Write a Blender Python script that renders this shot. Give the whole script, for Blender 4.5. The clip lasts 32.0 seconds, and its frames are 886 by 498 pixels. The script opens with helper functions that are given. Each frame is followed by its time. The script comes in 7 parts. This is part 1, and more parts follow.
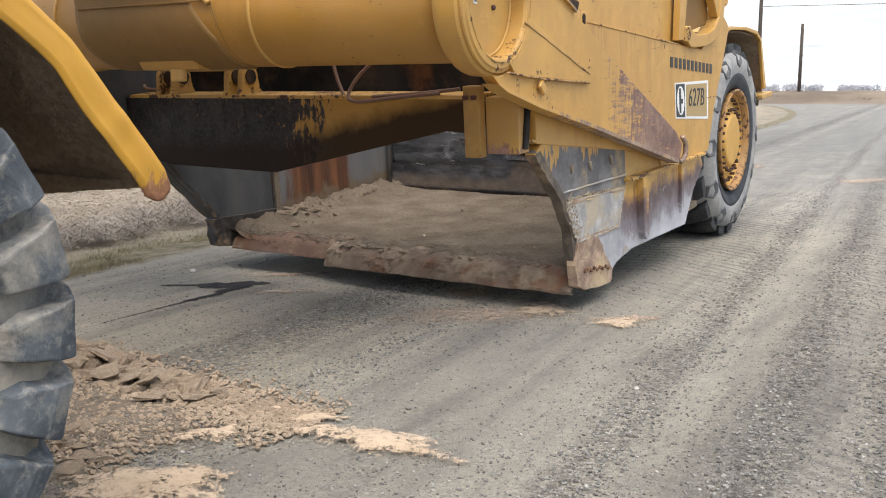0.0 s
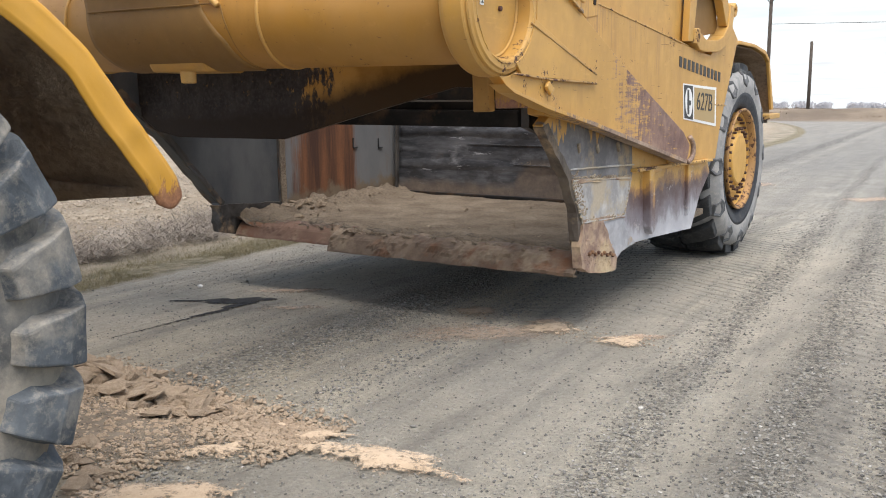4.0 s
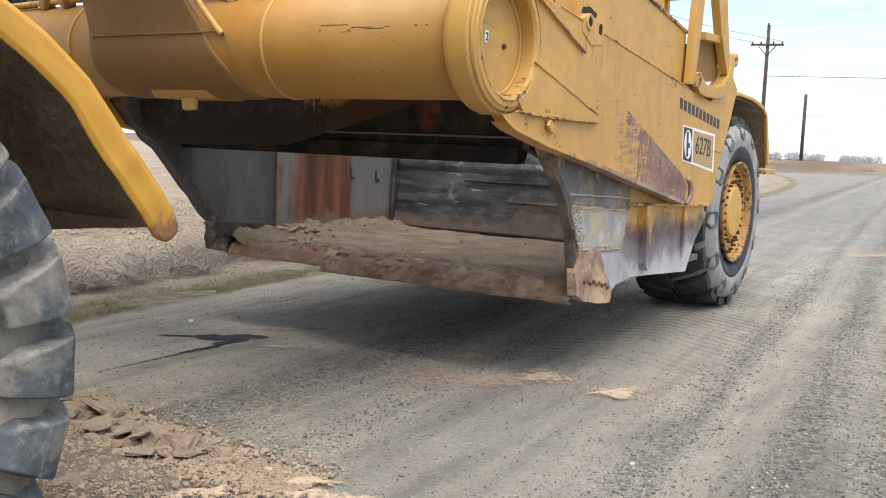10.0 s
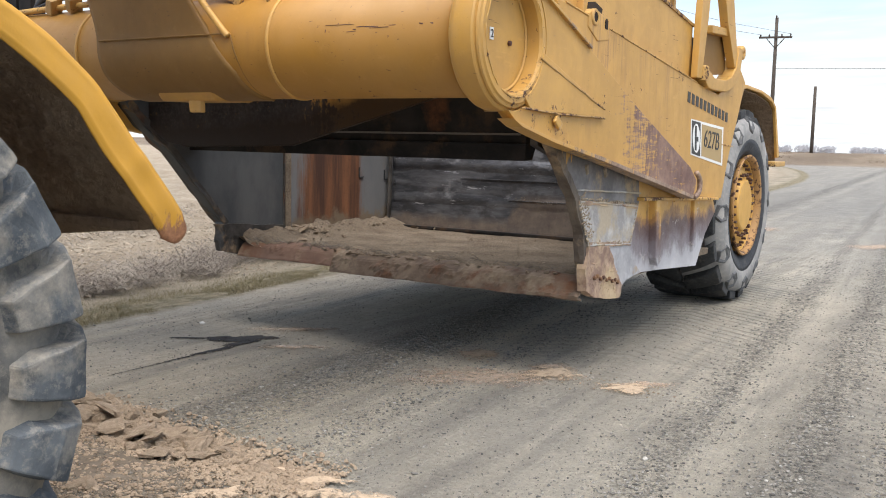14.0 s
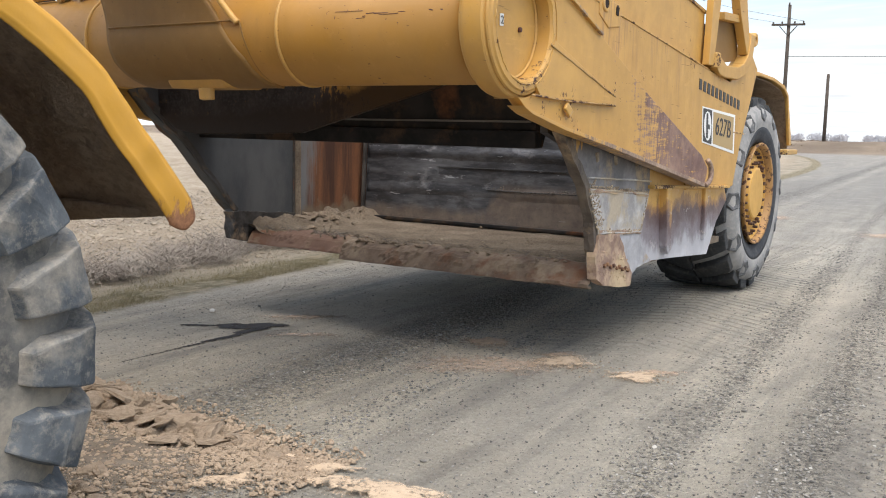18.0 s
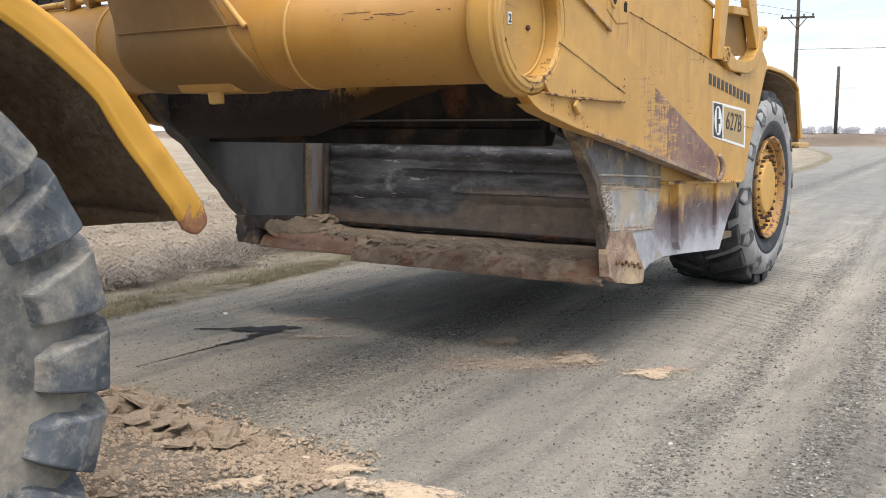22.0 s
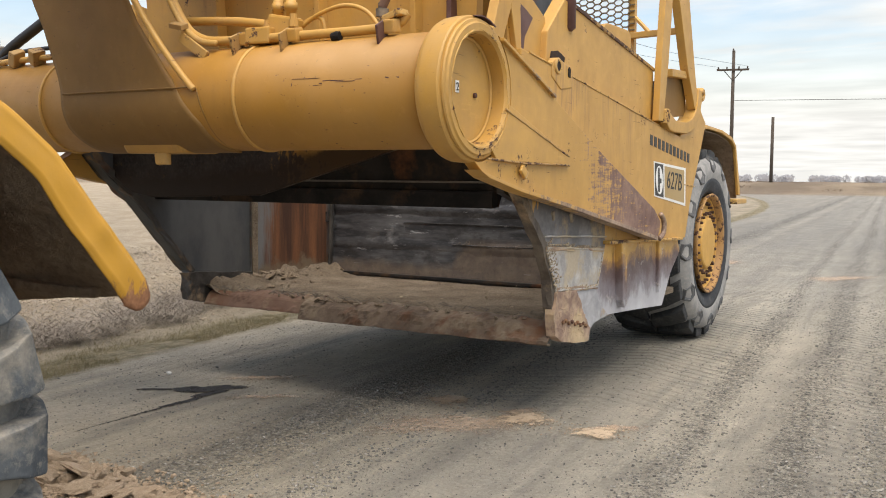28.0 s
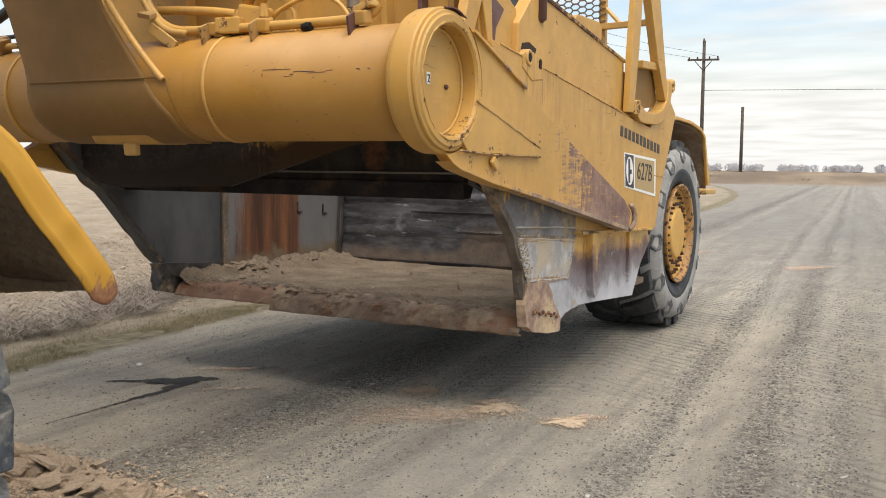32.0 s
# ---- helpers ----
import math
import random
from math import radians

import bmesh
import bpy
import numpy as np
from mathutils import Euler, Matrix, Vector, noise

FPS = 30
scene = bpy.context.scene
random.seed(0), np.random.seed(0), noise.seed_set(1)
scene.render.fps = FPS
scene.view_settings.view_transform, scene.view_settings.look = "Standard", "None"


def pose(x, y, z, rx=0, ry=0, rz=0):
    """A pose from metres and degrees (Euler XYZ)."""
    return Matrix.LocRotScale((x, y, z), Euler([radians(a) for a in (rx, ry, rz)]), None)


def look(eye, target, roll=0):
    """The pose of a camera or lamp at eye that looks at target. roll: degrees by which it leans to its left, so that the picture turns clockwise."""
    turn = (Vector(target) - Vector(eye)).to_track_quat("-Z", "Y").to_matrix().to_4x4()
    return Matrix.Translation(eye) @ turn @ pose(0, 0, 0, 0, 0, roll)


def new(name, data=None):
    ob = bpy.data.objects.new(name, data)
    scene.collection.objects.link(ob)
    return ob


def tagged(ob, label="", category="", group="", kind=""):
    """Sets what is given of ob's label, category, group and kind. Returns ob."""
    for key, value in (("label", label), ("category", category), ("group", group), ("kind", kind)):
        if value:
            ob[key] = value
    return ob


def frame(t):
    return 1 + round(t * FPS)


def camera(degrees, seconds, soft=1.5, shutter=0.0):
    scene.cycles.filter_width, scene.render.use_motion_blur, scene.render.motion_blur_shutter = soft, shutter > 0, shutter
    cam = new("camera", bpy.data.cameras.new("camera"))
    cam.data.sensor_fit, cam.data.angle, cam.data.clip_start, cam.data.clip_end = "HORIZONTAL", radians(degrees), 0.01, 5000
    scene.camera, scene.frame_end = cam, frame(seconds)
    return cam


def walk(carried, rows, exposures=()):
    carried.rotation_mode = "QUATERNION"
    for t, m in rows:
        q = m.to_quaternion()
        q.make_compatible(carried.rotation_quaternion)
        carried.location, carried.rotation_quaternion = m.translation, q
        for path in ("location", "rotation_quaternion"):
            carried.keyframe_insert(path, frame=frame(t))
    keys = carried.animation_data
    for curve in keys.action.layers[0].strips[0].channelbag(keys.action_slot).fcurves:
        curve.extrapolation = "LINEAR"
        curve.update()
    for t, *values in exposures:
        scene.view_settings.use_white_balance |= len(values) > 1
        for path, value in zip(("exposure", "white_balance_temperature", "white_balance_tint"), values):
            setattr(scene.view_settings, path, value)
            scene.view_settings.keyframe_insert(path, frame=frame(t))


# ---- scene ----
cam = camera(50.0, 32.0, soft=1.0)
PATH = [
    (0, (-0.008, 0.014, 1.424), (-1.052, 1.686, 1.082), -0.3),
    (0.5, (0.011, -0.008, 1.434), (-1.041, 1.656, 1.08), 1.1),
    (1, (0.039, -0.016, 1.437), (-0.992, 1.662, 1.086), 1.6),
    (1.5, (0.007, 0.024, 1.43), (-0.986, 1.726, 1.087), 1.6),
    (2, (-0.003, 0.017, 1.428), (-1.039, 1.695, 1.097), 1.1),
    (2.5, (-0.007, 0.016, 1.43), (-1.077, 1.676, 1.113), 1.2),
    (4.5, (0.026, -0.003, 1.45), (-1.029, 1.668, 1.142), -0.4),
    (5, (0.031, 0.002, 1.456), (-1.024, 1.676, 1.163), -0.5),
    (5.5, (0.028, 0.002, 1.465), (-1.036, 1.673, 1.185), -0.3),
    (6, (0.013, 0.0, 1.464), (-1.051, 1.671, 1.189), -0.1),
    (6.5, (-0.025, 0.008, 1.483), (-1.088, 1.684, 1.238), 0.8),
    (7, (-0.036, 0.02, 1.476), (-1.106, 1.693, 1.24), 2.1),
    (7.5, (-0.021, 0.011, 1.479), (-1.082, 1.691, 1.249), 2.2),
    (8, (-0.009, 0.005, 1.482), (-1.065, 1.689, 1.267), 1.7),
    (8.5, (-0.006, 0.003, 1.483), (-1.06, 1.69, 1.27), 1.6),
    (9, (-0.005, 0.005, 1.484), (-1.057, 1.691, 1.264), 1.7),
    (9.5, (-0.011, 0.005, 1.487), (-1.058, 1.694, 1.258), 2.0),
    (10, (-0.019, 0.011, 1.486), (-1.071, 1.695, 1.254), 2.1),
    (10.5, (-0.024, 0.02, 1.482), (-1.089, 1.697, 1.247), 1.9),
    (11, (-0.02, 0.02, 1.481), (-1.095, 1.69, 1.247), 1.5),
    (11.5, (-0.015, 0.012, 1.483), (-1.099, 1.677, 1.252), 1.3),
    (12, (-0.005, 0.007, 1.486), (-1.088, 1.673, 1.258), 1.5),
    (12.5, (0.0, 0.003, 1.486), (-1.074, 1.675, 1.259), 1.6),
    (13, (-0.001, 0.007, 1.486), (-1.07, 1.682, 1.256), 1.4),
    (13.5, (-0.006, 0.011, 1.484), (-1.076, 1.684, 1.252), 1.1),
    (15.5, (-0.022, 0.02, 1.475), (-1.103, 1.684, 1.227), 1.3),
    (16, (-0.025, 0.023, 1.475), (-1.116, 1.679, 1.219), 1.4),
    (16.5, (-0.024, 0.023, 1.472), (-1.116, 1.678, 1.209), 1.6),
    (17, (-0.016, 0.022, 1.472), (-1.106, 1.677, 1.202), 1.4),
    (17.5, (-0.011, 0.024, 1.475), (-1.096, 1.682, 1.208), 1.1),
    (18, (-0.013, 0.024, 1.477), (-1.1, 1.683, 1.217), 1.1),
    (18.5, (-0.013, 0.026, 1.473), (-1.105, 1.68, 1.207), 1.1),
    (19, (-0.013, 0.029, 1.471), (-1.108, 1.681, 1.203), 0.9),
    (19.5, (-0.016, 0.032, 1.474), (-1.112, 1.684, 1.209), 0.6),
    (20, (-0.014, 0.031, 1.477), (-1.112, 1.681, 1.209), 0.5),
    (20.5, (-0.014, 0.03, 1.476), (-1.12, 1.674, 1.206), 0.4),
    (21, (-0.016, 0.027, 1.474), (-1.127, 1.669, 1.206), 0.2),
    (21.5, (-0.017, 0.029, 1.473), (-1.125, 1.672, 1.207), 0.1),
    (22, (-0.015, 0.026, 1.475), (-1.122, 1.671, 1.215), 0.0),
    (22.5, (-0.007, 0.023, 1.482), (-1.112, 1.672, 1.235), -0.3),
    (23, (-0.004, 0.021, 1.484), (-1.099, 1.679, 1.257), -0.1),
    (23.5, (-0.009, 0.018, 1.483), (-1.095, 1.683, 1.27), 0.1),
    (24, (0.007, 0.008, 1.496), (-1.069, 1.683, 1.304), -0.0),
    (24.5, (0.012, -0.011, 1.508), (-1.051, 1.675, 1.347), 0.2),
    (25, (0.013, -0.021, 1.512), (-1.057, 1.663, 1.371), 1.1),
    (25.5, (0.012, -0.031, 1.518), (-1.062, 1.651, 1.377), 1.5),
    (27.5, (-0.019, 0.002, 1.576), (-1.059, 1.703, 1.42), 0.3),
    (28, (-0.018, 0.0, 1.571), (-1.033, 1.715, 1.406), 0.3),
    (28.5, (-0.015, 0.001, 1.572), (-1.016, 1.724, 1.397), 0.4),
    (29, (-0.021, 0.013, 1.575), (-1.014, 1.739, 1.39), 0.3),
    (29.5, (-0.019, 0.011, 1.58), (-1.007, 1.738, 1.387), 0.5),
    (30, (-0.017, 0.01, 1.575), (-1.0, 1.741, 1.382), 0.8),
    (30.5, (-0.019, 0.007, 1.576), (-0.994, 1.743, 1.386), 0.8),
    (31, (-0.011, 0.005, 1.58), (-0.979, 1.744, 1.394), 0.8),
    (31.5, (-0.006, 0.001, 1.578), (-0.969, 1.744, 1.39), 0.7),
    (32, (-0.009, -0.005, 1.585), (-0.973, 1.738, 1.397), 0.4),
]
walk(cam, [(t, look(eye, target, roll)) for t, eye, target, roll in PATH], ((0, 0.0, 6500, 10), (24, 0.0, 6500, 10), (25, -0.08, 6550, 10), (28, -0.18, 7050, 10), (32, -0.18, 7050, 10)))

# ---- world and sun: high thin overcast with blue gaps ----
world = bpy.data.worlds.new("sky")
scene.world = world
world.use_nodes = True
SUN_EL, SUN_AZ = radians(70), radians(138)


def build_sky():
    nt = world.node_tree
    nt.nodes.clear()
    out = nt.nodes.new("ShaderNodeOutputWorld")
    bg = nt.nodes.new("ShaderNodeBackground")
    sky = nt.nodes.new("ShaderNodeTexSky")
    sky.sky_type, sky.sun_disc = "NISHITA", False
    sky.sun_elevation, sky.sun_rotation = SUN_EL, SUN_AZ
    sky.air_density, sky.dust_density = 1.0, 1.5
    co = nt.nodes.new("ShaderNodeTexCoord")
    sep = nt.nodes.new("ShaderNodeSeparateXYZ")
    nt.links.new(co.outputs["Generated"], sep.inputs[0])
    # project the view direction on a flat cloud deck
    up = nt.nodes.new("ShaderNodeMath"); up.operation = "MAXIMUM"; up.inputs[1].default_value = 0.0
    nt.links.new(sep.outputs["Z"], up.inputs[0])
    add = nt.nodes.new("ShaderNodeMath"); add.operation = "ADD"; add.inputs[1].default_value = 0.09
    nt.links.new(up.outputs[0], add.inputs[0])
    div = nt.nodes.new("ShaderNodeVectorMath"); div.operation = "DIVIDE"
    comb = nt.nodes.new("ShaderNodeCombineXYZ")
    for k in range(3):
        nt.links.new(add.outputs[0], comb.inputs[k])
    nt.links.new(co.outputs["Generated"], div.inputs[0])
    nt.links.new(comb.outputs[0], div.inputs[1])
    mapn = nt.nodes.new("ShaderNodeMapping")
    mapn.inputs["Scale"].default_value = (0.75, 1.25, 0.0)
    mapn.inputs["Location"].default_value = (3.1, 1.7, 0)
    nt.links.new(div.outputs[0], mapn.inputs[0])
    n1 = nt.nodes.new("ShaderNodeTexNoise")
    n1.inputs["Scale"].default_value, n1.inputs["Detail"].default_value = 0.9, 7
    n1.inputs["Roughness"].default_value, n1.inputs["Distortion"].default_value = 0.52, 0.4
    nt.links.new(mapn.outputs[0], n1.inputs[0])
    cover = nt.nodes.new("ShaderNodeMapRange")
    cover.inputs["From Min"].default_value, cover.inputs["From Max"].default_value = 0.42, 0.64
    nt.links.new(n1.outputs[0], cover.inputs[0])
    n2 = nt.nodes.new("ShaderNodeTexNoise")
    n2.inputs["Scale"].default_value, n2.inputs["Detail"].default_value = 2.2, 6
    nt.links.new(mapn.outputs[0], n2.inputs[0])
    shade = nt.nodes.new("ShaderNodeMapRange")
    shade.inputs["From Min"].default_value, shade.inputs["From Max"].default_value = 0.3, 0.7
    shade.inputs["To Min"].default_value, shade.inputs["To Max"].default_value = CLOUD_LO, CLOUD_HI
    nt.links.new(n2.outputs[0], shade.inputs[0])
    white = nt.nodes.new("ShaderNodeVectorMath"); white.operation = "SCALE"
    white.inputs[0].default_value = (0.945, 0.975, 1.0)
    nt.links.new(shade.outputs[0], white.inputs["Scale"])
    mix = nt.nodes.new("ShaderNodeMix"); mix.data_type = "RGBA"
    low = nt.nodes.new("ShaderNodeMapRange")
    low.inputs["From Min"].default_value, low.inputs["From Max"].default_value = 0.05, 0.17
    low.inputs["To Min"].default_value, low.inputs["To Max"].default_value = 1.0, 0.0
    nt.links.new(sep.outputs["Z"], low.inputs[0])
    full = nt.nodes.new("ShaderNodeMath"); full.operation = "MAXIMUM"
    nt.links.new(cover.outputs[0], full.inputs[0])
    nt.links.new(low.outputs[0], full.inputs[1])
    nt.links.new(full.outputs[0], mix.inputs["Factor"])
    lift = nt.nodes.new("ShaderNodeVectorMath"); lift.operation = "SCALE"
    lift.inputs["Scale"].default_value = 2.0
    nt.links.new(sky.outputs[0], lift.inputs[0])
    nt.links.new(lift.outputs[0], mix.inputs["A"])
    nt.links.new(white.outputs[0], mix.inputs["B"])
    bg.inputs["Strength"].default_value = SKY_STRENGTH
    nt.links.new(mix.outputs["Result"], bg.inputs["Color"])
    nt.links.new(bg.outputs[0], out.inputs["Surface"])


CLOUD_LO, CLOUD_HI, SKY_STRENGTH = 8.0, 10.8, 0.12
build_sky()
sun_data = bpy.data.lights.new("sun", "SUN")
sun_data.energy, sun_data.angle, sun_data.color = 4.85, radians(60), (1.0, 0.955, 0.885)
sun = new("sun", sun_data)
sun.matrix_world = look((0, 0, 30), Vector((0, 0, 30)) - Vector((math.sin(SUN_AZ) * math.cos(SUN_EL), math.cos(SUN_AZ) * math.cos(SUN_EL), math.sin(SUN_EL))))
scene.view_settings.exposure = 0.0


# ---- materials ----
class Nodes:
    """A small writer of node trees."""

    def __init__(self, name, rough=0.6, metal=0.0, mat=None):
        self.mat = mat or bpy.data.materials.new(name)
        self.mat.use_nodes = True
        self.nt = self.mat.node_tree
        self.bsdf = self.nt.nodes["Principled BSDF"]
        self.bsdf.inputs["Roughness"].default_value = rough
        self.bsdf.inputs["Metallic"].default_value = metal
        self.co = self.nt.nodes.new("ShaderNodeTexCoord").outputs["Object"]

    def link(self, a, b):
        self.nt.links.new(a, b)

    def scaled(self, sx=1, sy=1, sz=1, loc=(0, 0, 0)):
        m = self.nt.nodes.new("ShaderNodeMapping")
        m.inputs["Scale"].default_value, m.inputs["Location"].default_value = (sx, sy, sz), loc
        self.link(self.co, m.inputs[0])
        return m.outputs[0]

    def noise(self, scale, detail=5, rough=0.55, co=None, dist=0.0):
        n = self.nt.nodes.new("ShaderNodeTexNoise")
        n.inputs["Scale"].default_value, n.inputs["Detail"].default_value = scale, detail
        n.inputs["Roughness"].default_value, n.inputs["Distortion"].default_value = rough, dist
        self.link(co or self.co, n.inputs["Vector"])
        return n.outputs["Fac"]

    def voronoi(self, scale, feature="F1", co=None):
        n = self.nt.nodes.new("ShaderNodeTexVoronoi")
        n.feature = feature
        n.inputs["Scale"].default_value = scale
        self.link(co or self.co, n.inputs["Vector"])
        return n

    def ramp(self, fac, lo, hi, a=0.0, b=1.0):
        n = self.nt.nodes.new("ShaderNodeMapRange")
        for k, v in (("From Min", lo), ("From Max", hi), ("To Min", a), ("To Max", b)):
            n.inputs[k].default_value = v
        self.link(fac, n.inputs[0])
        return n.outputs[0]

    def mix(self, fac, a, b):
        n = self.nt.nodes.new("ShaderNodeMix")
        n.data_type = "RGBA"
        for k, v in (("Factor", fac), ("A", a), ("B", b)):
            if isinstance(v, tuple):
                n.inputs[k].default_value = (*v, 1)
            elif isinstance(v, (int, float)):
                n.inputs[k].default_value = v
            else:
                self.link(v, n.inputs[k])
        return n.outputs["Result"]

    def math(self, op, a, b=0.0):
        n = self.nt.nodes.new("ShaderNodeMath")
        n.operation = op
        for k, v in enumerate((a, b)):
            if isinstance(v, (int, float)):
                n.inputs[k].default_value = v
            else:
                self.link(v, n.inputs[k])
        return n.outputs[0]

    def bands(self, fac, lo, hi, stops):
        """Colours along a value: stops of (value, colour)."""
        n = self.nt.nodes.new("ShaderNodeValToRGB")
        r = n.color_ramp
        r.interpolation = "EASE"
        while len(r.elements) < len(stops):
            r.elements.new(0.5)
        for e, (v, c) in zip(r.elements, stops):
            e.position, e.color = (v - lo) / (hi - lo), (*c, 1)
        self.link(self.ramp(fac, lo, hi), n.inputs[0])
        return n.outputs[0]

    def axis(self, which):
        s = self.nt.nodes.new("ShaderNodeSeparateXYZ")
        self.link(self.co, s.inputs[0])
        return s.outputs[which]

    def done(self, color, rough=None, bump=None, strength=0.4, dist=0.01, metal=None):
        if isinstance(color, tuple):
            self.bsdf.inputs["Base Color"].default_value = (*color, 1)
        else:
            self.link(color, self.bsdf.inputs["Base Color"])
        if rough is not None:
            self.link(rough, self.bsdf.inputs["Roughness"])
        if metal is not None:
            self.link(metal, self.bsdf.inputs["Metallic"])
        if bump is not None:
            n = self.nt.nodes.new("ShaderNodeBump")
            n.inputs["Strength"].default_value, n.inputs["Distance"].default_value = strength, dist
            self.link(bump, n.inputs["Height"])
            self.link(n.outputs[0], self.bsdf.inputs["Normal"])
        return self.mat


YELLOW, DIRT = (0.54, 0.298, 0.062), (0.30, 0.215, 0.135)


def paint(name, base=YELLOW, chips=0.66, dirt=0.35, rough=0.45, dust=DIRT, runs=0.5):
    """Old enamel: faded in patches, chipped to rust, with rust runs, scratches and a film of dust."""
    n = Nodes(name)
    big, mid, fine = n.noise(1.3, 4), n.noise(7, 6, 0.6), n.noise(45, 4, 0.6)
    faded = n.mix(n.ramp(big, 0.3, 0.75), tuple(c * 0.92 for c in base), tuple(min(1, c * 1.12 + 0.012) for c in base))
    film = n.mix(n.math("MULTIPLY", n.ramp(mid, 0.35, 0.8), dirt), faded, dust)
    run = n.ramp(n.noise(5.5, 6, 0.65, n.scaled(1.6, 1.6, 0.16)), 0.56, 0.72)
    run = n.math("MULTIPLY", run, n.ramp(n.noise(1.6, 3, 0.5, n.scaled(1, 1, 1, (7, 3, 1))), 0.45, 0.66, 0, runs))
    film = n.mix(run, film, (0.20, 0.10, 0.045))
    film = n.mix(n.ramp(n.noise(2.4, 8, 0.7, n.scaled(1, 1, 0.5, (1, 5, 9))), 0.50, 0.72, 0, 0.38), film, tuple(c * 0.58 for c in base))
    film = n.mix(n.ramp(n.noise(11, 7, 0.75, n.scaled(1, 0.35, 1.3, (3, 2, 6))), 0.58, 0.70, 0, 0.30), film, tuple(min(1, c * 1.25 + 0.05) for c in base))
    patchy = n.math("ADD", n.math("MULTIPLY", n.noise(17, 9, 0.74), 0.62), n.math("MULTIPLY", n.noise(2.1, 5, 0.6, n.scaled(1, 1, 1, (2, 8, 4))), 0.38))
    chip = n.ramp(patchy, chips - 0.06, chips - 0.035)
    scr = n.ramp(n.noise(30, 3, 0.5, n.scaled(0.9, 0.12, 2.6)), 0.705, 0.735)
    chip = n.math("MAXIMUM", chip, n.math("MULTIPLY", scr, 0.7))
    col = n.mix(chip, film, n.mix(fine, (0.11, 0.045, 0.025), (0.045, 0.028, 0.022)))
    return n.done(col, n.ramp(n.math("ADD", mid, n.math("MULTIPLY", chip, 0.6)), 0.2, 1.3, rough - 0.06, 0.85), n.math("SUBTRACT", n.math("MULTIPLY", fine, 0.25), n.math("MULTIPLY", chip, 0.8)), 0.3, 0.004)


def side_paint():
    """The side panel's enamel, rubbed brown in upright streaks below the shoulder."""
    mat = paint("side_panel_enamel", YELLOW, 0.67, 0.30, 0.45)
    n = Nodes("", mat=mat)
    old = n.bsdf.inputs["Base Color"].links[0].from_socket
    rub = n.ramp(n.noise(9, 8, 0.74, n.scaled(1, 2.0, 0.20)), 0.50, 0.64)
    here = n.math("MAXIMUM", n.ramp(n.math("ABSOLUTE", n.math("ADD", n.axis(1), 4.28)), 0.10, 0.50, 1, 0), n.ramp(n.math("ABSOLUTE", n.math("ADD", n.axis(1), 3.3)), 0.2, 0.7, 0.55, 0))
    here = n.math("MULTIPLY", here, n.ramp(n.axis(2), 0.45, 0.95, 0.25, 1))
    k = n.math("MULTIPLY", n.math("MULTIPLY", rub, here), 0.75)
    n.link(n.mix(k, old, (0.24, 0.125, 0.065)), n.bsdf.inputs["Base Color"])
    return mat


def steel(name, dark=(0.035, 0.037, 0.042), pale=(0.12, 0.12, 0.125), rust=0.6, mud=0.62, rough=0.42, streak=(1, 1, 1), mud_col=DIRT, metal=0.55):
    """Scoured plate: dark mill scale, polished streaks, rust bloom and dried mud."""
    n = Nodes(name)
    s = n.scaled(*streak)
    sheen = n.noise(3.5, 6, 0.6, s)
    scr = n.noise(26, 5, 0.7, s)
    col = n.mix(n.ramp(sheen, 0.42, 0.68), dark, pale)
    col = n.mix(n.math("MULTIPLY", n.ramp(scr, 0.5, 0.8), 0.5), col, pale)
    rusty = n.ramp(n.noise(2.3, 7, 0.62), rust, rust + 0.12)
    col = n.mix(rusty, col, n.mix(n.noise(30), (0.10, 0.042, 0.02), (0.19, 0.085, 0.04)))
    muddy = n.ramp(n.noise(2.8, 8, 0.66, n.scaled(1, 1, 1, (5, 2, 9))), mud, mud + 0.09)
    col = n.mix(muddy, col, n.mix(n.noise(50), mud_col, tuple(c * 0.7 for c in mud_col)))
    cover = n.math("MAXIMUM", rusty, muddy)
    return n.done(col, n.ramp(n.math("ADD", cover, n.math("MULTIPLY", scr, 0.4)), 0, 1.2, rough, 0.95), n.math("ADD", n.math("MULTIPLY", muddy, 0.7), n.math("MULTIPLY", scr, 0.3)), 0.35, 0.006, n.ramp(cover, 0, 1, metal, 0.0))


def earth(name, a, b, c, scale=1.0, bump=0.6, dist=0.03):
    n = Nodes(name, 0.95)
    col = n.mix(n.ramp(n.noise(1.1 * scale, 6), 0.35, 0.68), a, b)
    col = n.mix(n.math("MULTIPLY", n.ramp(n.noise(13 * scale, 6, 0.7), 0.45, 0.75), 0.7), col, c)
    col = n.mix(n.ramp(n.noise(38 * scale, 5, 0.8), 0.57, 0.68, 0, 0.5), col, tuple(v * 0.55 for v in c))
    h = n.math("ADD", n.noise(9 * scale, 8, 0.76), n.math("MULTIPLY", n.noise(46 * scale, 5, 0.8), 0.5))
    return n.done(col, None, h, bump, dist)


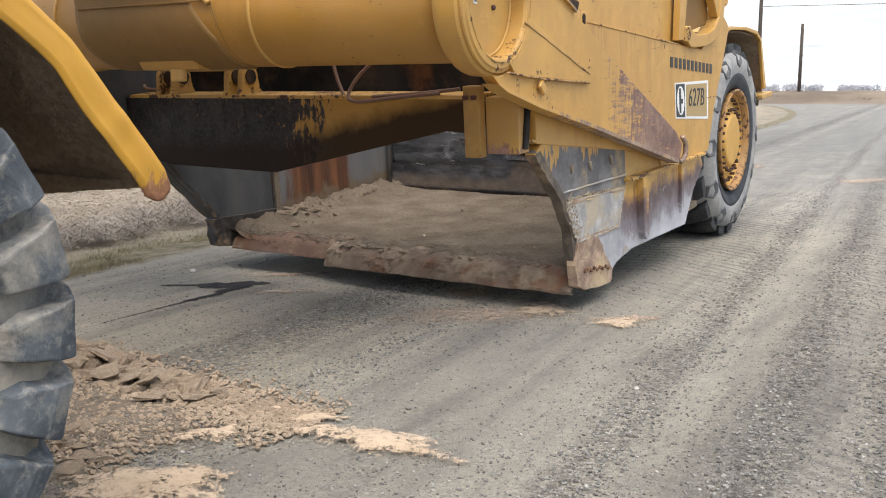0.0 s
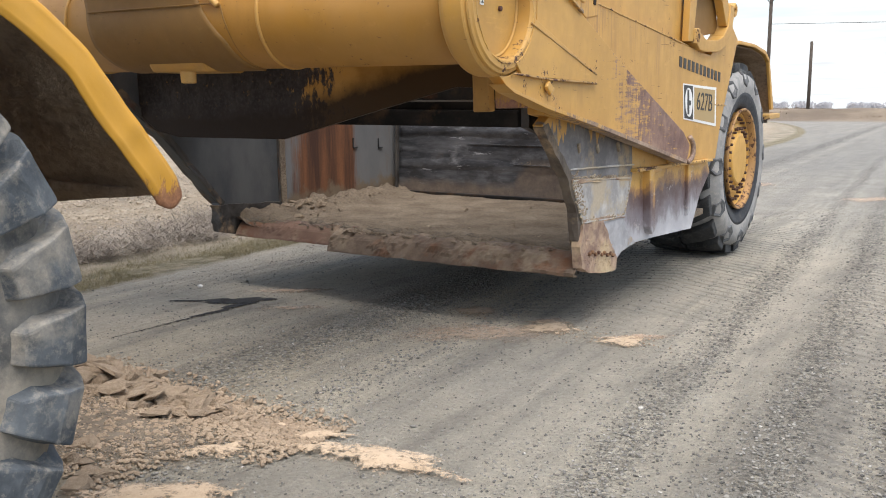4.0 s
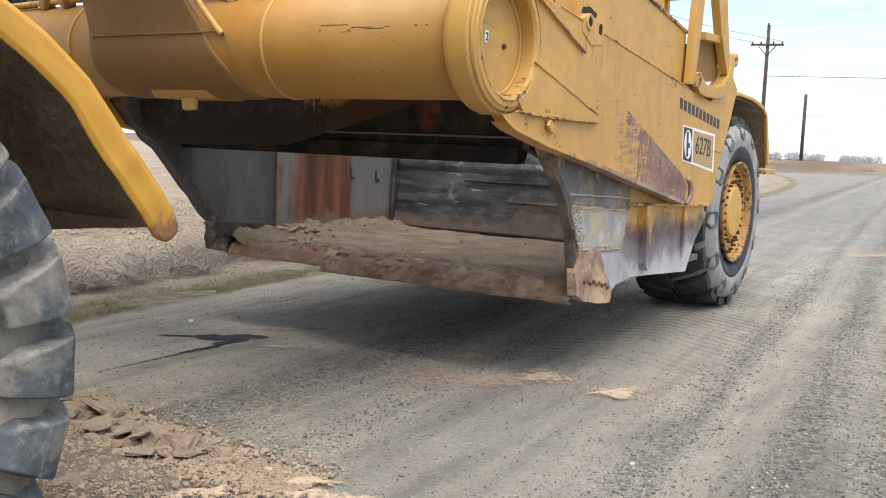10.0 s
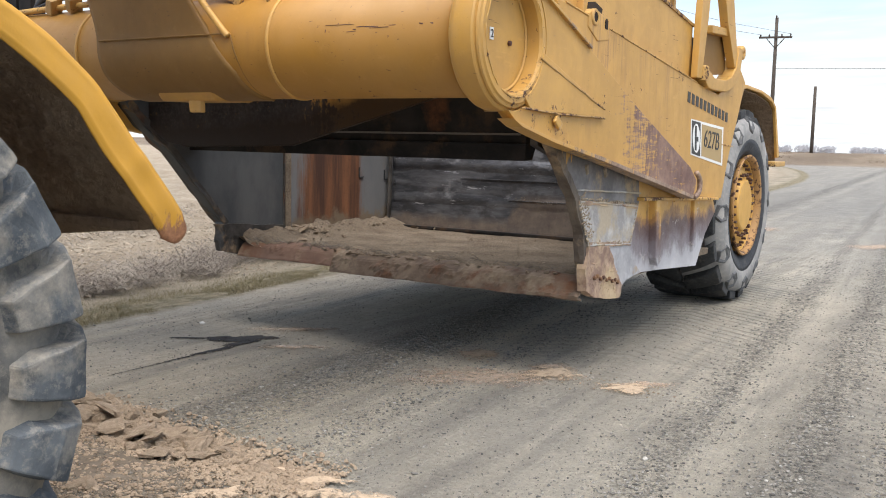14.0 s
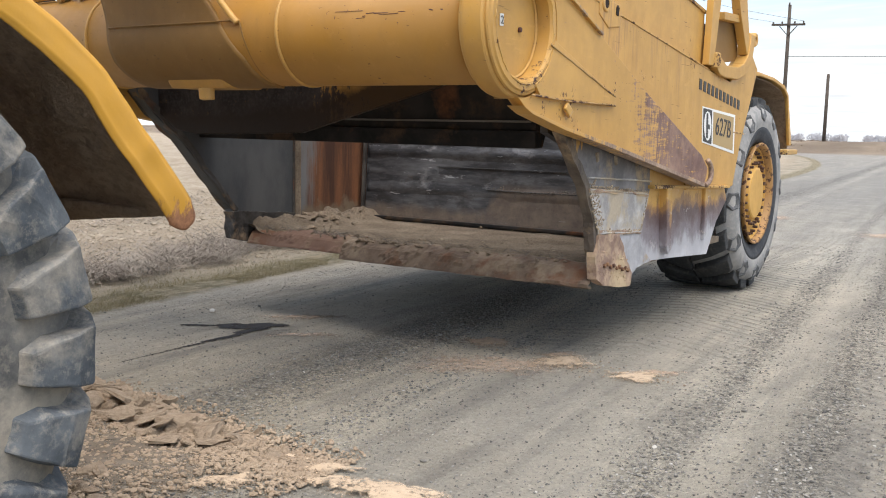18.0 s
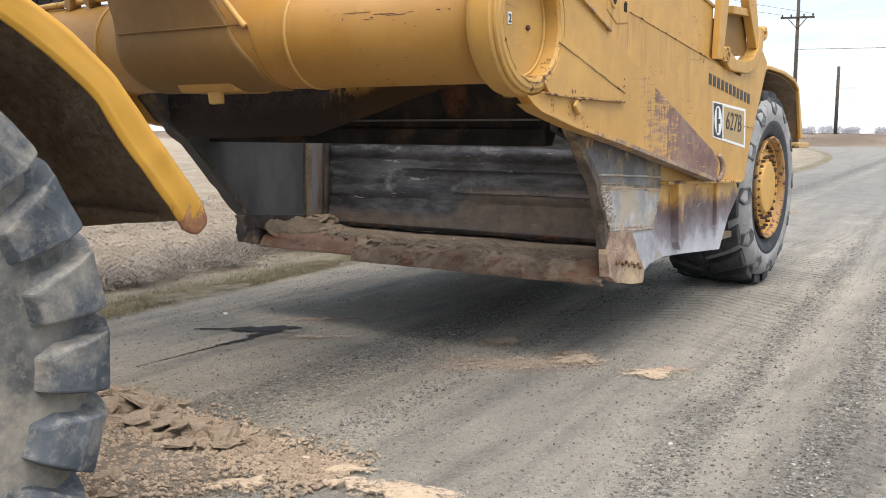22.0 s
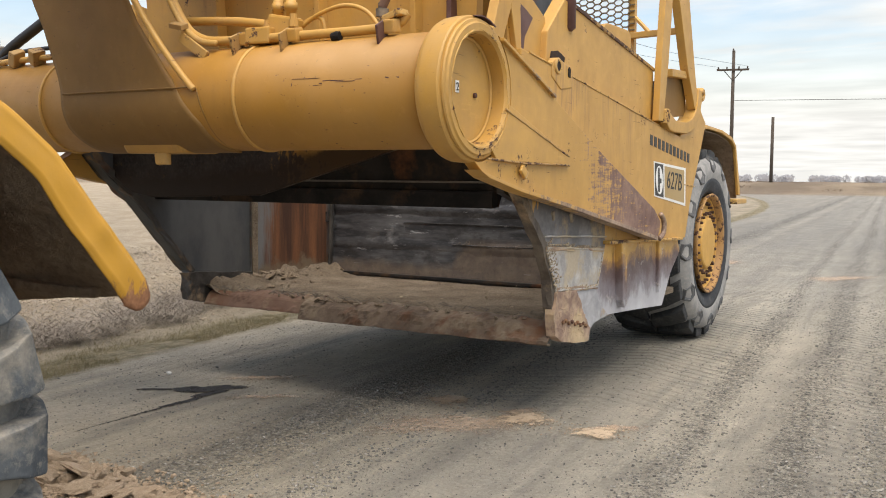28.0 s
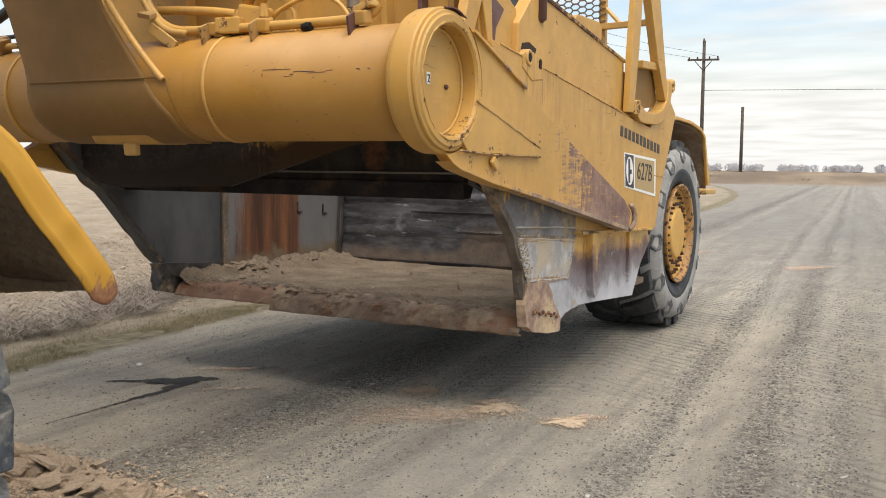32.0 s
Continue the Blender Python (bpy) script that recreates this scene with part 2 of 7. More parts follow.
M_YEL = paint("yellow_enamel")
M_SIDE = side_paint()
M_YEL_WORN = paint("yellow_enamel_worn", (0.54, 0.31, 0.068), 0.60, 0.6, 0.5)
# the same yellow with shade put into the base colour
M_YEL_SHADED = paint("yellow_enamel_shaded", (0.225, 0.117, 0.022), 0.72, 0.22, 0.6, (0.13, 0.08, 0.035))
M_RIM = paint("yellow_rim", (0.60, 0.335, 0.065), 0.68, 0.25, 0.5)
M_NUT = paint("rusty_nut", (0.10, 0.055, 0.03), 0.58, 0.5, 0.6)
M_FLANGE2 = paint("rust_flecked_flange", (0.40, 0.21, 0.06), 0.57, 0.5, 0.6)
M_RIMRUST = paint("rusty_rim_steel", (0.20, 0.095, 0.04), 0.56, 0.5, 0.6)
M_BARE = steel("paint_rubbed_to_primer", (0.085, 0.036, 0.030), (0.155, 0.085, 0.075), 0.66, 0.72, 0.5, (1, 1, 1), (0.48, 0.27, 0.08), 0.1)
M_STEEL = steel("scoured_plate", streak=(1, 1, 1))
def dripped(mat):
    """Yellow paint run down in ragged drips over the top of a scoured plate."""
    n = Nodes("", mat=mat)
    old = n.bsdf.inputs["Base Color"].links[0].from_socket
    drip = n.math("MULTIPLY", n.math("SUBTRACT", n.noise(11, 4, 0.6, n.scaled(1, 1, 0.10)), 0.5), 0.62)
    k = n.ramp(n.math("ADD", n.axis(2), drip), 0.49, 0.505)
    k = n.math("MULTIPLY", k, n.ramp(n.noise(9, 6, 0.7), 0.36, 0.44))
    n.link(n.mix(k, old, (0.52, 0.30, 0.08)), n.bsdf.inputs["Base Color"])
    return mat


M_CHEEK = dripped(steel("muddy_cheek_plate", (0.12, 0.115, 0.118), (0.31, 0.30, 0.295), 0.64, 0.55, 0.5, (1, 1, 1), (0.42, 0.33, 0.22), 0.2))
M_LIP = steel("rusty_cutting_lip", (0.105, 0.072, 0.05), (0.20, 0.148, 0.105), 0.52, 0.52, 0.8, (2, 2, 2), (0.275, 0.212, 0.15), 0.05)
def ejector_steel():
    """Dark rolled plates: slate scale, polished blocks, thin pale scuffs and a brown soiled band along the foot."""
    mat = steel("polished_ejector", (0.044, 0.046, 0.053), (0.17, 0.175, 0.19), 0.70, 0.66, 0.36, (0.5, 1, 2.4), (0.11, 0.085, 0.065), 0.35)
    n = Nodes("", mat=mat)
    old = n.bsdf.inputs["Base Color"].links[0].from_socket
    dark = n.ramp(n.noise(2.0, 7, 0.72, n.scaled(1, 1, 1.6, (6, 0, 1))), 0.50, 0.60, 0, 0.75)
    col = n.mix(dark, old, (0.036, 0.034, 0.036))
    polish = n.ramp(n.noise(2.3, 8, 0.70, n.scaled(1, 1, 1.8, (1, 0, 8))), 0.56, 0.66, 0, 0.6)
    col = n.mix(polish, col, (0.30, 0.305, 0.325))
    wob = n.math("MULTIPLY", n.math("SUBTRACT", n.noise(5, 7, 0.7), 0.5), 0.30)
    step = n.ramp(n.math("ADD", n.axis(0), wob), -0.22, -0.05, 0.14, 0.36)
    soil = n.math("SUBTRACT", n.math("ADD", n.axis(2), n.math("MULTIPLY", wob, 0.45)), step)
    brown = n.mix(n.ramp(n.noise(6, 7, 0.7), 0.38, 0.66), (0.10, 0.076, 0.062), (0.185, 0.145, 0.112))
    brown = n.mix(n.ramp(n.noise(30, 5, 0.8), 0.56, 0.70, 0, 0.6), brown, (0.045, 0.034, 0.028))
    soil = n.ramp(soil, -0.05, 0.03, 0.85, 0)
    col = n.mix(soil, col, brown)
    scuff = n.ramp(n.noise(3.2, 8, 0.75, n.scaled(1.1, 1, 7, (2, 0, 5))), 0.62, 0.66, 0, 0.8)
    scuff = n.math("MULTIPLY", scuff, n.ramp(soil, 0.3, 0.8, 1, 0.2))
    n.link(n.mix(scuff, col, (0.55, 0.57, 0.61)), n.bsdf.inputs["Base Color"])
    metal = n.bsdf.inputs["Metallic"].links[0].from_socket
    n.link(n.math("MULTIPLY", metal, n.ramp(soil, 0.1, 0.8, 1, 0)), n.bsdf.inputs["Metallic"])
    return mat


M_EJECT = ejector_steel()
M_GREY = steel("grey_side_plate", (0.062, 0.066, 0.071), (0.112, 0.113, 0.114), 0.68, 0.72, 0.5, (1, 1, 0.5), DIRT, 0.15)
def rust_wall():
    """Grey plate with a broad ragged curtain of rust."""
    n = Nodes("rust_streaked_plate", 0.7)
    fine = n.noise(7, 8, 0.7, n.scaled(1, 3.2, 0.16))
    wob = n.math("MULTIPLY", n.math("SUBTRACT", n.noise(2.2, 7, 0.7, n.scaled(1, 1.6, 0.25)), 0.5), 0.9)
    off = n.math("ABSOLUTE", n.math("ADD", n.math("ADD", n.axis(1), 3.13), wob))
    band = n.math("ADD", n.ramp(off, 0.26, 0.60, 1, 0), n.math("MULTIPLY", n.math("SUBTRACT", fine, 0.5), 1.3))
    plain = n.mix(n.noise(3, 7, 0.65, n.scaled(1, 1, 0.5)), (0.085, 0.09, 0.098), (0.20, 0.20, 0.20))
    plain = n.mix(n.ramp(n.noise(5, 7, 0.7, n.scaled(1, 2, 0.4)), 0.56, 0.72, 0, 0.55), plain, (0.15, 0.095, 0.06))
    rust = n.mix(n.ramp(n.noise(3.5, 7, 0.72, n.scaled(1, 2.4, 0.22)), 0.36, 0.66), (0.058, 0.025, 0.015), (0.21, 0.088, 0.038))
    rust = n.mix(n.math("MULTIPLY", n.ramp(n.noise(40, 5, 0.7), 0.5, 0.75), 0.4), rust, (0.05, 0.026, 0.018))
    col = n.mix(n.ramp(band, 0.36, 0.78), plain, rust)
    foot = n.ramp(n.math("ADD", n.axis(2), n.math("MULTIPLY", n.math("SUBTRACT", n.noise(4, 7, 0.7), 0.5), 0.5)), -0.19, -0.10, 1, 0)
    col = n.mix(foot, col, n.mix(n.noise(20), (0.20, 0.15, 0.10), (0.13, 0.095, 0.065)))
    return n.done(col, None, n.noise(30, 5, 0.7), 0.2, 0.004)


M_RUSTWALL = rust_wall()
M_BLACK = steel("near_black_plate", (0.012, 0.012, 0.013), (0.034, 0.030, 0.028), 0.60, 0.52, 0.6, (1, 1, 1), (0.075, 0.05, 0.034), 0.1)
M_FENDIN = earth("mud_caked_sheet", (0.33, 0.225, 0.145), (0.50, 0.375, 0.26), (0.12, 0.083, 0.055), 2.4, 1.0, 0.05)
M_CAKE = earth("caked_mud", (0.20, 0.15, 0.105), (0.33, 0.26, 0.185), (0.15, 0.11, 0.08), 0.7, 0.5, 0.1)
M_MUD = earth("dried_mud", (0.25, 0.192, 0.135), (0.42, 0.335, 0.245), (0.135, 0.10, 0.07), 3.4, 1.0, 0.06)

M_PALE = Nodes("pale_stone", 0.9).done((0.6, 0.58, 0.54))
M_SOILSTONE = earth("verge_stone", (0.28, 0.228, 0.168), (0.50, 0.425, 0.33), (0.12, 0.095, 0.07), 6)
M_SCRUB = earth("brown_scrub", (0.17, 0.125, 0.09), (0.26, 0.20, 0.145), (0.12, 0.09, 0.065), 0.3)
M_CLOD = earth("clay_clod", (0.31, 0.235, 0.165), (0.46, 0.362, 0.262), (0.20, 0.145, 0.10), 2.5, 0.7, 0.02)
M_BLK = Nodes("black_rubber_hose", 0.5).done((0.018, 0.018, 0.02))
M_WHITE = Nodes("white_vinyl", 0.5).done((0.78, 0.78, 0.76))
M_DECAL = Nodes("dark_vinyl", 0.5).done((0.025, 0.024, 0.024))
M_HOSE = Nodes("old_hose", 0.6).done((0.16, 0.09, 0.065))


def rubber(name, dark, mid, dusty, share):
    n = Nodes(name, 0.8)
    # every bar takes its own piece of the pattern
    own = n.nt.nodes.new("ShaderNodeObjectInfo").outputs["Random"]
    add = n.nt.nodes.new("ShaderNodeVectorMath")
    add.operation = "ADD"
    n.link(n.co, add.inputs[0])
    n.link(n.math("MULTIPLY", own, 40.0), add.inputs[1])
    n.co = add.outputs[0]
    col = n.mix(n.ramp(n.noise(5, 7, 0.65), 0.40, 0.66), dark, mid)
    col = n.mix(n.ramp(n.noise(2.6, 8, 0.70), 0.62 - share * 0.3, 0.78 - share * 0.3, 0, 0.85), col, dusty)
    col = n.mix(n.math("MULTIPLY", n.ramp(n.noise(28, 6, 0.75), 0.52, 0.70), 0.45), col, tuple(c * 1.12 for c in dusty))
    return n.done(col, None, n.noise(40, 6, 0.7), 0.4, 0.006)


M_TYRE = rubber("dusty_tyre_rubber", (0.060, 0.061, 0.060), (0.17, 0.163, 0.15), (0.31, 0.275, 0.22), 0.58)
M_LUG = rubber("worn_tread_rubber", (0.036, 0.044, 0.053), (0.118, 0.132, 0.145), (0.34, 0.305, 0.25), 0.46)


# darker tread rubber: shade on the rear tyre's front put into the colour
M_LUG_SHADED = rubber("shaded_tread_rubber", (0.020, 0.022, 0.025), (0.055, 0.058, 0.062), (0.16, 0.145, 0.12), 0.10)


def thinning(name, a, b, c, solid, soft=0.4, full=1.0):
    """Loose stuff that thins out in specks towards its rim."""
    n = Nodes(name, 0.95)
    at = n.nt.nodes.new("ShaderNodeAttribute")
    at.attribute_name = "rim"
    col = n.mix(n.ramp(n.noise(3, 6), 0.35, 0.68), a, b)
    col = n.mix(n.math("MULTIPLY", n.ramp(n.noise(26, 6, 0.7), 0.45, 0.75), 0.7), col, c)
    mat = n.done(col, None, n.math("ADD", n.noise(18, 7, 0.7), n.math("MULTIPLY", n.noise(120, 4), 0.4)), 0.45, 0.02)
    k = n.math("ADD", n.math("MULTIPLY", n.math("SUBTRACT", n.noise(15, 8, 0.72), 0.5), 2.8), n.math("MULTIPLY", n.math("SUBTRACT", n.noise(60, 5, 0.75), 0.5), 1.1))
    k = n.math("SUBTRACT", n.math("ADD", k, 1.0), n.math("MULTIPLY", at.outputs["Fac"], 1.15))
    n.link(n.ramp(k, solid, solid + soft, 0, full), n.bsdf.inputs["Alpha"])
    return mat


M_SAND = thinning("spilt_sand", (0.42, 0.318, 0.22), (0.51, 0.40, 0.29), (0.32, 0.24, 0.165), 0.34, 0.5)
M_DUST = thinning("dusting_of_sand", (0.47, 0.34, 0.245), (0.55, 0.42, 0.315), (0.35, 0.265, 0.19), 0.30, 1.0, 0.8)
M_CLODSOIL = thinning("spread_soil", (0.175, 0.14, 0.105), (0.265, 0.22, 0.17), (0.10, 0.078, 0.058), 0.05, 0.9, 0.8)
M_STAIN = thinning("spilt_oil", (0.014, 0.012, 0.012), (0.024, 0.021, 0.02), (0.03, 0.026, 0.024), -0.15, 0.5)
M_WOOD = earth("weathered_pole_wood", (0.06, 0.048, 0.04), (0.10, 0.08, 0.065), (0.04, 0.033, 0.028), 3.0)
# distance haze is mixed into the twigs' pale grey
M_TREE = Nodes("hazed_twigs", 0.9).done((0.50, 0.50, 0.53))


def stones():
    """Loose stones, each of its own grey."""
    n = Nodes("loose_stone", 0.92)
    isle = n.nt.nodes.new("ShaderNodeNewGeometry").outputs["Random Per Island"]
    col = n.bands(isle, 0, 1, ((0.0, (0.05, 0.048, 0.045)), (0.3, (0.115, 0.11, 0.10)), (0.6, (0.19, 0.182, 0.165)), (0.93, (0.28, 0.268, 0.24)), (1.0, (0.46, 0.44, 0.40))))
    return n.done(n.mix(n.math("MULTIPLY", n.noise(60, 4), 0.4), col, (0.20, 0.19, 0.17)), None, n.noise(90, 4), 0.3, 0.004)


M_STONE = stones()
M_TWIG = earth("dead_weed_stem", (0.20, 0.168, 0.14), (0.36, 0.315, 0.265), (0.11, 0.088, 0.07), 3)
M_GRASS = earth("withered_grass", (0.21, 0.18, 0.10), (0.32, 0.27, 0.17), (0.13, 0.13, 0.06), 2)

M_WALL = rubber("dark_sidewall", (0.028, 0.031, 0.037), (0.05, 0.055, 0.064), (0.12, 0.11, 0.10), 0.0)
M_PALEWALL = rubber("dust_bleached_sidewall", (0.23, 0.23, 0.228), (0.37, 0.36, 0.345), (0.46, 0.42, 0.35), 0.1)
M_BLOCK = rubber("dusty_shoulder_block", (0.07, 0.075, 0.08), (0.14, 0.14, 0.145), (0.26, 0.24, 0.21), 0.0)
M_SCREEN = Nodes("grimy_screen_wire", 0.6).done((0.13, 0.098, 0.055))
M_BADGE = Nodes("tan_badge_field", 0.5).done((0.42, 0.29, 0.12))


def worn_paint(name, axis, lo, hi, under, flip=False, base=YELLOW, spread=0.9, dirt=0.4):
    """Enamel rubbed away towards one end of a part, in a ragged border."""
    n = Nodes(name)
    mid, fine = n.noise(6, 7, 0.68), n.noise(40, 5, 0.65)
    along = n.ramp(n.axis(axis), lo, hi)
    k = n.math("ADD", along, n.math("MULTIPLY", n.math("SUBTRACT", n.noise(3.2, 9, 0.76, n.scaled(1, 1, 0.55)), 0.5), spread * 2.2))
    k = n.math("ADD", k, n.math("MULTIPLY", n.math("SUBTRACT", n.noise(24, 6, 0.7, n.scaled(1, 1, 0.45)), 0.5), 1.5))
    keep = n.ramp(k, 0.44, 0.56) if not flip else n.ramp(k, 0.44, 0.56, 1, 0)
    film = n.mix(n.math("MULTIPLY", n.ramp(mid, 0.35, 0.8), dirt), base, DIRT)
    bare = n.mix(n.ramp(n.noise(4, 7, 0.65), 0.38, 0.64), *under)
    bare = n.mix(n.ramp(n.noise(16, 6, 0.7, n.scaled(1, 0.5, 0.22)), 0.52, 0.68, 0, 0.6), bare, tuple(c * 0.45 for c in under[0]))
    bare = n.mix(n.ramp(n.noise(20, 7, 0.75, n.scaled(1, 0.25, 1.0)), 0.60, 0.70, 0, 0.65), bare, base)
    bare = n.mix(n.math("MULTIPLY", n.ramp(fine, 0.45, 0.8), 0.5), bare, tuple(min(1, c * 1.7 + 0.02) for c in under[1]))
    return n.done(n.mix(keep, bare, film), n.ramp(n.math("ADD", keep, fine), 0.2, 1.6, 0.6, 0.42), n.math("ADD", n.math("MULTIPLY", keep, 0.6), n.math("MULTIPLY", fine, 0.4)), 0.3, 0.005)


def arm_paint():
    """The arm's enamel, rubbed through to purple-brown primer towards the tip in crossed scratches."""
    mat = paint("arm_enamel", YELLOW, 0.66, 0.30, 0.45)
    n = Nodes("", mat=mat)
    old = n.bsdf.inputs["Base Color"].links[0].from_socket
    where = n.math("ADD", n.axis(1), n.math("MULTIPLY", n.axis(2), 0.35))
    hatch = n.math("ADD", n.noise(30, 5, 0.75, n.scaled(1, 0.18, 1.6)), n.noise(26, 5, 0.75, n.scaled(1, 1.3, 0.22, (2, 4, 1))))
    k = n.math("ADD", n.ramp(where, 7.05, 8.0, -0.55, 0.62), n.math("MULTIPLY", n.math("SUBTRACT", hatch, 1.0), 2.4))
    k = n.math("ADD", k, n.math("MULTIPLY", n.math("SUBTRACT", n.noise(3.2, 6, 0.7), 0.5), 0.9))
    bare = n.mix(n.ramp(n.noise(5, 7, 0.7), 0.36, 0.64), (0.13, 0.062, 0.052), (0.30, 0.185, 0.135))
    bare = n.mix(n.ramp(n.noise(2.0, 4, 0.6, n.scaled(1, 1, 1, (3, 1, 7))), 0.52, 0.62, 0, 0.7), bare, (0.085, 0.045, 0.045))
    bare = n.mix(n.ramp(hatch, 0.80, 0.62, 0, 0.5), bare, (0.42, 0.28, 0.16))
    n.link(n.mix(n.ramp(k, 0.0, 0.35), old, bare), n.bsdf.inputs["Base Color"])
    return mat


M_ARM = arm_paint()
M_FLANGE = worn_paint("flange_enamel_rubbed", 1, 8.0, 6.0, ((0.16, 0.10, 0.075), (0.36, 0.26, 0.19)), spread=0.9)
M_FENDER = worn_paint("mudguard_rail_enamel", 2, 1.06, 1.34, ((0.16, 0.06, 0.035), (0.42, 0.20, 0.09)), base=(0.60, 0.305, 0.030), spread=0.24, dirt=0.16)
M_TUBE = paint("tube_enamel", (0.385, 0.19, 0.029), 0.68, 0.12, 0.40)
M_RING = paint("chipped_ring_enamel", (0.51, 0.28, 0.056), 0.632, 0.35, 0.45)
M_SCAR = paint("scarred_weld", (0.40, 0.235, 0.07), 0.60, 0.5, 0.6)
M_BEAD = paint("rust_edged_bead", (0.45, 0.25, 0.06), 0.53, 0.5, 0.55)
def front_paint():
    """Front plate: enamel at one end scoured to dark steel, with the tube's shade and a thin rust border painted along
    the arched lower edge.
    """
    mat = worn_paint("front_plate_enamel", 0, -0.45, 0.70, ((0.020, 0.018, 0.020), (0.052, 0.046, 0.048)), base=(0.40, 0.215, 0.050), spread=0.22, dirt=0.25)
    n = Nodes("", mat=mat)
    old = n.bsdf.inputs["Base Color"].links[0].from_socket
    edge = n.math("ADD", n.math("MULTIPLY", n.math("MAXIMUM", n.math("ADD", n.axis(0), 0.2), 0.0), 0.225), -0.28)
    under_shade = n.math("ADD", n.math("SUBTRACT", n.axis(2), edge), n.math("MULTIPLY", n.math("SUBTRACT", n.noise(6, 7, 0.72), 0.5), 0.16))
    # near-black lower edge: shade below the tube put into the colour
    n.link(n.mix(n.ramp(under_shade, 0.12, 0.25, 0.95, 0), old, (0.022, 0.014, 0.010)), n.bsdf.inputs["Base Color"])
    return mat


M_FRONT = front_paint()
M_FRONT3 = paint("grimy_post_enamel", (0.38, 0.215, 0.055), 0.62, 0.4, 0.5, (0.08, 0.055, 0.035))
M_FRONT2 = worn_paint("side_box_enamel", 2, -0.30, 0.12, ((0.12, 0.06, 0.05), (0.30, 0.17, 0.13)), spread=0.8, base=(0.50, 0.285, 0.075))
def low_side():
    """Lower side: enamel above, scoured through purple primer to pale bright steel below."""
    n = Nodes("lower_side_enamel", 0.45)
    smear = n.math("MULTIPLY", n.math("SUBTRACT", n.noise(2.6, 7, 0.62, n.scaled(1, 1, 0.8)), 0.5), 0.52)
    fine = n.math("MULTIPLY", n.math("SUBTRACT", n.noise(22, 6, 0.75, n.scaled(1, 0.8, 0.4)), 0.5), 0.16)
    col = n.bands(n.math("ADD", n.math("ADD", n.axis(2), smear), fine), -0.5, 0.3, ((-0.46, (0.56, 0.565, 0.59)), (-0.27, (0.42, 0.42, 0.45)), (-0.16, (0.20, 0.175, 0.19)), (-0.03, (0.125, 0.082, 0.08)), (0.03, (0.34, 0.19, 0.08)), (0.07, (0.56, 0.33, 0.09))))
    scuff = n.ramp(n.noise(9, 7, 0.75, n.scaled(1, 0.5, 1.2, (4, 2, 1))), 0.60, 0.68, 0, 0.6)
    col = n.mix(scuff, col, n.mix(n.noise(40), (0.72, 0.72, 0.75), (0.50, 0.40, 0.28)))
    col = n.mix(n.ramp(n.noise(14, 6, 0.72, n.scaled(1, 1, 0.3, (1, 6, 3))), 0.60, 0.68, 0, 0.6), col, (0.06, 0.038, 0.032))
    return n.done(col, n.ramp(n.noise(8, 6, 0.7), 0.3, 0.7, 0.35, 0.65), n.noise(45, 6, 0.75), 0.25, 0.005)


M_LOWSIDE = low_side()
M_ARMOUR = steel("muddy_wear_plate", (0.30, 0.29, 0.285), (0.58, 0.565, 0.54), 0.64, 0.47, 0.5, (2, 2, 2), (0.52, 0.44, 0.33), 0.1)
M_BIT = steel("mud_crusted_bit", (0.23, 0.15, 0.115), (0.45, 0.325, 0.225), 0.66, 0.47, 0.7, (4, 4, 4), (0.54, 0.41, 0.26), 0.05)
M_FOOT = steel("scoured_cheek_foot", (0.30, 0.30, 0.32), (0.56, 0.56, 0.58), 0.66, 0.56, 0.45, (1, 1, 1), (0.46, 0.35, 0.22), 0.1)
M_BEADS = steel("dusty_weld_beads", (0.24, 0.19, 0.135), (0.50, 0.41, 0.29), 0.68, 0.6, 0.55, (3, 3, 3), (0.60, 0.47, 0.30), 0.1)
M_EDGE = steel("soil_polished_edge", (0.04, 0.036, 0.034), (0.13, 0.12, 0.11), 0.55, 0.56, 0.5, (1, 1, 1), (0.27, 0.19, 0.12), 0.3)
M_LEAD = steel("scoured_leading_edge", (0.085, 0.068, 0.055), (0.20, 0.165, 0.13), 0.55, 0.54, 0.6, (1, 1, 1), (0.32, 0.24, 0.16), 0.15)
M_LIP2 = steel("bare_rusty_blade", (0.13, 0.072, 0.05), (0.19, 0.115, 0.08), 0.50, 0.52, 0.7, (1, 1, 1), (0.25, 0.18, 0.12), 0.05)
M_WEAR = steel("brown_wear_plate", (0.08, 0.07, 0.063), (0.17, 0.152, 0.135), 0.60, 0.54, 0.5, (0.4, 1, 1), (0.28, 0.215, 0.15), 0.1)


for mat in (M_FRONT, M_BLACK):
    mat.node_tree.nodes["Principled BSDF"].inputs["Specular IOR Level"].default_value = 0.15


# ---- mesh helpers ----
def empty(name, at=(0, 0, 0)):
    ob = new(name)
    ob.empty_display_size = 0.2
    ob.location = at
    bpy.context.view_layer.update()
    return ob


def part(name, bm, mat, parent=None, label="", smooth=False):
    """Links a bmesh, given in world places, as one mesh under a thing or part."""
    me = bpy.data.meshes.new(name)
    if smooth:
        for f in bm.faces:
            f.smooth = True
    off = Vector(origin_of(parent))
    bmesh.ops.translate(bm, verts=bm.verts, vec=-off)
    bm.to_mesh(me)
    bm.free()
    for m in mat if isinstance(mat, (list, tuple)) else [mat]:
        me.materials.append(m)
    ob = new(name, me)
    if parent is not None:
        ob.parent = parent
    if label:
        ob["label"] = label
    return ob


def origin_of(ob):
    at = Vector((0, 0, 0))
    while ob is not None:
        at += ob.location
        ob = ob.parent
    return at


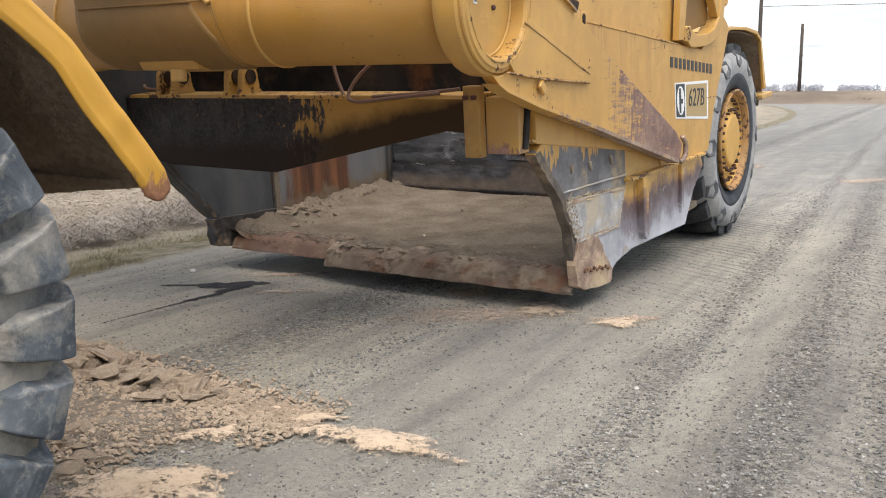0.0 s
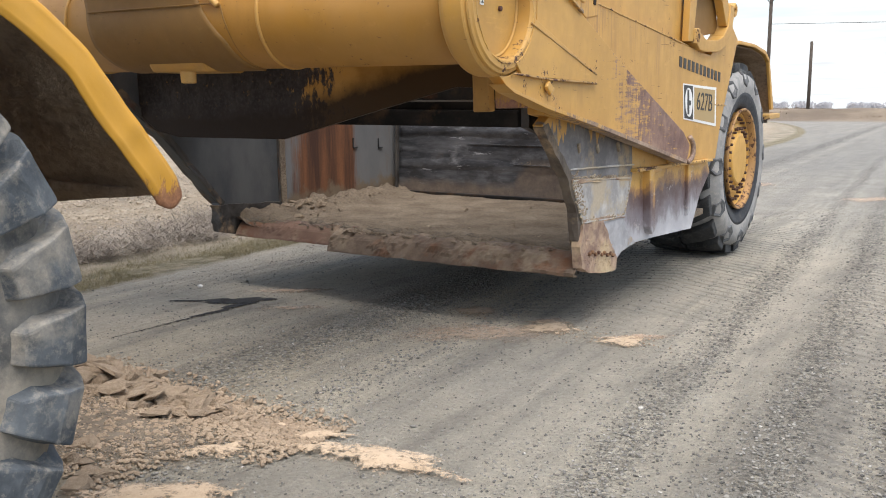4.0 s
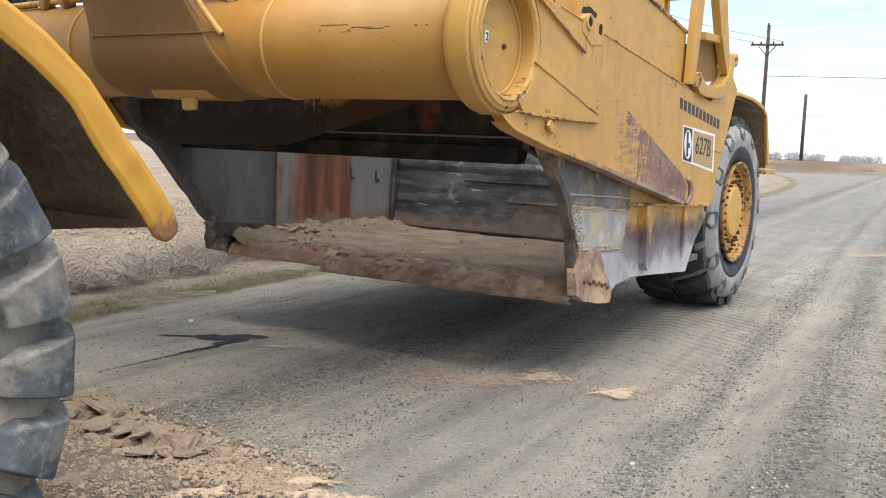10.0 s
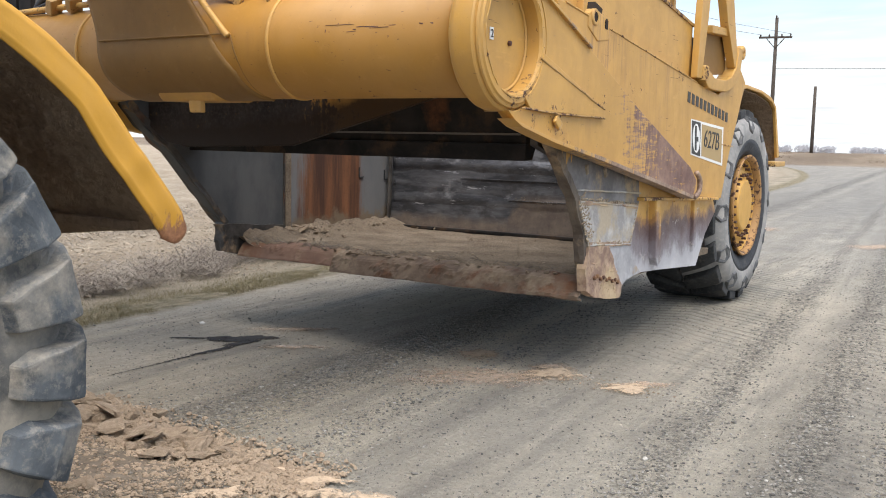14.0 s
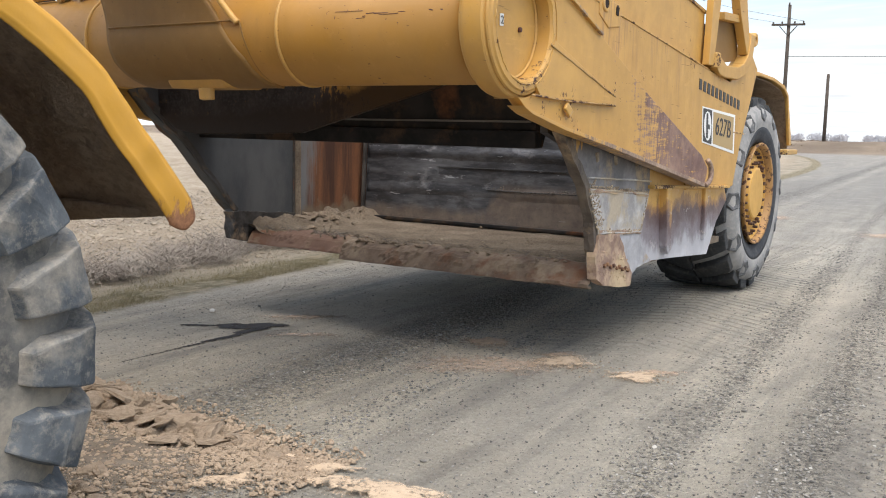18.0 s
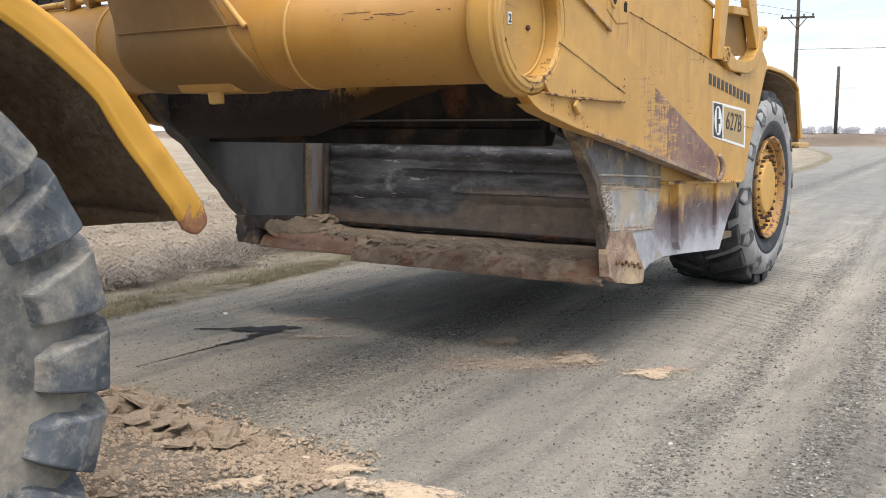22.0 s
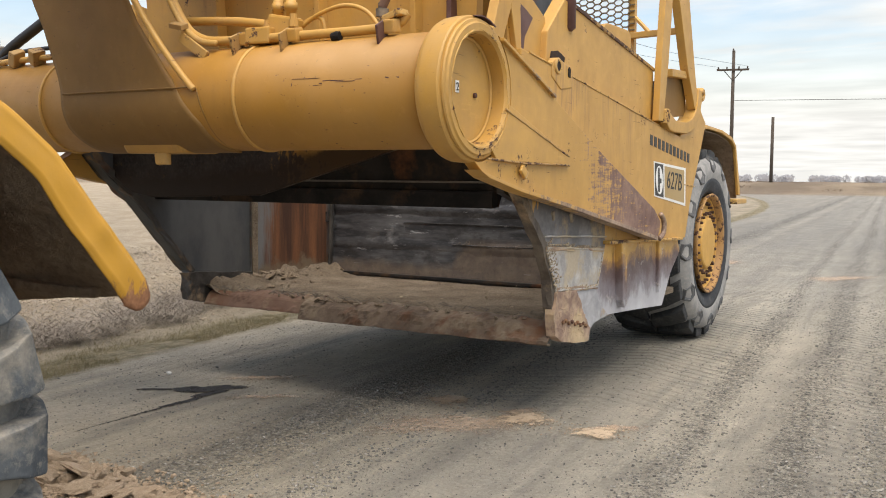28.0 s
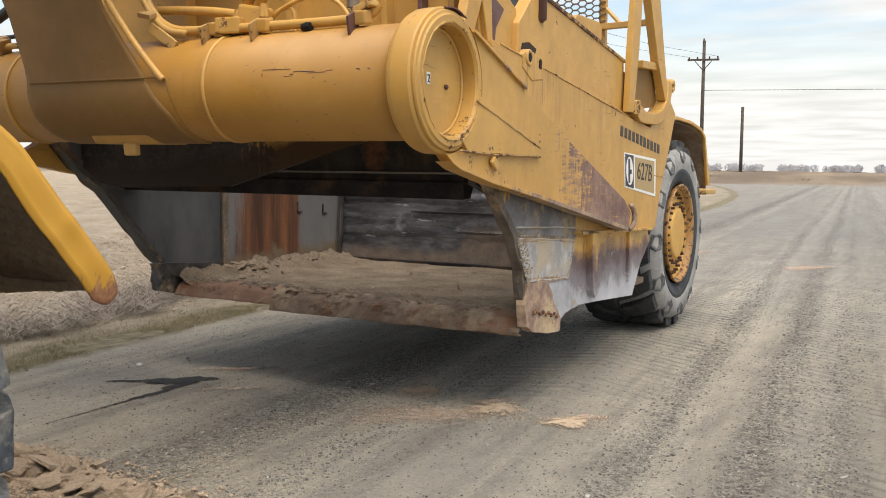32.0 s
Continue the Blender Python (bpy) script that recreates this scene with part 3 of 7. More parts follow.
def soften(bm, width, segs=2, angle=30):
    edges = [e for e in bm.edges if len(e.link_faces) == 2 and e.calc_face_angle(0) > radians(angle)]
    if width > 0 and edges:
        bmesh.ops.bevel(bm, geom=edges, offset=width, segments=segs, profile=0.6, affect="EDGES", clamp_overlap=True)
    return bm


def plate(poly, x0, x1, bevel=0.006, bm=None):
    """A plate cut to a polygon of (y, z), from x0 to x1."""
    own = bm is None
    b = bmesh.new()
    va = [b.verts.new((x0, y, z)) for y, z in poly]
    vb = [b.verts.new((x1, y, z)) for y, z in poly]
    b.faces.new(va)
    b.faces.new(vb)
    for i in range(len(poly)):
        j = (i + 1) % len(poly)
        b.faces.new((va[i], va[j], vb[j], vb[i]))
    bmesh.ops.recalc_face_normals(b, faces=b.faces)
    soften(b, bevel)
    if own:
        return b
    return merge(bm, b)


def merge(bm, other):
    me = bpy.data.meshes.new("tmp")
    other.to_mesh(me)
    other.free()
    bm.from_mesh(me)
    bpy.data.meshes.remove(me)
    return bm


def box(center, size, rot=(0, 0, 0), bevel=0.005, bm=None):
    b = bmesh.new()
    bmesh.ops.create_cube(b, size=1)
    bmesh.ops.scale(b, verts=b.verts, vec=size)
    soften(b, min(bevel, 0.3 * min(size)))
    bmesh.ops.transform(b, matrix=pose(*center, *rot), verts=b.verts)
    return merge(bm, b) if bm is not None else b


def lathe(profile, center, axis="x", segs=64, bm=None, closed=False):
    """Turns a profile of (along, radius) round an axis through center."""
    b = bmesh.new()
    rings = []
    for a, r in profile:
        ring = []
        for k in range(segs):
            w = 2 * math.pi * k / segs
            c, s = r * math.cos(w), r * math.sin(w)
            p = {"x": (a, c, s), "y": (c, a, s), "z": (c, s, a)}[axis]
            ring.append(b.verts.new((center[0] + p[0], center[1] + p[1], center[2] + p[2])))
        rings.append(ring)
    pairs = list(zip(rings, rings[1:])) + ([(rings[-1], rings[0])] if closed else [])
    for p, q in pairs:
        for k in range(segs):
            j = (k + 1) % segs
            b.faces.new((p[k], p[j], q[j], q[k]))
    if not closed:
        for ring in (rings[0], rings[-1]):
            b.faces.new(ring)
    bmesh.ops.recalc_face_normals(b, faces=b.faces)
    return merge(bm, b) if bm is not None else b


def pipe(points, radius, segs=10, bm=None, rounds=3):
    """A round bar or hose through points, its corners eased."""
    pts = [Vector(p) for p in points]
    for _ in range(rounds):
        if len(pts) < 3:
            break
        q = [pts[0]]
        for a, c in zip(pts, pts[1:]):
            q += [a.lerp(c, 0.25), a.lerp(c, 0.75)]
        pts = q + [pts[-1]]
    b = bmesh.new()
    rings, side = [], None
    for i, p in enumerate(pts):
        way = (pts[min(i + 1, len(pts) - 1)] - pts[max(i - 1, 0)]).normalized()
        if side is None:
            side = way.orthogonal().normalized()
        side = (side - way * side.dot(way)).normalized()
        up = way.cross(side)
        rings.append([b.verts.new(p + radius * (math.cos(2 * math.pi * k / segs) * side + math.sin(2 * math.pi * k / segs) * up)) for k in range(segs)])
    for p, q in zip(rings, rings[1:]):
        for k in range(segs):
            j = (k + 1) % segs
            b.faces.new((p[k], p[j], q[j], q[k]))
    b.faces.new(rings[0])
    b.faces.new(rings[-1])
    bmesh.ops.recalc_face_normals(b, faces=b.faces)
    return merge(bm, b) if bm is not None else b


def sheet(nx, ny, place, bm=None, thick=0.0):
    """A grid whose vertices are place(u, v), u and v from 0 to 1; with thickness along its normals if wanted."""
    b = bmesh.new()
    rows = [[b.verts.new(place(i / nx, j / ny)) for i in range(nx + 1)] for j in range(ny + 1)]
    for r, s in zip(rows, rows[1:]):
        for i in range(nx):
            b.faces.new((r[i], r[i + 1], s[i + 1], s[i]))
    if thick:
        bmesh.ops.recalc_face_normals(b, faces=b.faces)
        bmesh.ops.solidify(b, geom=b.faces[:], thickness=thick)
    return merge(bm, b) if bm is not None else b


def lumps(bm, amount, scale, seed=0.0):
    """Uneven surface: moves vertices by noise."""
    for v in bm.verts:
        v.co += noise.noise_vector(v.co * scale + Vector((seed, seed, seed))) * amount
    return bm


def stone_mesh(name, mat, seed):
    rnd = random.Random(seed)
    b = bmesh.new()
    bmesh.ops.create_icosphere(b, subdivisions=1, radius=1)
    for v in b.verts:
        v.co *= rnd.uniform(0.65, 1.1)
    me = bpy.data.meshes.new(name)
    b.to_mesh(me)
    b.free()
    me.materials.append(mat)
    return me


def scatter(name, mat, spots, seed, label, category, flat=0.6):
    """Many small stones as one object. spots: (x, y, z, size)."""
    rnd = random.Random(seed)
    base = stone_mesh("tmp", mat, seed)
    v0 = np.array([v.co[:] for v in base.vertices])
    f0 = np.array([p.vertices[:] for p in base.polygons])
    vs, fs = [], []
    for i, (x, y, z, s) in enumerate(spots):
        m = np.array(Euler((rnd.uniform(0, 6), rnd.uniform(0, 6), rnd.uniform(0, 6))).to_matrix())
        v = (v0 * (rnd.uniform(0.7, 1.3), rnd.uniform(0.7, 1.3), rnd.uniform(0.6, 1.0))) @ m.T * s
        v[:, 2] *= flat
        vs.append(v + (x, y, z))
        fs.append(f0 + i * len(v0))
    me = bpy.data.meshes.new(name)
    me.from_pydata(np.concatenate(vs).tolist(), [], np.concatenate(fs).tolist())
    me.materials.append(mat)
    ob = new(name, me)
    return tagged(ob, label, category, kind="stuff")


def lettering(text, size, mat, name, parent, origin, facing="x", lift=0.002, tilt=0.0):
    """Letters lying on a plate that faces +x; they run towards +y."""
    cu = bpy.data.curves.new("tmp", "FONT")
    cu.body, cu.size, cu.extrude = text, size, 0.001
    cu.align_x = "LEFT"
    ob = bpy.data.objects.new("tmp", cu)
    scene.collection.objects.link(ob)
    bpy.context.view_layer.update()
    me = bpy.data.meshes.new_from_object(ob.evaluated_get(bpy.context.evaluated_depsgraph_get()))
    bpy.data.objects.remove(ob)
    b = bmesh.new()
    b.from_mesh(me)
    m = pose(*origin) @ pose(0, 0, 0, tilt, 0, 0) @ Matrix(((0, 0, 1, lift), (1, 0, 0, 0), (0, 1, 0, 0), (0, 0, 0, 1)))
    bmesh.ops.transform(b, matrix=m, verts=b.verts)
    return part(name, b, mat, parent)


# ---- ground: one sheet to the horizon ----
def road_edge(y):
    return -6.0 - 0.095 * (min(y, 12) - 4) - 0.0025 * max(0.0, y - 12) ** 2


def ground_z(x, y):
    """Height of the ground: a packed road with shallow lanes, a verge and a low spoil bank beside it."""
    xl = x + 0.095 * (y - 4)
    z = 0.010 * noise.noise((xl * 1.3, y * 0.12, 3.0)) + 0.004 * noise.noise((xl * 4.2, y * 0.3, 5.0)) + 0.003 * noise.noise((x * 3.5, y * 3.5, 8.0))
    out = road_edge(y) - x
    if out > 0 and y < 45:
        k = min(1, out / 1.2)
        z += k * (0.04 + 0.05 * noise.noise((x * 1.3, y * 1.3, 1.0)) + 0.022 * noise.noise((x * 4, y * 4, 4.0)))
        k = max(0, min(1, (out - 1.6) / 3.0))
        z += k * k * (3 - 2 * k) * (0.16 + 0.22 * noise.noise((x * 0.3, y * 0.22, 5.0)) + 0.10 * noise.noise((x * 1.1, y * 1.1, 7.0)) + 0.05 * noise.noise((x * 3.1, y * 3.1, 2.0)))
    z -= 0.0077 * min(max(0.0, y - 20), 72)
    if y > 92:
        k = min(1, (y - 92) / 11)
        k = k * k * (3 - 2 * k)
        z += k * (1.0 + 0.20 * noise.noise((x * 0.09, y * 0.06, 2.0)) + 0.10 * noise.noise((x * 0.4, y * 0.3, 4.0))) - 0.0099 * max(0.0, y - 103)
    return z


LANES = ((-6.2, (0.518, 0.447, 0.335)), (-5.2, (0.598, 0.514, 0.386)), (-4.45, (0.571, 0.493, 0.368)), (-4.05, (0.449, 0.391, 0.298)), (-3.72, (0.312, 0.275, 0.213)), (-3.45, (0.503, 0.441, 0.336)), (-3.15, (0.647, 0.566, 0.431)), (-2.6, (0.55, 0.493, 0.392)), (-2.2, (0.475, 0.425, 0.339)), (-1.75, (0.57, 0.513, 0.411)), (-1.32, (0.589, 0.53, 0.426)), (-0.95, (0.40, 0.357, 0.283)), (-0.62, (0.554, 0.495, 0.397)), (-0.35, (0.40, 0.359, 0.281)), (0.1, (0.516, 0.464, 0.37)), (0.8, (0.359, 0.32, 0.255)))


GRAVEL_LANES = ((-3.63, 0.34, 0.9), (-2.9, 0.14, 0.35), (-1.42, 0.16, 0.9), (-0.84, 0.17, 1.0), (-0.45, 0.10, 0.5), (0.2, 0.4, 0.7))


def ground_material():
    n = Nodes("ground", 0.93)
    x, y = n.axis(0), n.axis(1)
    xl = n.math("ADD", x, n.math("MULTIPLY", n.math("SUBTRACT", y, 4.0), 0.095))
    sway = n.math("MULTIPLY", n.math("SUBTRACT", n.noise(0.5, 5, 0.6, n.scaled(1, 0.35, 1)), 0.5), 0.4)
    fray = n.math("MULTIPLY", n.math("SUBTRACT", n.noise(7, 7, 0.72, n.scaled(1, 0.35, 1)), 0.5), 0.40)
    base = n.bands(n.math("ADD", n.math("ADD", xl, sway), fray), -6.4, 1.0, LANES)
    comb = n.nt.nodes.new("ShaderNodeCombineXYZ")
    n.link(n.math("ADD", xl, n.math("MULTIPLY", sway, 0.5)), comb.inputs[0])
    n.link(n.math("MULTIPLY", y, 0.05), comb.inputs[1])
    along = comb.outputs[0]
    wide = n.noise(1.0, 6, 0.6, n.scaled(1, 0.10, 1), 0.3)
    base = n.mix(n.ramp(n.noise(7.5, 7, 0.7, along), 0.50, 0.66, 0, 0.45), base, (0.165, 0.155, 0.138))
    base = n.mix(n.ramp(n.noise(5.0, 7, 0.7, along), 0.52, 0.68, 0, 0.38), base, (0.47, 0.44, 0.385))
    base = n.mix(n.ramp(wide, 0.36, 0.66), base, n.mix(0.55, base, (0.40, 0.375, 0.33)))
    base = n.mix(n.ramp(n.noise(3.2, 6, 0.65, n.scaled(1, 0.12, 1)), 0.52, 0.66, 0, 0.4), base, (0.14, 0.132, 0.12))
    base = n.mix(n.ramp(n.noise(0.6, 6, 0.6, n.scaled(1, 1, 1, (3, 9, 0))), 0.48, 0.70, 0, 0.55), base, (0.345, 0.322, 0.275))

    base = n.mix(n.ramp(y, 9, 22, 0, 0.8), base, (0.255, 0.246, 0.228))

    def pebbles(scale):
        sep = n.nt.nodes.new("ShaderNodeSeparateColor")
        n.link(n.voronoi(scale).outputs["Color"], sep.inputs[0])
        return sep.outputs[0]

    p1, p2 = pebbles(44), pebbles(105)
    grain = n.math("ADD", n.math("MULTIPLY", p1, 0.5), n.math("MULTIPLY", p2, 0.5))
    streak = n.noise(6.0, 6, 0.7, along)
    coarse = n.math("ADD", n.math("MULTIPLY", streak, 0.6), n.math("MULTIPLY", n.noise(1.6, 6, 0.65, n.scaled(1, 0.3, 1, (4, 1, 2))), 0.4))
    lanes = None
    for c, w, k in GRAVEL_LANES:
        off = n.math("ABSOLUTE", n.math("SUBTRACT", n.math("ADD", xl, n.math("MULTIPLY", n.math("ADD", sway, fray), 0.5)), c))
        lane = n.ramp(off, w * 0.35, w * 1.25, k, 0)
        lanes = lane if lanes is None else n.math("MAXIMUM", lanes, lane)
    coarse = n.math("ADD", n.math("MULTIPLY", lanes, 0.9), n.ramp(coarse, 0.42, 0.64, -0.25, 0.35))
    coarse = n.math("MAXIMUM", n.math("MINIMUM", coarse, 1.0), 0.0)
    grain = n.math("ADD", n.math("MULTIPLY", n.math("SUBTRACT", grain, 0.5), n.ramp(coarse, 0, 1, 0.30, 1.3)), 1.0)
    tone = n.nt.nodes.new("ShaderNodeVectorMath")
    tone.operation = "SCALE"
    n.link(base, tone.inputs[0])
    n.link(n.math("MAXIMUM", grain, 0.12), tone.inputs["Scale"])
    wash = n.math("MULTIPLY", n.ramp(coarse, 0.0, 1.0, 1.05, 0.90), n.ramp(n.noise(2.1, 5, 0.65, n.scaled(1, 1, 1, (9, 2, 0))), 0.35, 0.65, 0.90, 1.08))
    wash = n.math("MULTIPLY", wash, n.ramp(n.noise(2.4, 4, 0.6, along), 0.38, 0.62, 1.07, 0.90))
    wash = n.math("MULTIPLY", wash, n.ramp(xl, -3.4, -2.2, 0.88, 1.0))
    wet = n.nt.nodes.new("ShaderNodeVectorMath")
    wet.operation = "SCALE"
    n.link(tone.outputs[0], wet.inputs[0])
    n.link(wash, wet.inputs["Scale"])
    tone = wet
    # shade in the gaps between stones, painted as dark specks, thick where the gravel lies loose; pale chips strewn
    # over it
    gaps = n.math("ADD", n.noise(21, 5, 0.85), n.math("MULTIPLY", coarse, 0.125))
    gravel = n.mix(n.math("MULTIPLY", n.ramp(gaps, 0.612, 0.668), 0.70), tone.outputs[0], (0.085, 0.078, 0.068))
    gravel = n.mix(n.math("MULTIPLY", n.ramp(n.noise(75, 3, 0.8, n.scaled(1, 1, 1, (5, 3, 8))), 0.62, 0.69), n.ramp(coarse, 0, 1, 0.28, 0.6)), gravel, (0.10, 0.092, 0.08))
    chips = n.math("ADD", n.noise(36, 4, 0.8, n.scaled(1, 1, 1, (1, 7, 3))), n.math("MULTIPLY", coarse, 0.045))
    gravel = n.mix(n.math("MULTIPLY", n.ramp(chips, 0.63, 0.70), 0.55), gravel, (0.56, 0.52, 0.45))
    # tread prints pressed into the loose lanes
    arms = n.math("ABSOLUTE", n.math("ADD", xl, 2.2))
    wave = n.math("SINE", n.math("MULTIPLY", n.math("ADD", n.math("ADD", y, n.math("MULTIPLY", arms, 0.55)), n.math("MULTIPLY", fray, 0.10)), 46.0))
    zone = n.math("MULTIPLY", n.ramp(arms, 0.62, 0.82, 1, 0), n.ramp(n.math("ADD", y, n.math("MULTIPLY", sway, 2)), 4.8, 7.5))
    side = n.math("MULTIPLY", n.ramp(n.math("ABSOLUTE", n.math("ADD", xl, 0.35)), 0.35, 0.5, 1, 0), 0.7)
    zone = n.math("MULTIPLY", n.math("MAXIMUM", zone, side), n.ramp(n.noise(1.4, 6, 0.65), 0.36, 0.56))
    print_h = n.math("MULTIPLY", wave, zone)
    gravel = n.mix(n.ramp(print_h, 0.10, 0.8, 0, 0.50), gravel, (0.15, 0.145, 0.132))
    gravel = n.mix(n.ramp(print_h, -0.8, -0.15, 0.22, 0), gravel, (0.42, 0.40, 0.36))
    soil = n.mix(n.ramp(n.noise(1.2, 7, 0.65), 0.35, 0.68), (0.31, 0.25, 0.178), (0.47, 0.395, 0.298))
    soil = n.mix(n.math("MULTIPLY", n.ramp(n.noise(12, 7, 0.75), 0.45, 0.70), 0.75), soil, (0.27, 0.205, 0.14))
    soil = n.mix(n.ramp(n.noise(3.5, 7, 0.7), 0.55, 0.70, 0, 0.6), soil, (0.22, 0.175, 0.12))
    turf = n.mix(n.ramp(n.noise(9, 8, 0.75, n.scaled(1, 0.5, 1)), 0.40, 0.60), (0.125, 0.110, 0.058), (0.30, 0.25, 0.165))
    bare = n.mix(n.ramp(n.noise(2.2, 7, 0.65, n.scaled(1, 0.35, 1)), 0.38, 0.62), (0.235, 0.20, 0.145), (0.37, 0.315, 0.235))
    field = n.mix(n.ramp(n.noise(0.13, 6), 0.38, 0.62), (0.15, 0.112, 0.08), (0.28, 0.22, 0.155))
    field = n.mix(n.math("MULTIPLY", n.ramp(n.noise(0.8, 5, 0.7), 0.45, 0.7), 0.6), field, (0.17, 0.13, 0.085))
    wob = n.math("ADD", n.math("MULTIPLY", n.math("SUBTRACT", n.noise(0.9, 5, 0.6), 0.5), 0.25), n.math("MULTIPLY", n.math("SUBTRACT", n.noise(6, 6, 0.7), 0.5), 0.30))
    line = n.math("MULTIPLY", n.math("SUBTRACT", n.math("MINIMUM", y, 12.0), 4.0), 0.095)
    bend = n.math("MULTIPLY", n.math("POWER", n.math("MAXIMUM", n.math("SUBTRACT", y, 12.0), 0.0), 2.0), 0.0025)
    xe = n.math("ADD", n.math("ADD", x, wob), n.math("ADD", line, bend))
    col = n.mix(n.ramp(xe, -6.10, -5.96, 1, 0), gravel, turf)
    col = n.mix(n.ramp(xe, -6.62, -6.40, 1, 0), col, bare)
    col = n.mix(n.ramp(xe, -8.0, -7.2, 1, 0), col, soil)
    far = n.math("ADD", y, n.math("MULTIPLY", n.math("SUBTRACT", n.noise(0.12, 4), 0.5), 8))
    col = n.mix(n.ramp(far, 91, 95), col, field)
    h = n.math("ADD", n.math("MULTIPLY", n.noise(18, 8, 0.82), 2.0), n.math("MULTIPLY", n.voronoi(44).outputs["Distance"], 0.6))
    h = n.math("SUBTRACT", h, n.math("MULTIPLY", print_h, 0.9))
    return n.done(col, None, h, 1.0, 0.03)


def axis_steps(lo, hi, step, reach_lo, reach_hi):
    steps, s = list(np.arange(lo, hi, step)), step
    a = lo
    while a > reach_lo:
        s *= 1.16
        a -= s
        steps.insert(0, a)
    s, a = step, steps[-1]
    while a < reach_hi:
        s *= 1.16
        a += s
        steps.append(a)
    return steps


def build_ground():
    xs, ys = axis_steps(-10, 2.5, 0.09, -2500, 2500), axis_steps(0.5, 14, 0.09, -1500, 4000)
    ys = sorted(ys + list(np.arange(86.3, 112, 1.3)))
    verts = [(x, y, ground_z(x, y)) for y in ys for x in xs]
    w = len(xs)
    faces = [(j * w + i, j * w + i + 1, (j + 1) * w + i + 1, (j + 1) * w + i) for j in range(len(ys) - 1) for i in range(w - 1)]
    me = bpy.data.meshes.new("ground")
    me.from_pydata(verts, [], faces)
    me.polygons.foreach_set("use_smooth", [True] * len(faces))
    me.materials.append(ground_material())
    tagged(new("ground", me), "grey packed gravel road with a dry soil verge", "ground", kind="structure")


build_ground()


# ---- wheels ----
def pivoted(name, bm, mat, parent, at, label="", smooth=False):
    """As part(), with the object's origin at a place of its own."""
    ob = part(name, bm, mat, None, label, smooth)
    ob.data.transform(Matrix.Translation(-Vector(at)))
    ob.parent = parent
    ob.location = Vector(at) - origin_of(parent)
    return ob


def build_tyre(center, R, width, lugs, parent, turn=0.0, label="", wrap=7, lean=1.0, edge=0.012, bar=None):
    """A traction tyre: a turned carcass, and two rows of bars that wrap over the shoulder."""
    h = width / 2
    prof = [(-h * 0.55, R * 0.50), (-h * 0.80, R * 0.53), (-h * 0.93, R * 0.62), (-h * 0.99, R * 0.74), (-h * 0.95, R * 0.86), (-h * 0.74, R * 0.925), (0, R * 0.945),
            (h * 0.74, R * 0.925), (h * 0.95, R * 0.86), (h * 0.99, R * 0.74), (h * 0.93, R * 0.62), (h * 0.80, R * 0.53), (h * 0.55, R * 0.50)]
    if lean < 1:
        prof[5:8] = [(-h * 0.88, R * 0.925), (0, R * 0.95), (h * 0.88, R * 0.925)]
    prof = [(a * (lean if r > R * 0.65 else 0.5 + 0.5 * lean), r) for a, r in prof]
    tyre = pivoted("tyre", lathe(prof, center, "x", 96, closed=True), M_TYRE, parent, center, label, smooth=True)
    pitch = 2 * math.pi / lugs
    # across the tread: place, top radius, root radius, lead of the bar, half width
    rows = ((0.02, 1.0, 0.93, 0.75, 0.30), (0.5, 0.998, 0.92, 0.42, 0.30), (0.84, 0.988, 0.905, 0.12, 0.30), (0.985, 0.955, 0.86, 0.0, 0.30), (1.04, 0.885, 0.78, -0.02, 0.29), (1.04, 0.81, 0.74, -0.03, 0.26), (1.01, 0.73, 0.70, -0.05, 0.21))
    for s in (-1, 1):
        b = bmesh.new()
        loops = []
        for u, top, root, lead, half in rows[:wrap]:
            loop = []
            deep = lean < 1
            half *= 1.14 if deep else 1.0
            for r, da in ((root, -half * (1.12 if deep else 1.3)), (top, -half), (top, half), (root, half * (1.12 if deep else 1.3))):
                w = (da + lead) * pitch
                x = s * h * (u if r == top or u < 0.95 else u - (0.13 if deep else 0.07))
                loop.append(b.verts.new((x, R * r * math.cos(w), R * r * math.sin(w))))
            loops.append(loop)
        for p, q in zip(loops, loops[1:]):
            for i in range(4):
                b.faces.new((p[i], p[(i + 1) % 4], q[(i + 1) % 4], q[i]))
        b.faces.new(loops[0])
        b.faces.new(loops[-1])
        bmesh.ops.recalc_face_normals(b, faces=b.faces)
        soften(b, edge, 2, 35)
        if deep:
            bmesh.ops.subdivide_edges(b, edges=[e for e in b.edges if e.calc_length() > 0.05], cuts=2, use_grid_fill=True)
            lumps(lumps(b, 0.006, 9), 0.004, 26)
        me = bpy.data.meshes.new("tread_bar")
        b.to_mesh(me)
        b.free()
        me.materials.append(bar or M_LUG)
        for k in range(lugs):
            ob = new("tread_bar", me)
            ob.parent = tyre
            ob.rotation_euler = (turn + (k + (0.5 if s < 0 else 0)) * pitch, 0, 0)
    return tyre


SCRAPER = tagged(empty("scraper", (-3.9, 9.0, 0)), "old yellow earthmoving scraper with rust, chipped paint and dried mud", "scraper")


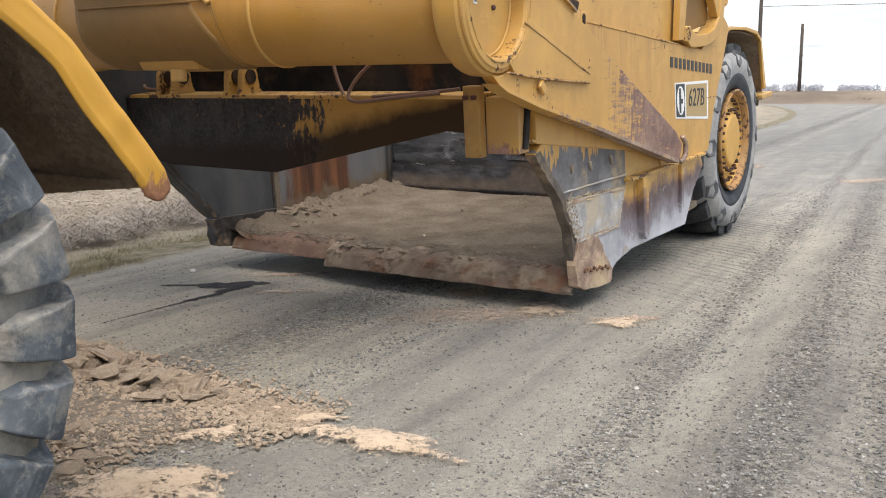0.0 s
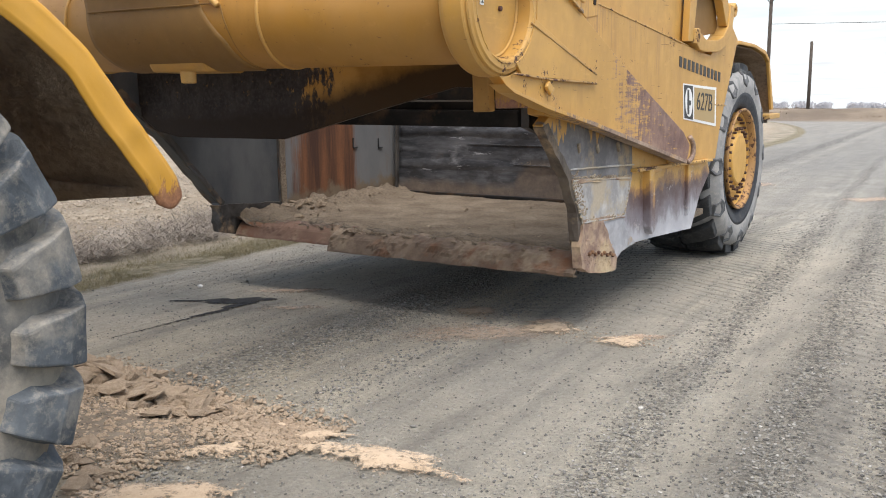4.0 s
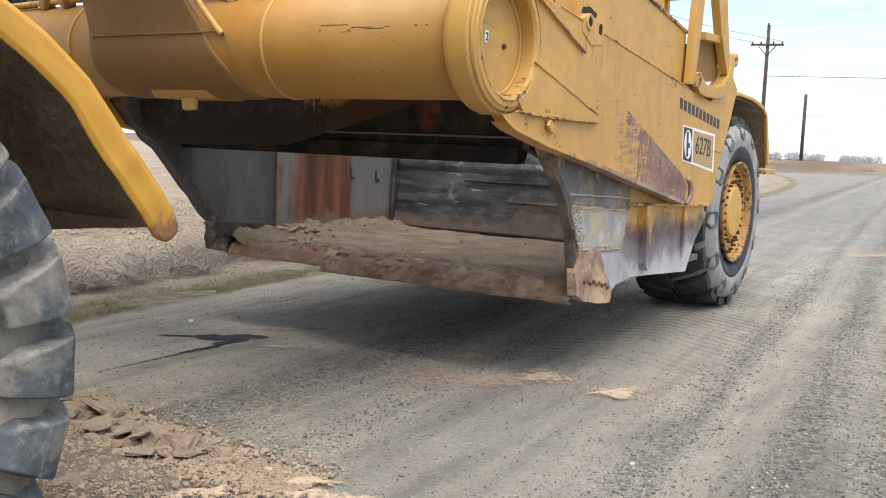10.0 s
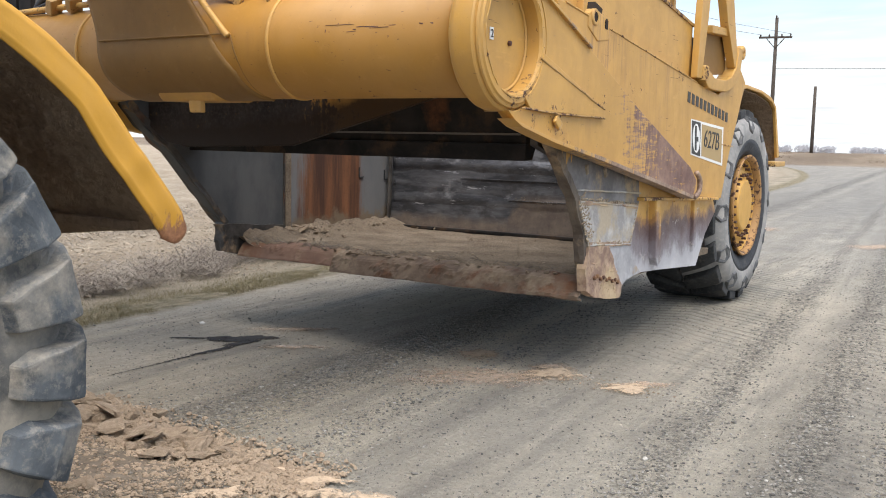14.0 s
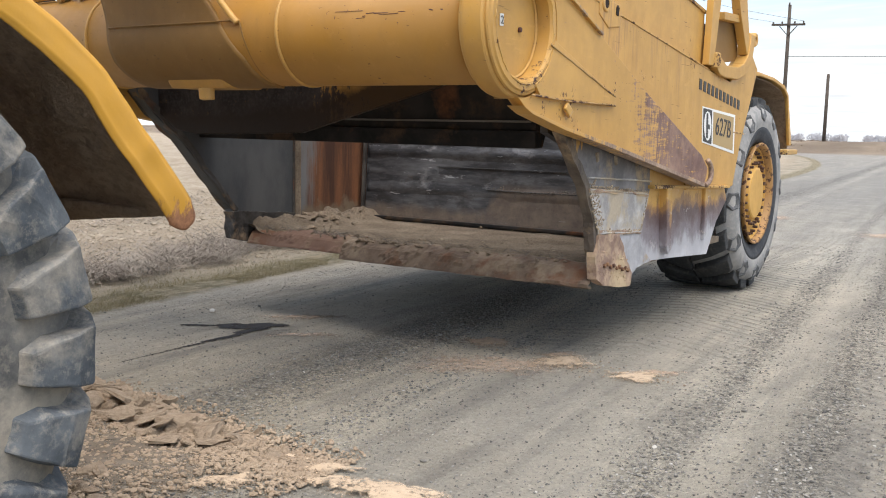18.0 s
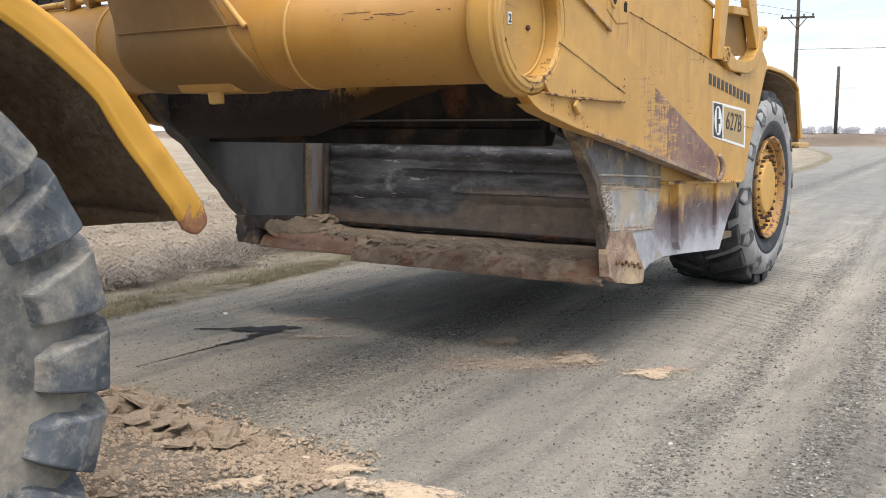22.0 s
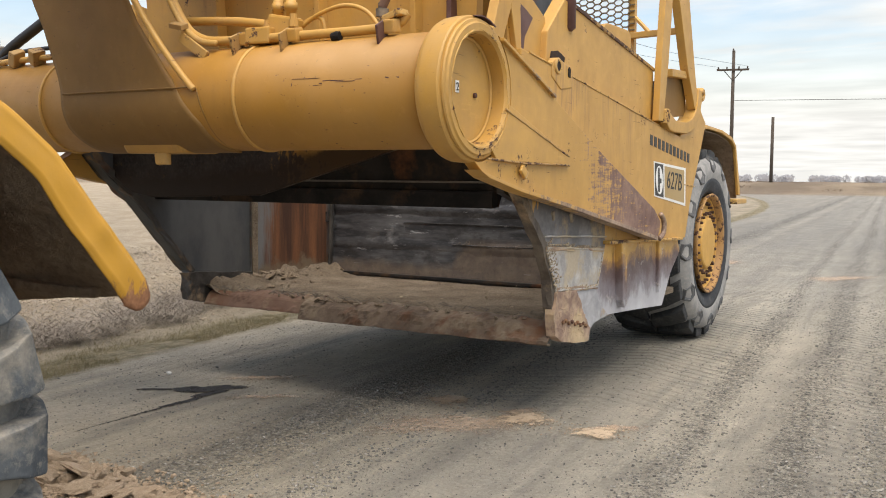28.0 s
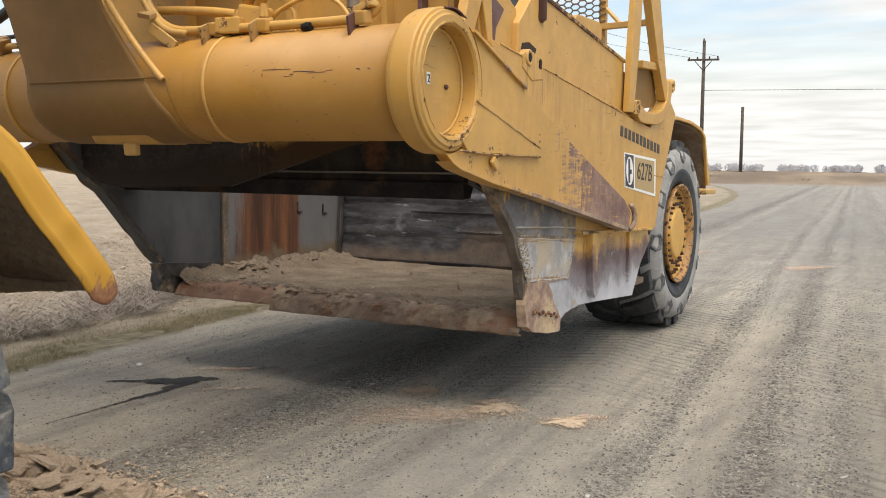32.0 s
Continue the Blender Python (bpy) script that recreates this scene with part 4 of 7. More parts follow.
def build_rear_wheel():
    cx, cy, cz = -2.80, 9.02, 0.895
    tyre = build_tyre((cx, cy, cz), 0.90, 0.82, 20, SCRAPER, 0.1, "dusty rear tyre with worn traction bars", 3, bar=M_LUG_SHADED)
    tyre.data.materials[0] = M_PALEWALL
    b = bmesh.new()
    rim = ((0.665, 0.0, 0.404), (0.70, 0.07, 0.402), (0.78, 0.08, 0.382), (0.828, 0.03, 0.345), (0.80, -0.065, 0.368), (0.71, -0.07, 0.400))
    loops = []
    for lift, grow in ((-0.02, 1.10), (0.010, 1.0), (0.014, 0.86), (0.006, 0.60)):
        loops.append([b.verts.new((q + lift, 0.74 + (r - 0.74) * grow + lift * 0.35, w * grow)) for r, w, q in rim])
    for p, q in zip(loops, loops[1:]):
        for k in range(6):
            b.faces.new((p[k], p[(k + 1) % 6], q[(k + 1) % 6], q[k]))
    b.faces.new(loops[-1])
    bmesh.ops.recalc_face_normals(b, faces=b.faces[:])
    me = bpy.data.meshes.new("shoulder_block")
    b.to_mesh(me)
    b.free()
    me.materials.append(M_BLOCK)
    for k in range(12):
        ob = new("shoulder_block", me)
        ob.parent = tyre
        ob.rotation_euler = (radians(30 * k - 148), 0, 0)
    x = cx + 0.385
    part("sidewall_ring", lathe([(-0.06, 0.470), (-0.035, 0.472), (-0.012, 0.52), (0.006, 0.58), (0.010, 0.615), (-0.005, 0.618), (-0.04, 0.52)], (x, cy, cz), "x", 64, closed=True), M_WALL, tyre, "dark band round the rim", smooth=True)
    part("rim_flange", lathe([(-0.06, 0.43), (-0.03, 0.455), (0.004, 0.472), (0.016, 0.466), (0.006, 0.446), (-0.05, 0.430)], (x, cy, cz), "x", 64, closed=True), M_FLANGE2, tyre, "rust-flecked yellow rim flange", smooth=True)
    part("rim", lathe([(-0.5, 0.40), (-0.30, 0.40), (-0.12, 0.425), (-0.045, 0.440), (-0.05, 0.425), (-0.075, 0.415), (-0.08, 0.40), (-0.08, 0.33), (-0.095, 0.32), (-0.10, 0.0)], (x, cy, cz), "x", 56), M_RIM, tyre, "yellow rim with rust", smooth=False)
    part("hub", lathe([(-0.12, 0.325), (-0.062, 0.325), (-0.055, 0.315), (-0.05, 0.25), (-0.02, 0.235), (-0.012, 0.22), (-0.010, 0.0)], (x, cy, cz), "x", 48), M_RIM, tyre, smooth=False)
    for ring, count, dx in ((0.380, 30, -0.062), (0.285, 24, -0.040)):
        me = None
        for k in range(count):
            w = 2 * math.pi * k / count
            if me is None:
                nut = part("wheel_nut", lathe([(-0.025, 0.014), (0.020, 0.014), (0.026, 0.010)], (0, 0, 0), "x", 6), M_NUT)
                me = nut.data
            else:
                nut = new("wheel_nut", me)
            nut.parent = tyre
            nut.location = (x + dx - cx, ring * math.cos(w), ring * math.sin(w))


build_rear_wheel()
build_tyre((-5.0, 9.02, 0.895), 0.90, 0.82, 20, SCRAPER, 0.2, "far rear tyre in the shade")

# the tractor carries the near tyre and its mudguard
TRACTOR = tagged(empty("tractor", (-2.63, 0.77, 0)), "front tractor with a lugged tyre and a mud-caked yellow mudguard", "tractor")


def build_tractor():
    cx, cy, cz = -2.64, 0.77, 0.86
    tyre = build_tyre((cx, cy, cz), 0.905, 0.80, 23, TRACTOR, radians(-2.8), "dusty grey tyre with deep traction bars", 7, 0.94, 0.007)
    part("rim", lathe([(0.05, 0.42), (0.30, 0.44), (0.335, 0.46), (0.34, 0.44), (0.2, 0.38), (0.12, 0.3), (0.12, 0.0)], (cx, cy, cz), "x", 40), M_RIM, tyre, smooth=True)
    rail = [(0.74, 2.0), (0.99, 1.975), (1.24, 1.91), (1.452, 1.815), (1.549, 1.759), (1.635, 1.698), (1.726, 1.622), (1.784, 1.554), (1.843, 1.481), (1.948, 1.352), (2.092, 1.180)]
    deep = []
    for k, p in enumerate(rail):
        way = (Vector(rail[min(k + 1, 10)]) - Vector(rail[max(k - 1, 0)])).normalized()
        deep.append(tuple(Vector(p) + Vector((way.y, -way.x)) * (0.083 + 0.003 * k)))

    def along(line, u):
        k = min(int(u * (len(line) - 1)), len(line) - 2)
        f = u * (len(line) - 1) - k
        p = [Vector(line[max(0, min(len(line) - 1, k + d))]) for d in (-1, 0, 1, 2)]
        return p[1] + 0.5 * f * (p[2] - p[0] + f * (2 * p[0] - 5 * p[1] + 4 * p[2] - p[3] + f * (3 * (p[1] - p[2]) + p[3] - p[0])))

    def strip(u, v):
        p, q = along(rail, u), along(deep, u)
        if u > 0.95:
            # the tip is rounded off
            back = (u - 0.95) / 0.05 * abs(2 * v - 1) ** 3
            p, q = p.lerp(along(rail, 0.95), back * 0.6), q.lerp(along(deep, 0.95), back * 0.6)
        m = p.lerp(q, v)
        bulge = 0.010 * min(1, 6 * v, 6 * (1 - v)) + 0.005 * noise.noise((u * 7, v * 2, 0)) - 0.02 * max(0, (u - 0.93) / 0.07) + 0.006 * math.exp(-((u - 0.86) / 0.025) ** 2)
        return (-2.312 + bulge, m.x, m.y)

    part("mudguard_rail", lumps(sheet(90, 18, strip, thick=0.016), 0.005, 6), M_FENDER, TRACTOR, "yellow rail with paint scraped off its tip", smooth=True)

    def shell(u, v):
        m = along(deep, u)
        k = max(0, (u - 0.8) / 0.2)
        return (-2.335 - 0.71 * v, m.x + 0.03 + 0.015 * math.sin(v * 3), m.y + 0.045 + (0.045 - 0.07 * v) * k)

    b = sheet(150, 90, shell, thick=0.03)
    for v in b.verts:
        # the caked mud thins towards the clean lower edge
        v.co += (noise.noise_vector(v.co * 4) * 0.020 + noise.noise_vector(v.co * 13) * 0.018 + noise.noise_vector(v.co * 33) * 0.012) * min(1, max(0.1, (v.co.z - 1.21) / 0.15))
    part("mudguard", b, M_FENDIN, TRACTOR, "mudguard sheet caked with dark mud", smooth=True)
    part("mudguard_lip", lumps(box((-2.76, 1.955, 1.19), (0.62, 0.03, 0.03), (6, 1.5, 3)), 0.005, 8), M_FENDIN, TRACTOR)
    # the rest of the tractor, ahead of the view
    part("tractor_body", plate([(1.55, 0.75), (1.55, 2.1), (0.9, 2.55), (-2.6, 2.45), (-2.9, 0.9), (-1.0, 0.6)], -5.2, -3.12, 0.05), M_YEL, TRACTOR, "yellow tractor body")
    part("hitch_block", plate([(1.5, 0.55), (2.4, 0.7), (2.4, 2.2), (1.5, 2.4)], -5.6, -4.2, 0.05), M_YEL, TRACTOR, "hitch block between tractor and gooseneck")
    build_tyre((-5.62, cy, cz), 0.905, 0.80, 24, TRACTOR, 0.1, "far tractor tyre")


build_tractor()

# ---- draft frame: cross tube, end rings and pull arms ----
TY, TZ, TR = 4.13, 1.966, 0.296
TUBE_Z, TUBE_R = 1.968, 0.292
DRAFT = pivoted("draft_frame", lathe([(-3.9, TUBE_R), (-1.75, TUBE_R), (-0.05, TUBE_R)], (-2.30, TY, TUBE_Z), "x", 72), M_TUBE, SCRAPER, (-3.9, -1.9, 1.9), "thick yellow cross tube with scratches and grime", smooth=True)


def tube_point(x, w, lift=0.0):
    """A place on the cross tube; w in degrees from the front, upwards."""
    return (x, TY - (TUBE_R + lift) * math.cos(radians(w)), TUBE_Z + (TUBE_R + lift) * math.sin(radians(w)))


def build_draft():
    for x in (-3.60, -5.2):
        part("weld_bead", lathe([(-0.014, TUBE_R - 0.003), (-0.006, TUBE_R + 0.009), (0.006, TUBE_R + 0.009), (0.014, TUBE_R - 0.003)], (x, TY, TUBE_Z), "x", 72, closed=True), M_YEL, DRAFT, smooth=True)
    # end ring and recessed cap
    part("end_ring", lathe([(-0.20, 0.27), (-0.19, TR + 0.014), (-0.178, TR + 0.034), (-0.16, TR + 0.050), (-0.14, TR + 0.058), (-0.10, TR + 0.061), (-0.042, TR + 0.062), (-0.034, TR + 0.056), (-0.03, TR + 0.044), (-0.022, TR + 0.047), (-0.012, TR + 0.044), (-0.008, TR + 0.030), (0.0, TR + 0.022), (0.0, 0.281), (-0.012, 0.270), (-0.09, 0.266), (-0.10, 0.0)], (-2.25, TY, TZ), "x", 150), M_RING, DRAFT, "welded end ring with a deep round recess", smooth=False)
    part("end_cap", lathe([(-0.12, 0.258), (-0.092, 0.258), (-0.086, 0.251), (-0.084, 0.0)], (-2.25, TY, TZ), "x", 64), M_YEL, DRAFT, "recessed round cap plate")
    part("cap_weld", lathe([(-0.09, 0.266), (-0.077, 0.260), (-0.084, 0.250)], (-2.25, TY, TZ), "x", 64, closed=True), M_YEL, DRAFT)
    part("torn_rim", lumps(lathe([(-0.006, 0.280), (0.003, 0.284), (0.003, 0.290), (-0.006, 0.293)], (-2.25, TY, TZ), "x", 96, closed=True), 0.008, 22), M_YEL_WORN, DRAFT, "chipped paint round the recess")
    part("rust_patch", lumps(sheet(14, 10, lambda u, v: (-2.252 - 0.075 * u, TY + (TR + 0.063) * math.cos(radians(64 + 26 * v + 5 * math.sin(5 * u))), TZ + (TR + 0.063) * math.sin(radians(64 + 26 * v + 5 * math.sin(5 * u)))), thick=0.006), 0.004, 30), M_BARE, DRAFT, "patch rusted bare on top of the ring")
    part("plug", lathe([(0, 0.013), (0.012, 0.013), (0.016, 0.007)], (-2.334, 4.21, 1.945), "x", 10), M_BARE, DRAFT)
    part("sticker", box((-2.332, 4.035, 1.977), (0.004, 0.034, 0.058), bevel=0), M_WHITE, DRAFT, "small white number sticker")
    lettering("2", 0.055, M_DECAL, "numeral", DRAFT, (-2.3295, 4.021, 1.958))
    arc = [(TY + 0.353 * math.cos(radians(w)), TZ + 0.353 * math.sin(radians(w))) for w in range(-96, 57, 6)]
    arm = [(5.02, 1.99), (5.72, 1.71), (6.88, 1.29), (7.03, 1.19), (6.98, 1.08), (6.86, 1.09), (6.70, 1.12), (5.17, 1.385), (4.57, 1.475), (4.20, 1.548)] + arc + [(4.40, 2.215)]
    for x0, x1 in ((-2.33, -2.258), (-5.62, -5.53)):
        part("pull_arm", plate(arm, x0, x1 - 0.005, 0.004), M_ARM, DRAFT, "tapering yellow arm with paint rubbed to dark primer")
        if x0 < -3:
            continue
        part("gusset", plate([(TY + 0.302 * math.cos(radians(w)), TZ + 0.302 * math.sin(radians(w))) for w in range(-70, -9, 6)] + [(5.222, 1.655), (5.228, 1.608), (4.30, 1.622)], -2.268, -2.246, 0.004), M_YEL, DRAFT, "welded gusset plate")
        for line in (((4.39, 1.885), (5.22, 1.655)), ((4.20, 1.630), (4.6, 1.612), (5.228, 1.605))):
            part("weld_seam", lumps(pipe([(-2.246, *Vector(line[i]).lerp(line[i + 1], f / 14)) for i in range(len(line) - 1) for f in range(15)], 0.006, 6, rounds=0), 0.004, 30), M_SCAR, DRAFT)
        part("bottom_flange", plate([(4.10, 1.575), (4.20, 1.552), (4.57, 1.477), (5.17, 1.387), (6.9, 1.087), (6.9, 1.06), (5.17, 1.362), (4.57, 1.458), (4.20, 1.535)], -2.33, -2.236, 0.003), M_FLANGE, DRAFT, "worn lower flange")
        part("top_flange", plate([(4.36, 2.245), (5.02, 2.0), (5.02, 1.985), (4.36, 2.228)], -2.33, -2.243, 0.003), M_FLANGE, DRAFT, "worn top flange")
        part("tip_hook", pipe([(-2.262, 7.02, 1.25), (-2.25, 7.08, 1.20), (-2.25, 7.075, 1.10), (-2.262, 7.0, 1.065)], 0.02), M_FLANGE, DRAFT, smooth=True)
        part("tab", lumps(box((-2.244, 4.60, 1.565), (0.024, 0.075, 0.05), (-38, 0, 0), 0.01), 0.010, 18), M_FLANGE, DRAFT)
    # gooseneck root wrapped over the tube front
    def skirt(u, v):
        half = ((-3.80, -4.86), (-3.87, -4.97), (-4.10, -5.0), (-4.30, -5.08), (-4.42, -5.2), (-4.5, -5.35))
        k = min(int(v * 5), 4)
        f = v * 5 - k
        r, l = half[k][0] + (half[k + 1][0] - half[k][0]) * f, half[k][1] + (half[k + 1][1] - half[k][1]) * f
        x = r + (l - r) * u
        if v < 0.34:
            w = -88 + v / 0.34 * 99.2
            return tube_point(x, w, 0.012)
        g = (v - 0.34) / 0.66
        y0, z0 = tube_point(x, 11.2, 0.012)[1:]
        return (x, y0 - 0.10 * g, z0 + 0.95 * g)

    # the shade of the gooseneck above is in this skirt's darker yellow
    part("gooseneck_skirt", sheet(30, 40, skirt, thick=-0.03), M_YEL_SHADED, DRAFT, "broad gooseneck root welded over the tube, coloured as if shaded", smooth=True)
    part("gooseneck_edge", pipe([tube_point(-3.87, 7, 0.018), tube_point(-3.9, 11.2, 0.025), (-4.08, 3.79, 2.24), (-4.27, 3.76, 2.52), (-4.42, 3.73, 2.86)], 0.019, 8), M_YEL, DRAFT, smooth=True)
    part("weld_seam", pipe([tube_point(-3.88, 9.3, 0.02), tube_point(-4.4, 9.3, 0.022), tube_point(-4.96, 9.3, 0.02)], 0.005, 6), M_YEL_SHADED, DRAFT)
    part("gooseneck_beam", plate([(4.75, 3.0), (4.7, 3.55), (2.2, 3.7), (0.6, 3.3), (0.3, 2.6), (0.9, 2.6), (1.2, 3.0), (3.6, 3.02)], -4.95, -4.0, 0.04), M_YEL, DRAFT, "gooseneck beam arching to the tractor")
    part("skirt_edge", pipe([tube_point(-3.86, 8, 0.012), tube_point(-3.83, -14, 0.012), tube_point(-3.81, -50, 0.012), tube_point(-3.80, -86, 0.012)], 0.004, 6), M_YEL_SHADED, DRAFT, smooth=True)
    # bracket under the tube
    part("under_bracket", plate([(3.93, 1.77), (4.33, 1.77), (4.30, 1.662), (4.0, 1.662)], -4.62, -4.14, 0.02), M_YEL, DRAFT)
    part("under_tab", lumps(box((-4.33, 4.02, 1.645), (0.11, 0.03, 0.10), bevel=0.01), 0.012, 15), M_YEL_WORN, DRAFT)
    # scraped marks on the tube face
    for x0, x1, w, h in ((-3.20, -3.02, 12.5, 0.004), (-3.12, -3.116, 14, 0.016), (-3.05, -3.046, 14, 0.016), (-3.0, -2.95, 9.5, 0.008), (-2.95, -2.86, 9, 0.012), (-2.84, -2.76, 9.3, 0.009), (-2.92, -2.80, 8, 0.005), (-2.62, -2.60, 9.5, 0.012), (-2.56, -2.54, 9, 0.018), (-3.02, -3.0, 7, 0.008), (-3.06, -3.0, 5.5, 0.005), (-3.2, -3.196, 7, 0.03), (-2.80, -2.795, -1, 0.012), (-2.44, -2.41, 11, 0.006)):
        p = tube_point((x0 + x1) / 2, w, 0.0)
        part("scrape", lumps(box((p[0], p[1], p[2]), (x1 - x0, 0.003, h * 0.45), (-w, 0, 0), 0.001), 0.004, 40), M_BARE, DRAFT)
    # hydraulic lines along the top
    part("hydraulic_pipe", pipe([(-2.66, 4.10, 2.36), (-2.70, 4.08, 2.30), (-2.85, 4.06, 2.285), (-3.39, 4.04, 2.285), (-3.80, 4.03, 2.285), (-4.02, 4.02, 2.30), (-4.16, 4.02, 2.42), (-4.32, 4.02, 2.72)], 0.026, 10), M_YEL, DRAFT, smooth=True)
    part("hydraulic_pipe", pipe([(-3.58, 4.18, 2.37), (-3.70, 4.18, 2.395), (-3.877, 4.18, 2.42), (-4.10, 4.18, 2.437), (-4.35, 4.18, 2.452)], 0.026, 10), M_YEL, DRAFT, smooth=True)
    part("hydraulic_pipe", pipe([(-3.85, 3.98, 2.27), (-3.98, 3.97, 2.285), (-4.12, 3.97, 2.40), (-4.25, 3.97, 2.62)], 0.018, 10), M_YEL_WORN, DRAFT, smooth=True)
    part("hydraulic_hose", pipe([(-3.49, 4.2, 2.31), (-3.40, 4.2, 2.37), (-3.31, 4.2, 2.42), (-3.13, 4.2, 2.462), (-2.98, 4.2, 2.42), (-2.90, 4.2, 2.32)], 0.012, 8), M_YEL, DRAFT, smooth=True)
    part("hydraulic_hose", pipe([(-3.48, 4.21, 2.33), (-3.38, 4.21, 2.40), (-3.30, 4.21, 2.41), (-3.268, 4.21, 2.37), (-3.268, 4.21, 2.25)], 0.012, 8), M_YEL, DRAFT, smooth=True)
    part("valve_block", lumps(box((-3.49, 4.13, 2.335), (0.16, 0.12, 0.16), (0, 10, 4), 0.016), 0.008, 12), M_YEL, DRAFT, "valve block with fittings")
    for x in (-3.52, -3.43):
        part("riser_pipe", lathe([(-0.08, 0.030), (-0.02, 0.030), (-0.02, 0.036), (0.02, 0.036), (0.02, 0.027), (0.35, 0.027)], (x, 4.12, 2.46), "z", 12), M_YEL, DRAFT, smooth=True)
    part("fitting", lathe([(-0.05, 0.022), (-0.02, 0.022), (-0.02, 0.034), (0.02, 0.034), (0.02, 0.022), (0.05, 0.022)], (-2.80, 4.08, 2.37), "z", 8), M_WEAR, DRAFT, "worn hose fitting")
    part("hydraulic_hose", pipe([(-2.80, 4.08, 2.40), (-2.76, 4.08, 2.47), (-2.66, 4.1, 2.58), (-2.55, 4.12, 2.75)], 0.024, 10), M_HOSE, DRAFT, "dark rubber hose", smooth=True)
    part("valve_block", box((-3.58, 4.05, 2.30), (0.16, 0.10, 0.09), (0, 0, 8), 0.012), M_YEL, DRAFT)
    for x, z in ((-3.56, 2.34), (-3.38, 2.36)):
        part("fitting", lathe([(-0.05, 0.02), (-0.02, 0.02), (-0.02, 0.028), (0.02, 0.028), (0.02, 0.02), (0.05, 0.02)], (x, 4.08, z), "z", 8), M_YEL, DRAFT)
    for x in (-3.36, -3.70, -2.74):
        # the clamp nearest the ring is darkened for rust and gap shade
        part("pipe_clamp", lumps(box((x, 3.985, 2.255), (0.014, 0.13, 0.11), (22, 0, 14), 0.004), 0.005, 20), M_BARE if x > -3 else M_SCAR, DRAFT)
        part("pipe_clamp", box((x + 0.03, 4.03, 2.29), (0.07, 0.07, 0.07), (10, 0, 0), 0.01), M_YEL, DRAFT)
    part("pipe_bracket", lumps(box((-4.0, 3.95, 2.26), (0.24, 0.02, 0.06), (0, 32, 0), 0.005), 0.005, 12), M_YEL_WORN, DRAFT)
    # added dark piece for the rust and shade in the gap below the pipe
    part("pipe_bracket", lumps(box((-3.98, 3.98, 2.235), (0.20, 0.05, 0.05), (0, 32, 0), 0.005), 0.006, 12), M_BARE, DRAFT, "bracket under the pipe, darkened for rust and gap shade")
    part("pipe_bracket", lumps(box((-4.10, 3.94, 2.38), (0.10, 0.06, 0.03), (20, 12, 0), 0.005), 0.005, 12), M_SCAR, DRAFT)
    part("drain_plug", lumps(lathe([(-0.03, 0.02), (0.0, 0.028), (0.025, 0.022)], (-3.05, 4.03, 2.262), "x", 10), 0.006, 30), M_BLACK, DRAFT)
    part("pipe_clamp", box((-2.72, 4.06, 2.34), (0.14, 0.09, 0.035), (0, -18, 0), 0.008), M_YEL_WORN, DRAFT)
    # far end: lug and hoses
    lug = box((-6.14, 4.12, 2.23), (0.30, 0.16, 0.06))
    part("far_lug", lug, M_BLACK, DRAFT, "dark twin lug")
    for x in (-6.27, -6.105):
        ear = bmesh.new()
        out = [(x - 0.068, 2.24), (x + 0.068, 2.24), (x + 0.068, 2.44)] + [(x + 0.068 * math.cos(radians(q)), 2.44 + 0.068 * math.sin(radians(q))) for q in range(15, 180, 15)] + [(x - 0.068, 2.44)]
        hole = [(x + 0.028 * math.cos(radians(q)), 2.435 + 0.036 * math.sin(radians(q))) for q in range(0, 360, 30)]
        pts = [[ear.verts.new((px, py, pz)) for px, pz in ring] for py in (4.10, 4.16) for ring in (out, hole)]
        for front in (pts[:2], pts[2:]):
            edges = [ear.edges.new((r[i], r[(i + 1) % len(r)])) for r in front for i in range(len(r))]
            bmesh.ops.triangle_fill(ear, use_beauty=True, edges=edges)
        for p, q in ((pts[0], pts[2]), (pts[1], pts[3])):
            for i in range(len(p)):
                j = (i + 1) % len(p)
                ear.faces.new((p[i], p[j], q[j], q[i]))
        bmesh.ops.recalc_face_normals(ear, faces=ear.faces)
        part("lug_ear", ear, M_BLACK, DRAFT)
    part("hose_fitting", lathe([(-0.09, 0.026), (-0.05, 0.036), (0.0, 0.036), (0.01, 0.028), (0.08, 0.028), (0.09, 0.022)], (-5.92, 4.09, 2.30), "z", 10), M_WEAR, DRAFT, "worn steel hose fitting")
    part("hydraulic_hose", pipe([(-5.96, 4.09, 2.27), (-5.88, 4.09, 2.35), (-5.62, 4.1, 2.47), (-5.3, 4.1, 2.60)], 0.034, 10), M_BLK, DRAFT, "black rubber hose", smooth=True)
    part("hydraulic_hose", pipe([(-6.0, 4.06, 2.27), (-5.7, 4.06, 2.34), (-5.45, 4.06, 2.345), (-5.0, 4.06, 2.35)], 0.014, 8), M_BLK, DRAFT, smooth=True)
    part("hydraulic_pipe", pipe([(-6.05, 4.0, 2.26), (-5.5, 4.0, 2.275), (-4.9, 4.0, 2.28)], 0.02, 8), M_YEL_WORN, DRAFT, smooth=True)
    for x in (-5.62, -5.42):
        part("pipe_clamp", lumps(box((x, 3.99, 2.285), (0.06, 0.09, 0.10), (20, 25, 0), 0.012), 0.010, 11), M_SCAR, DRAFT)


build_draft()

# ---- bowl: origin at the rear axle line, about which it swings ----
BOWL = pivoted("bowl", box((-3.92, 6.7, 0.565), (2.98, 2.5, 0.05)), M_MUD, SCRAPER, (-3.9, 9.75, 0.9), "bowl floor covered with dried mud")
NEAR, FAR = -2.37, -5.42
FRONT = []


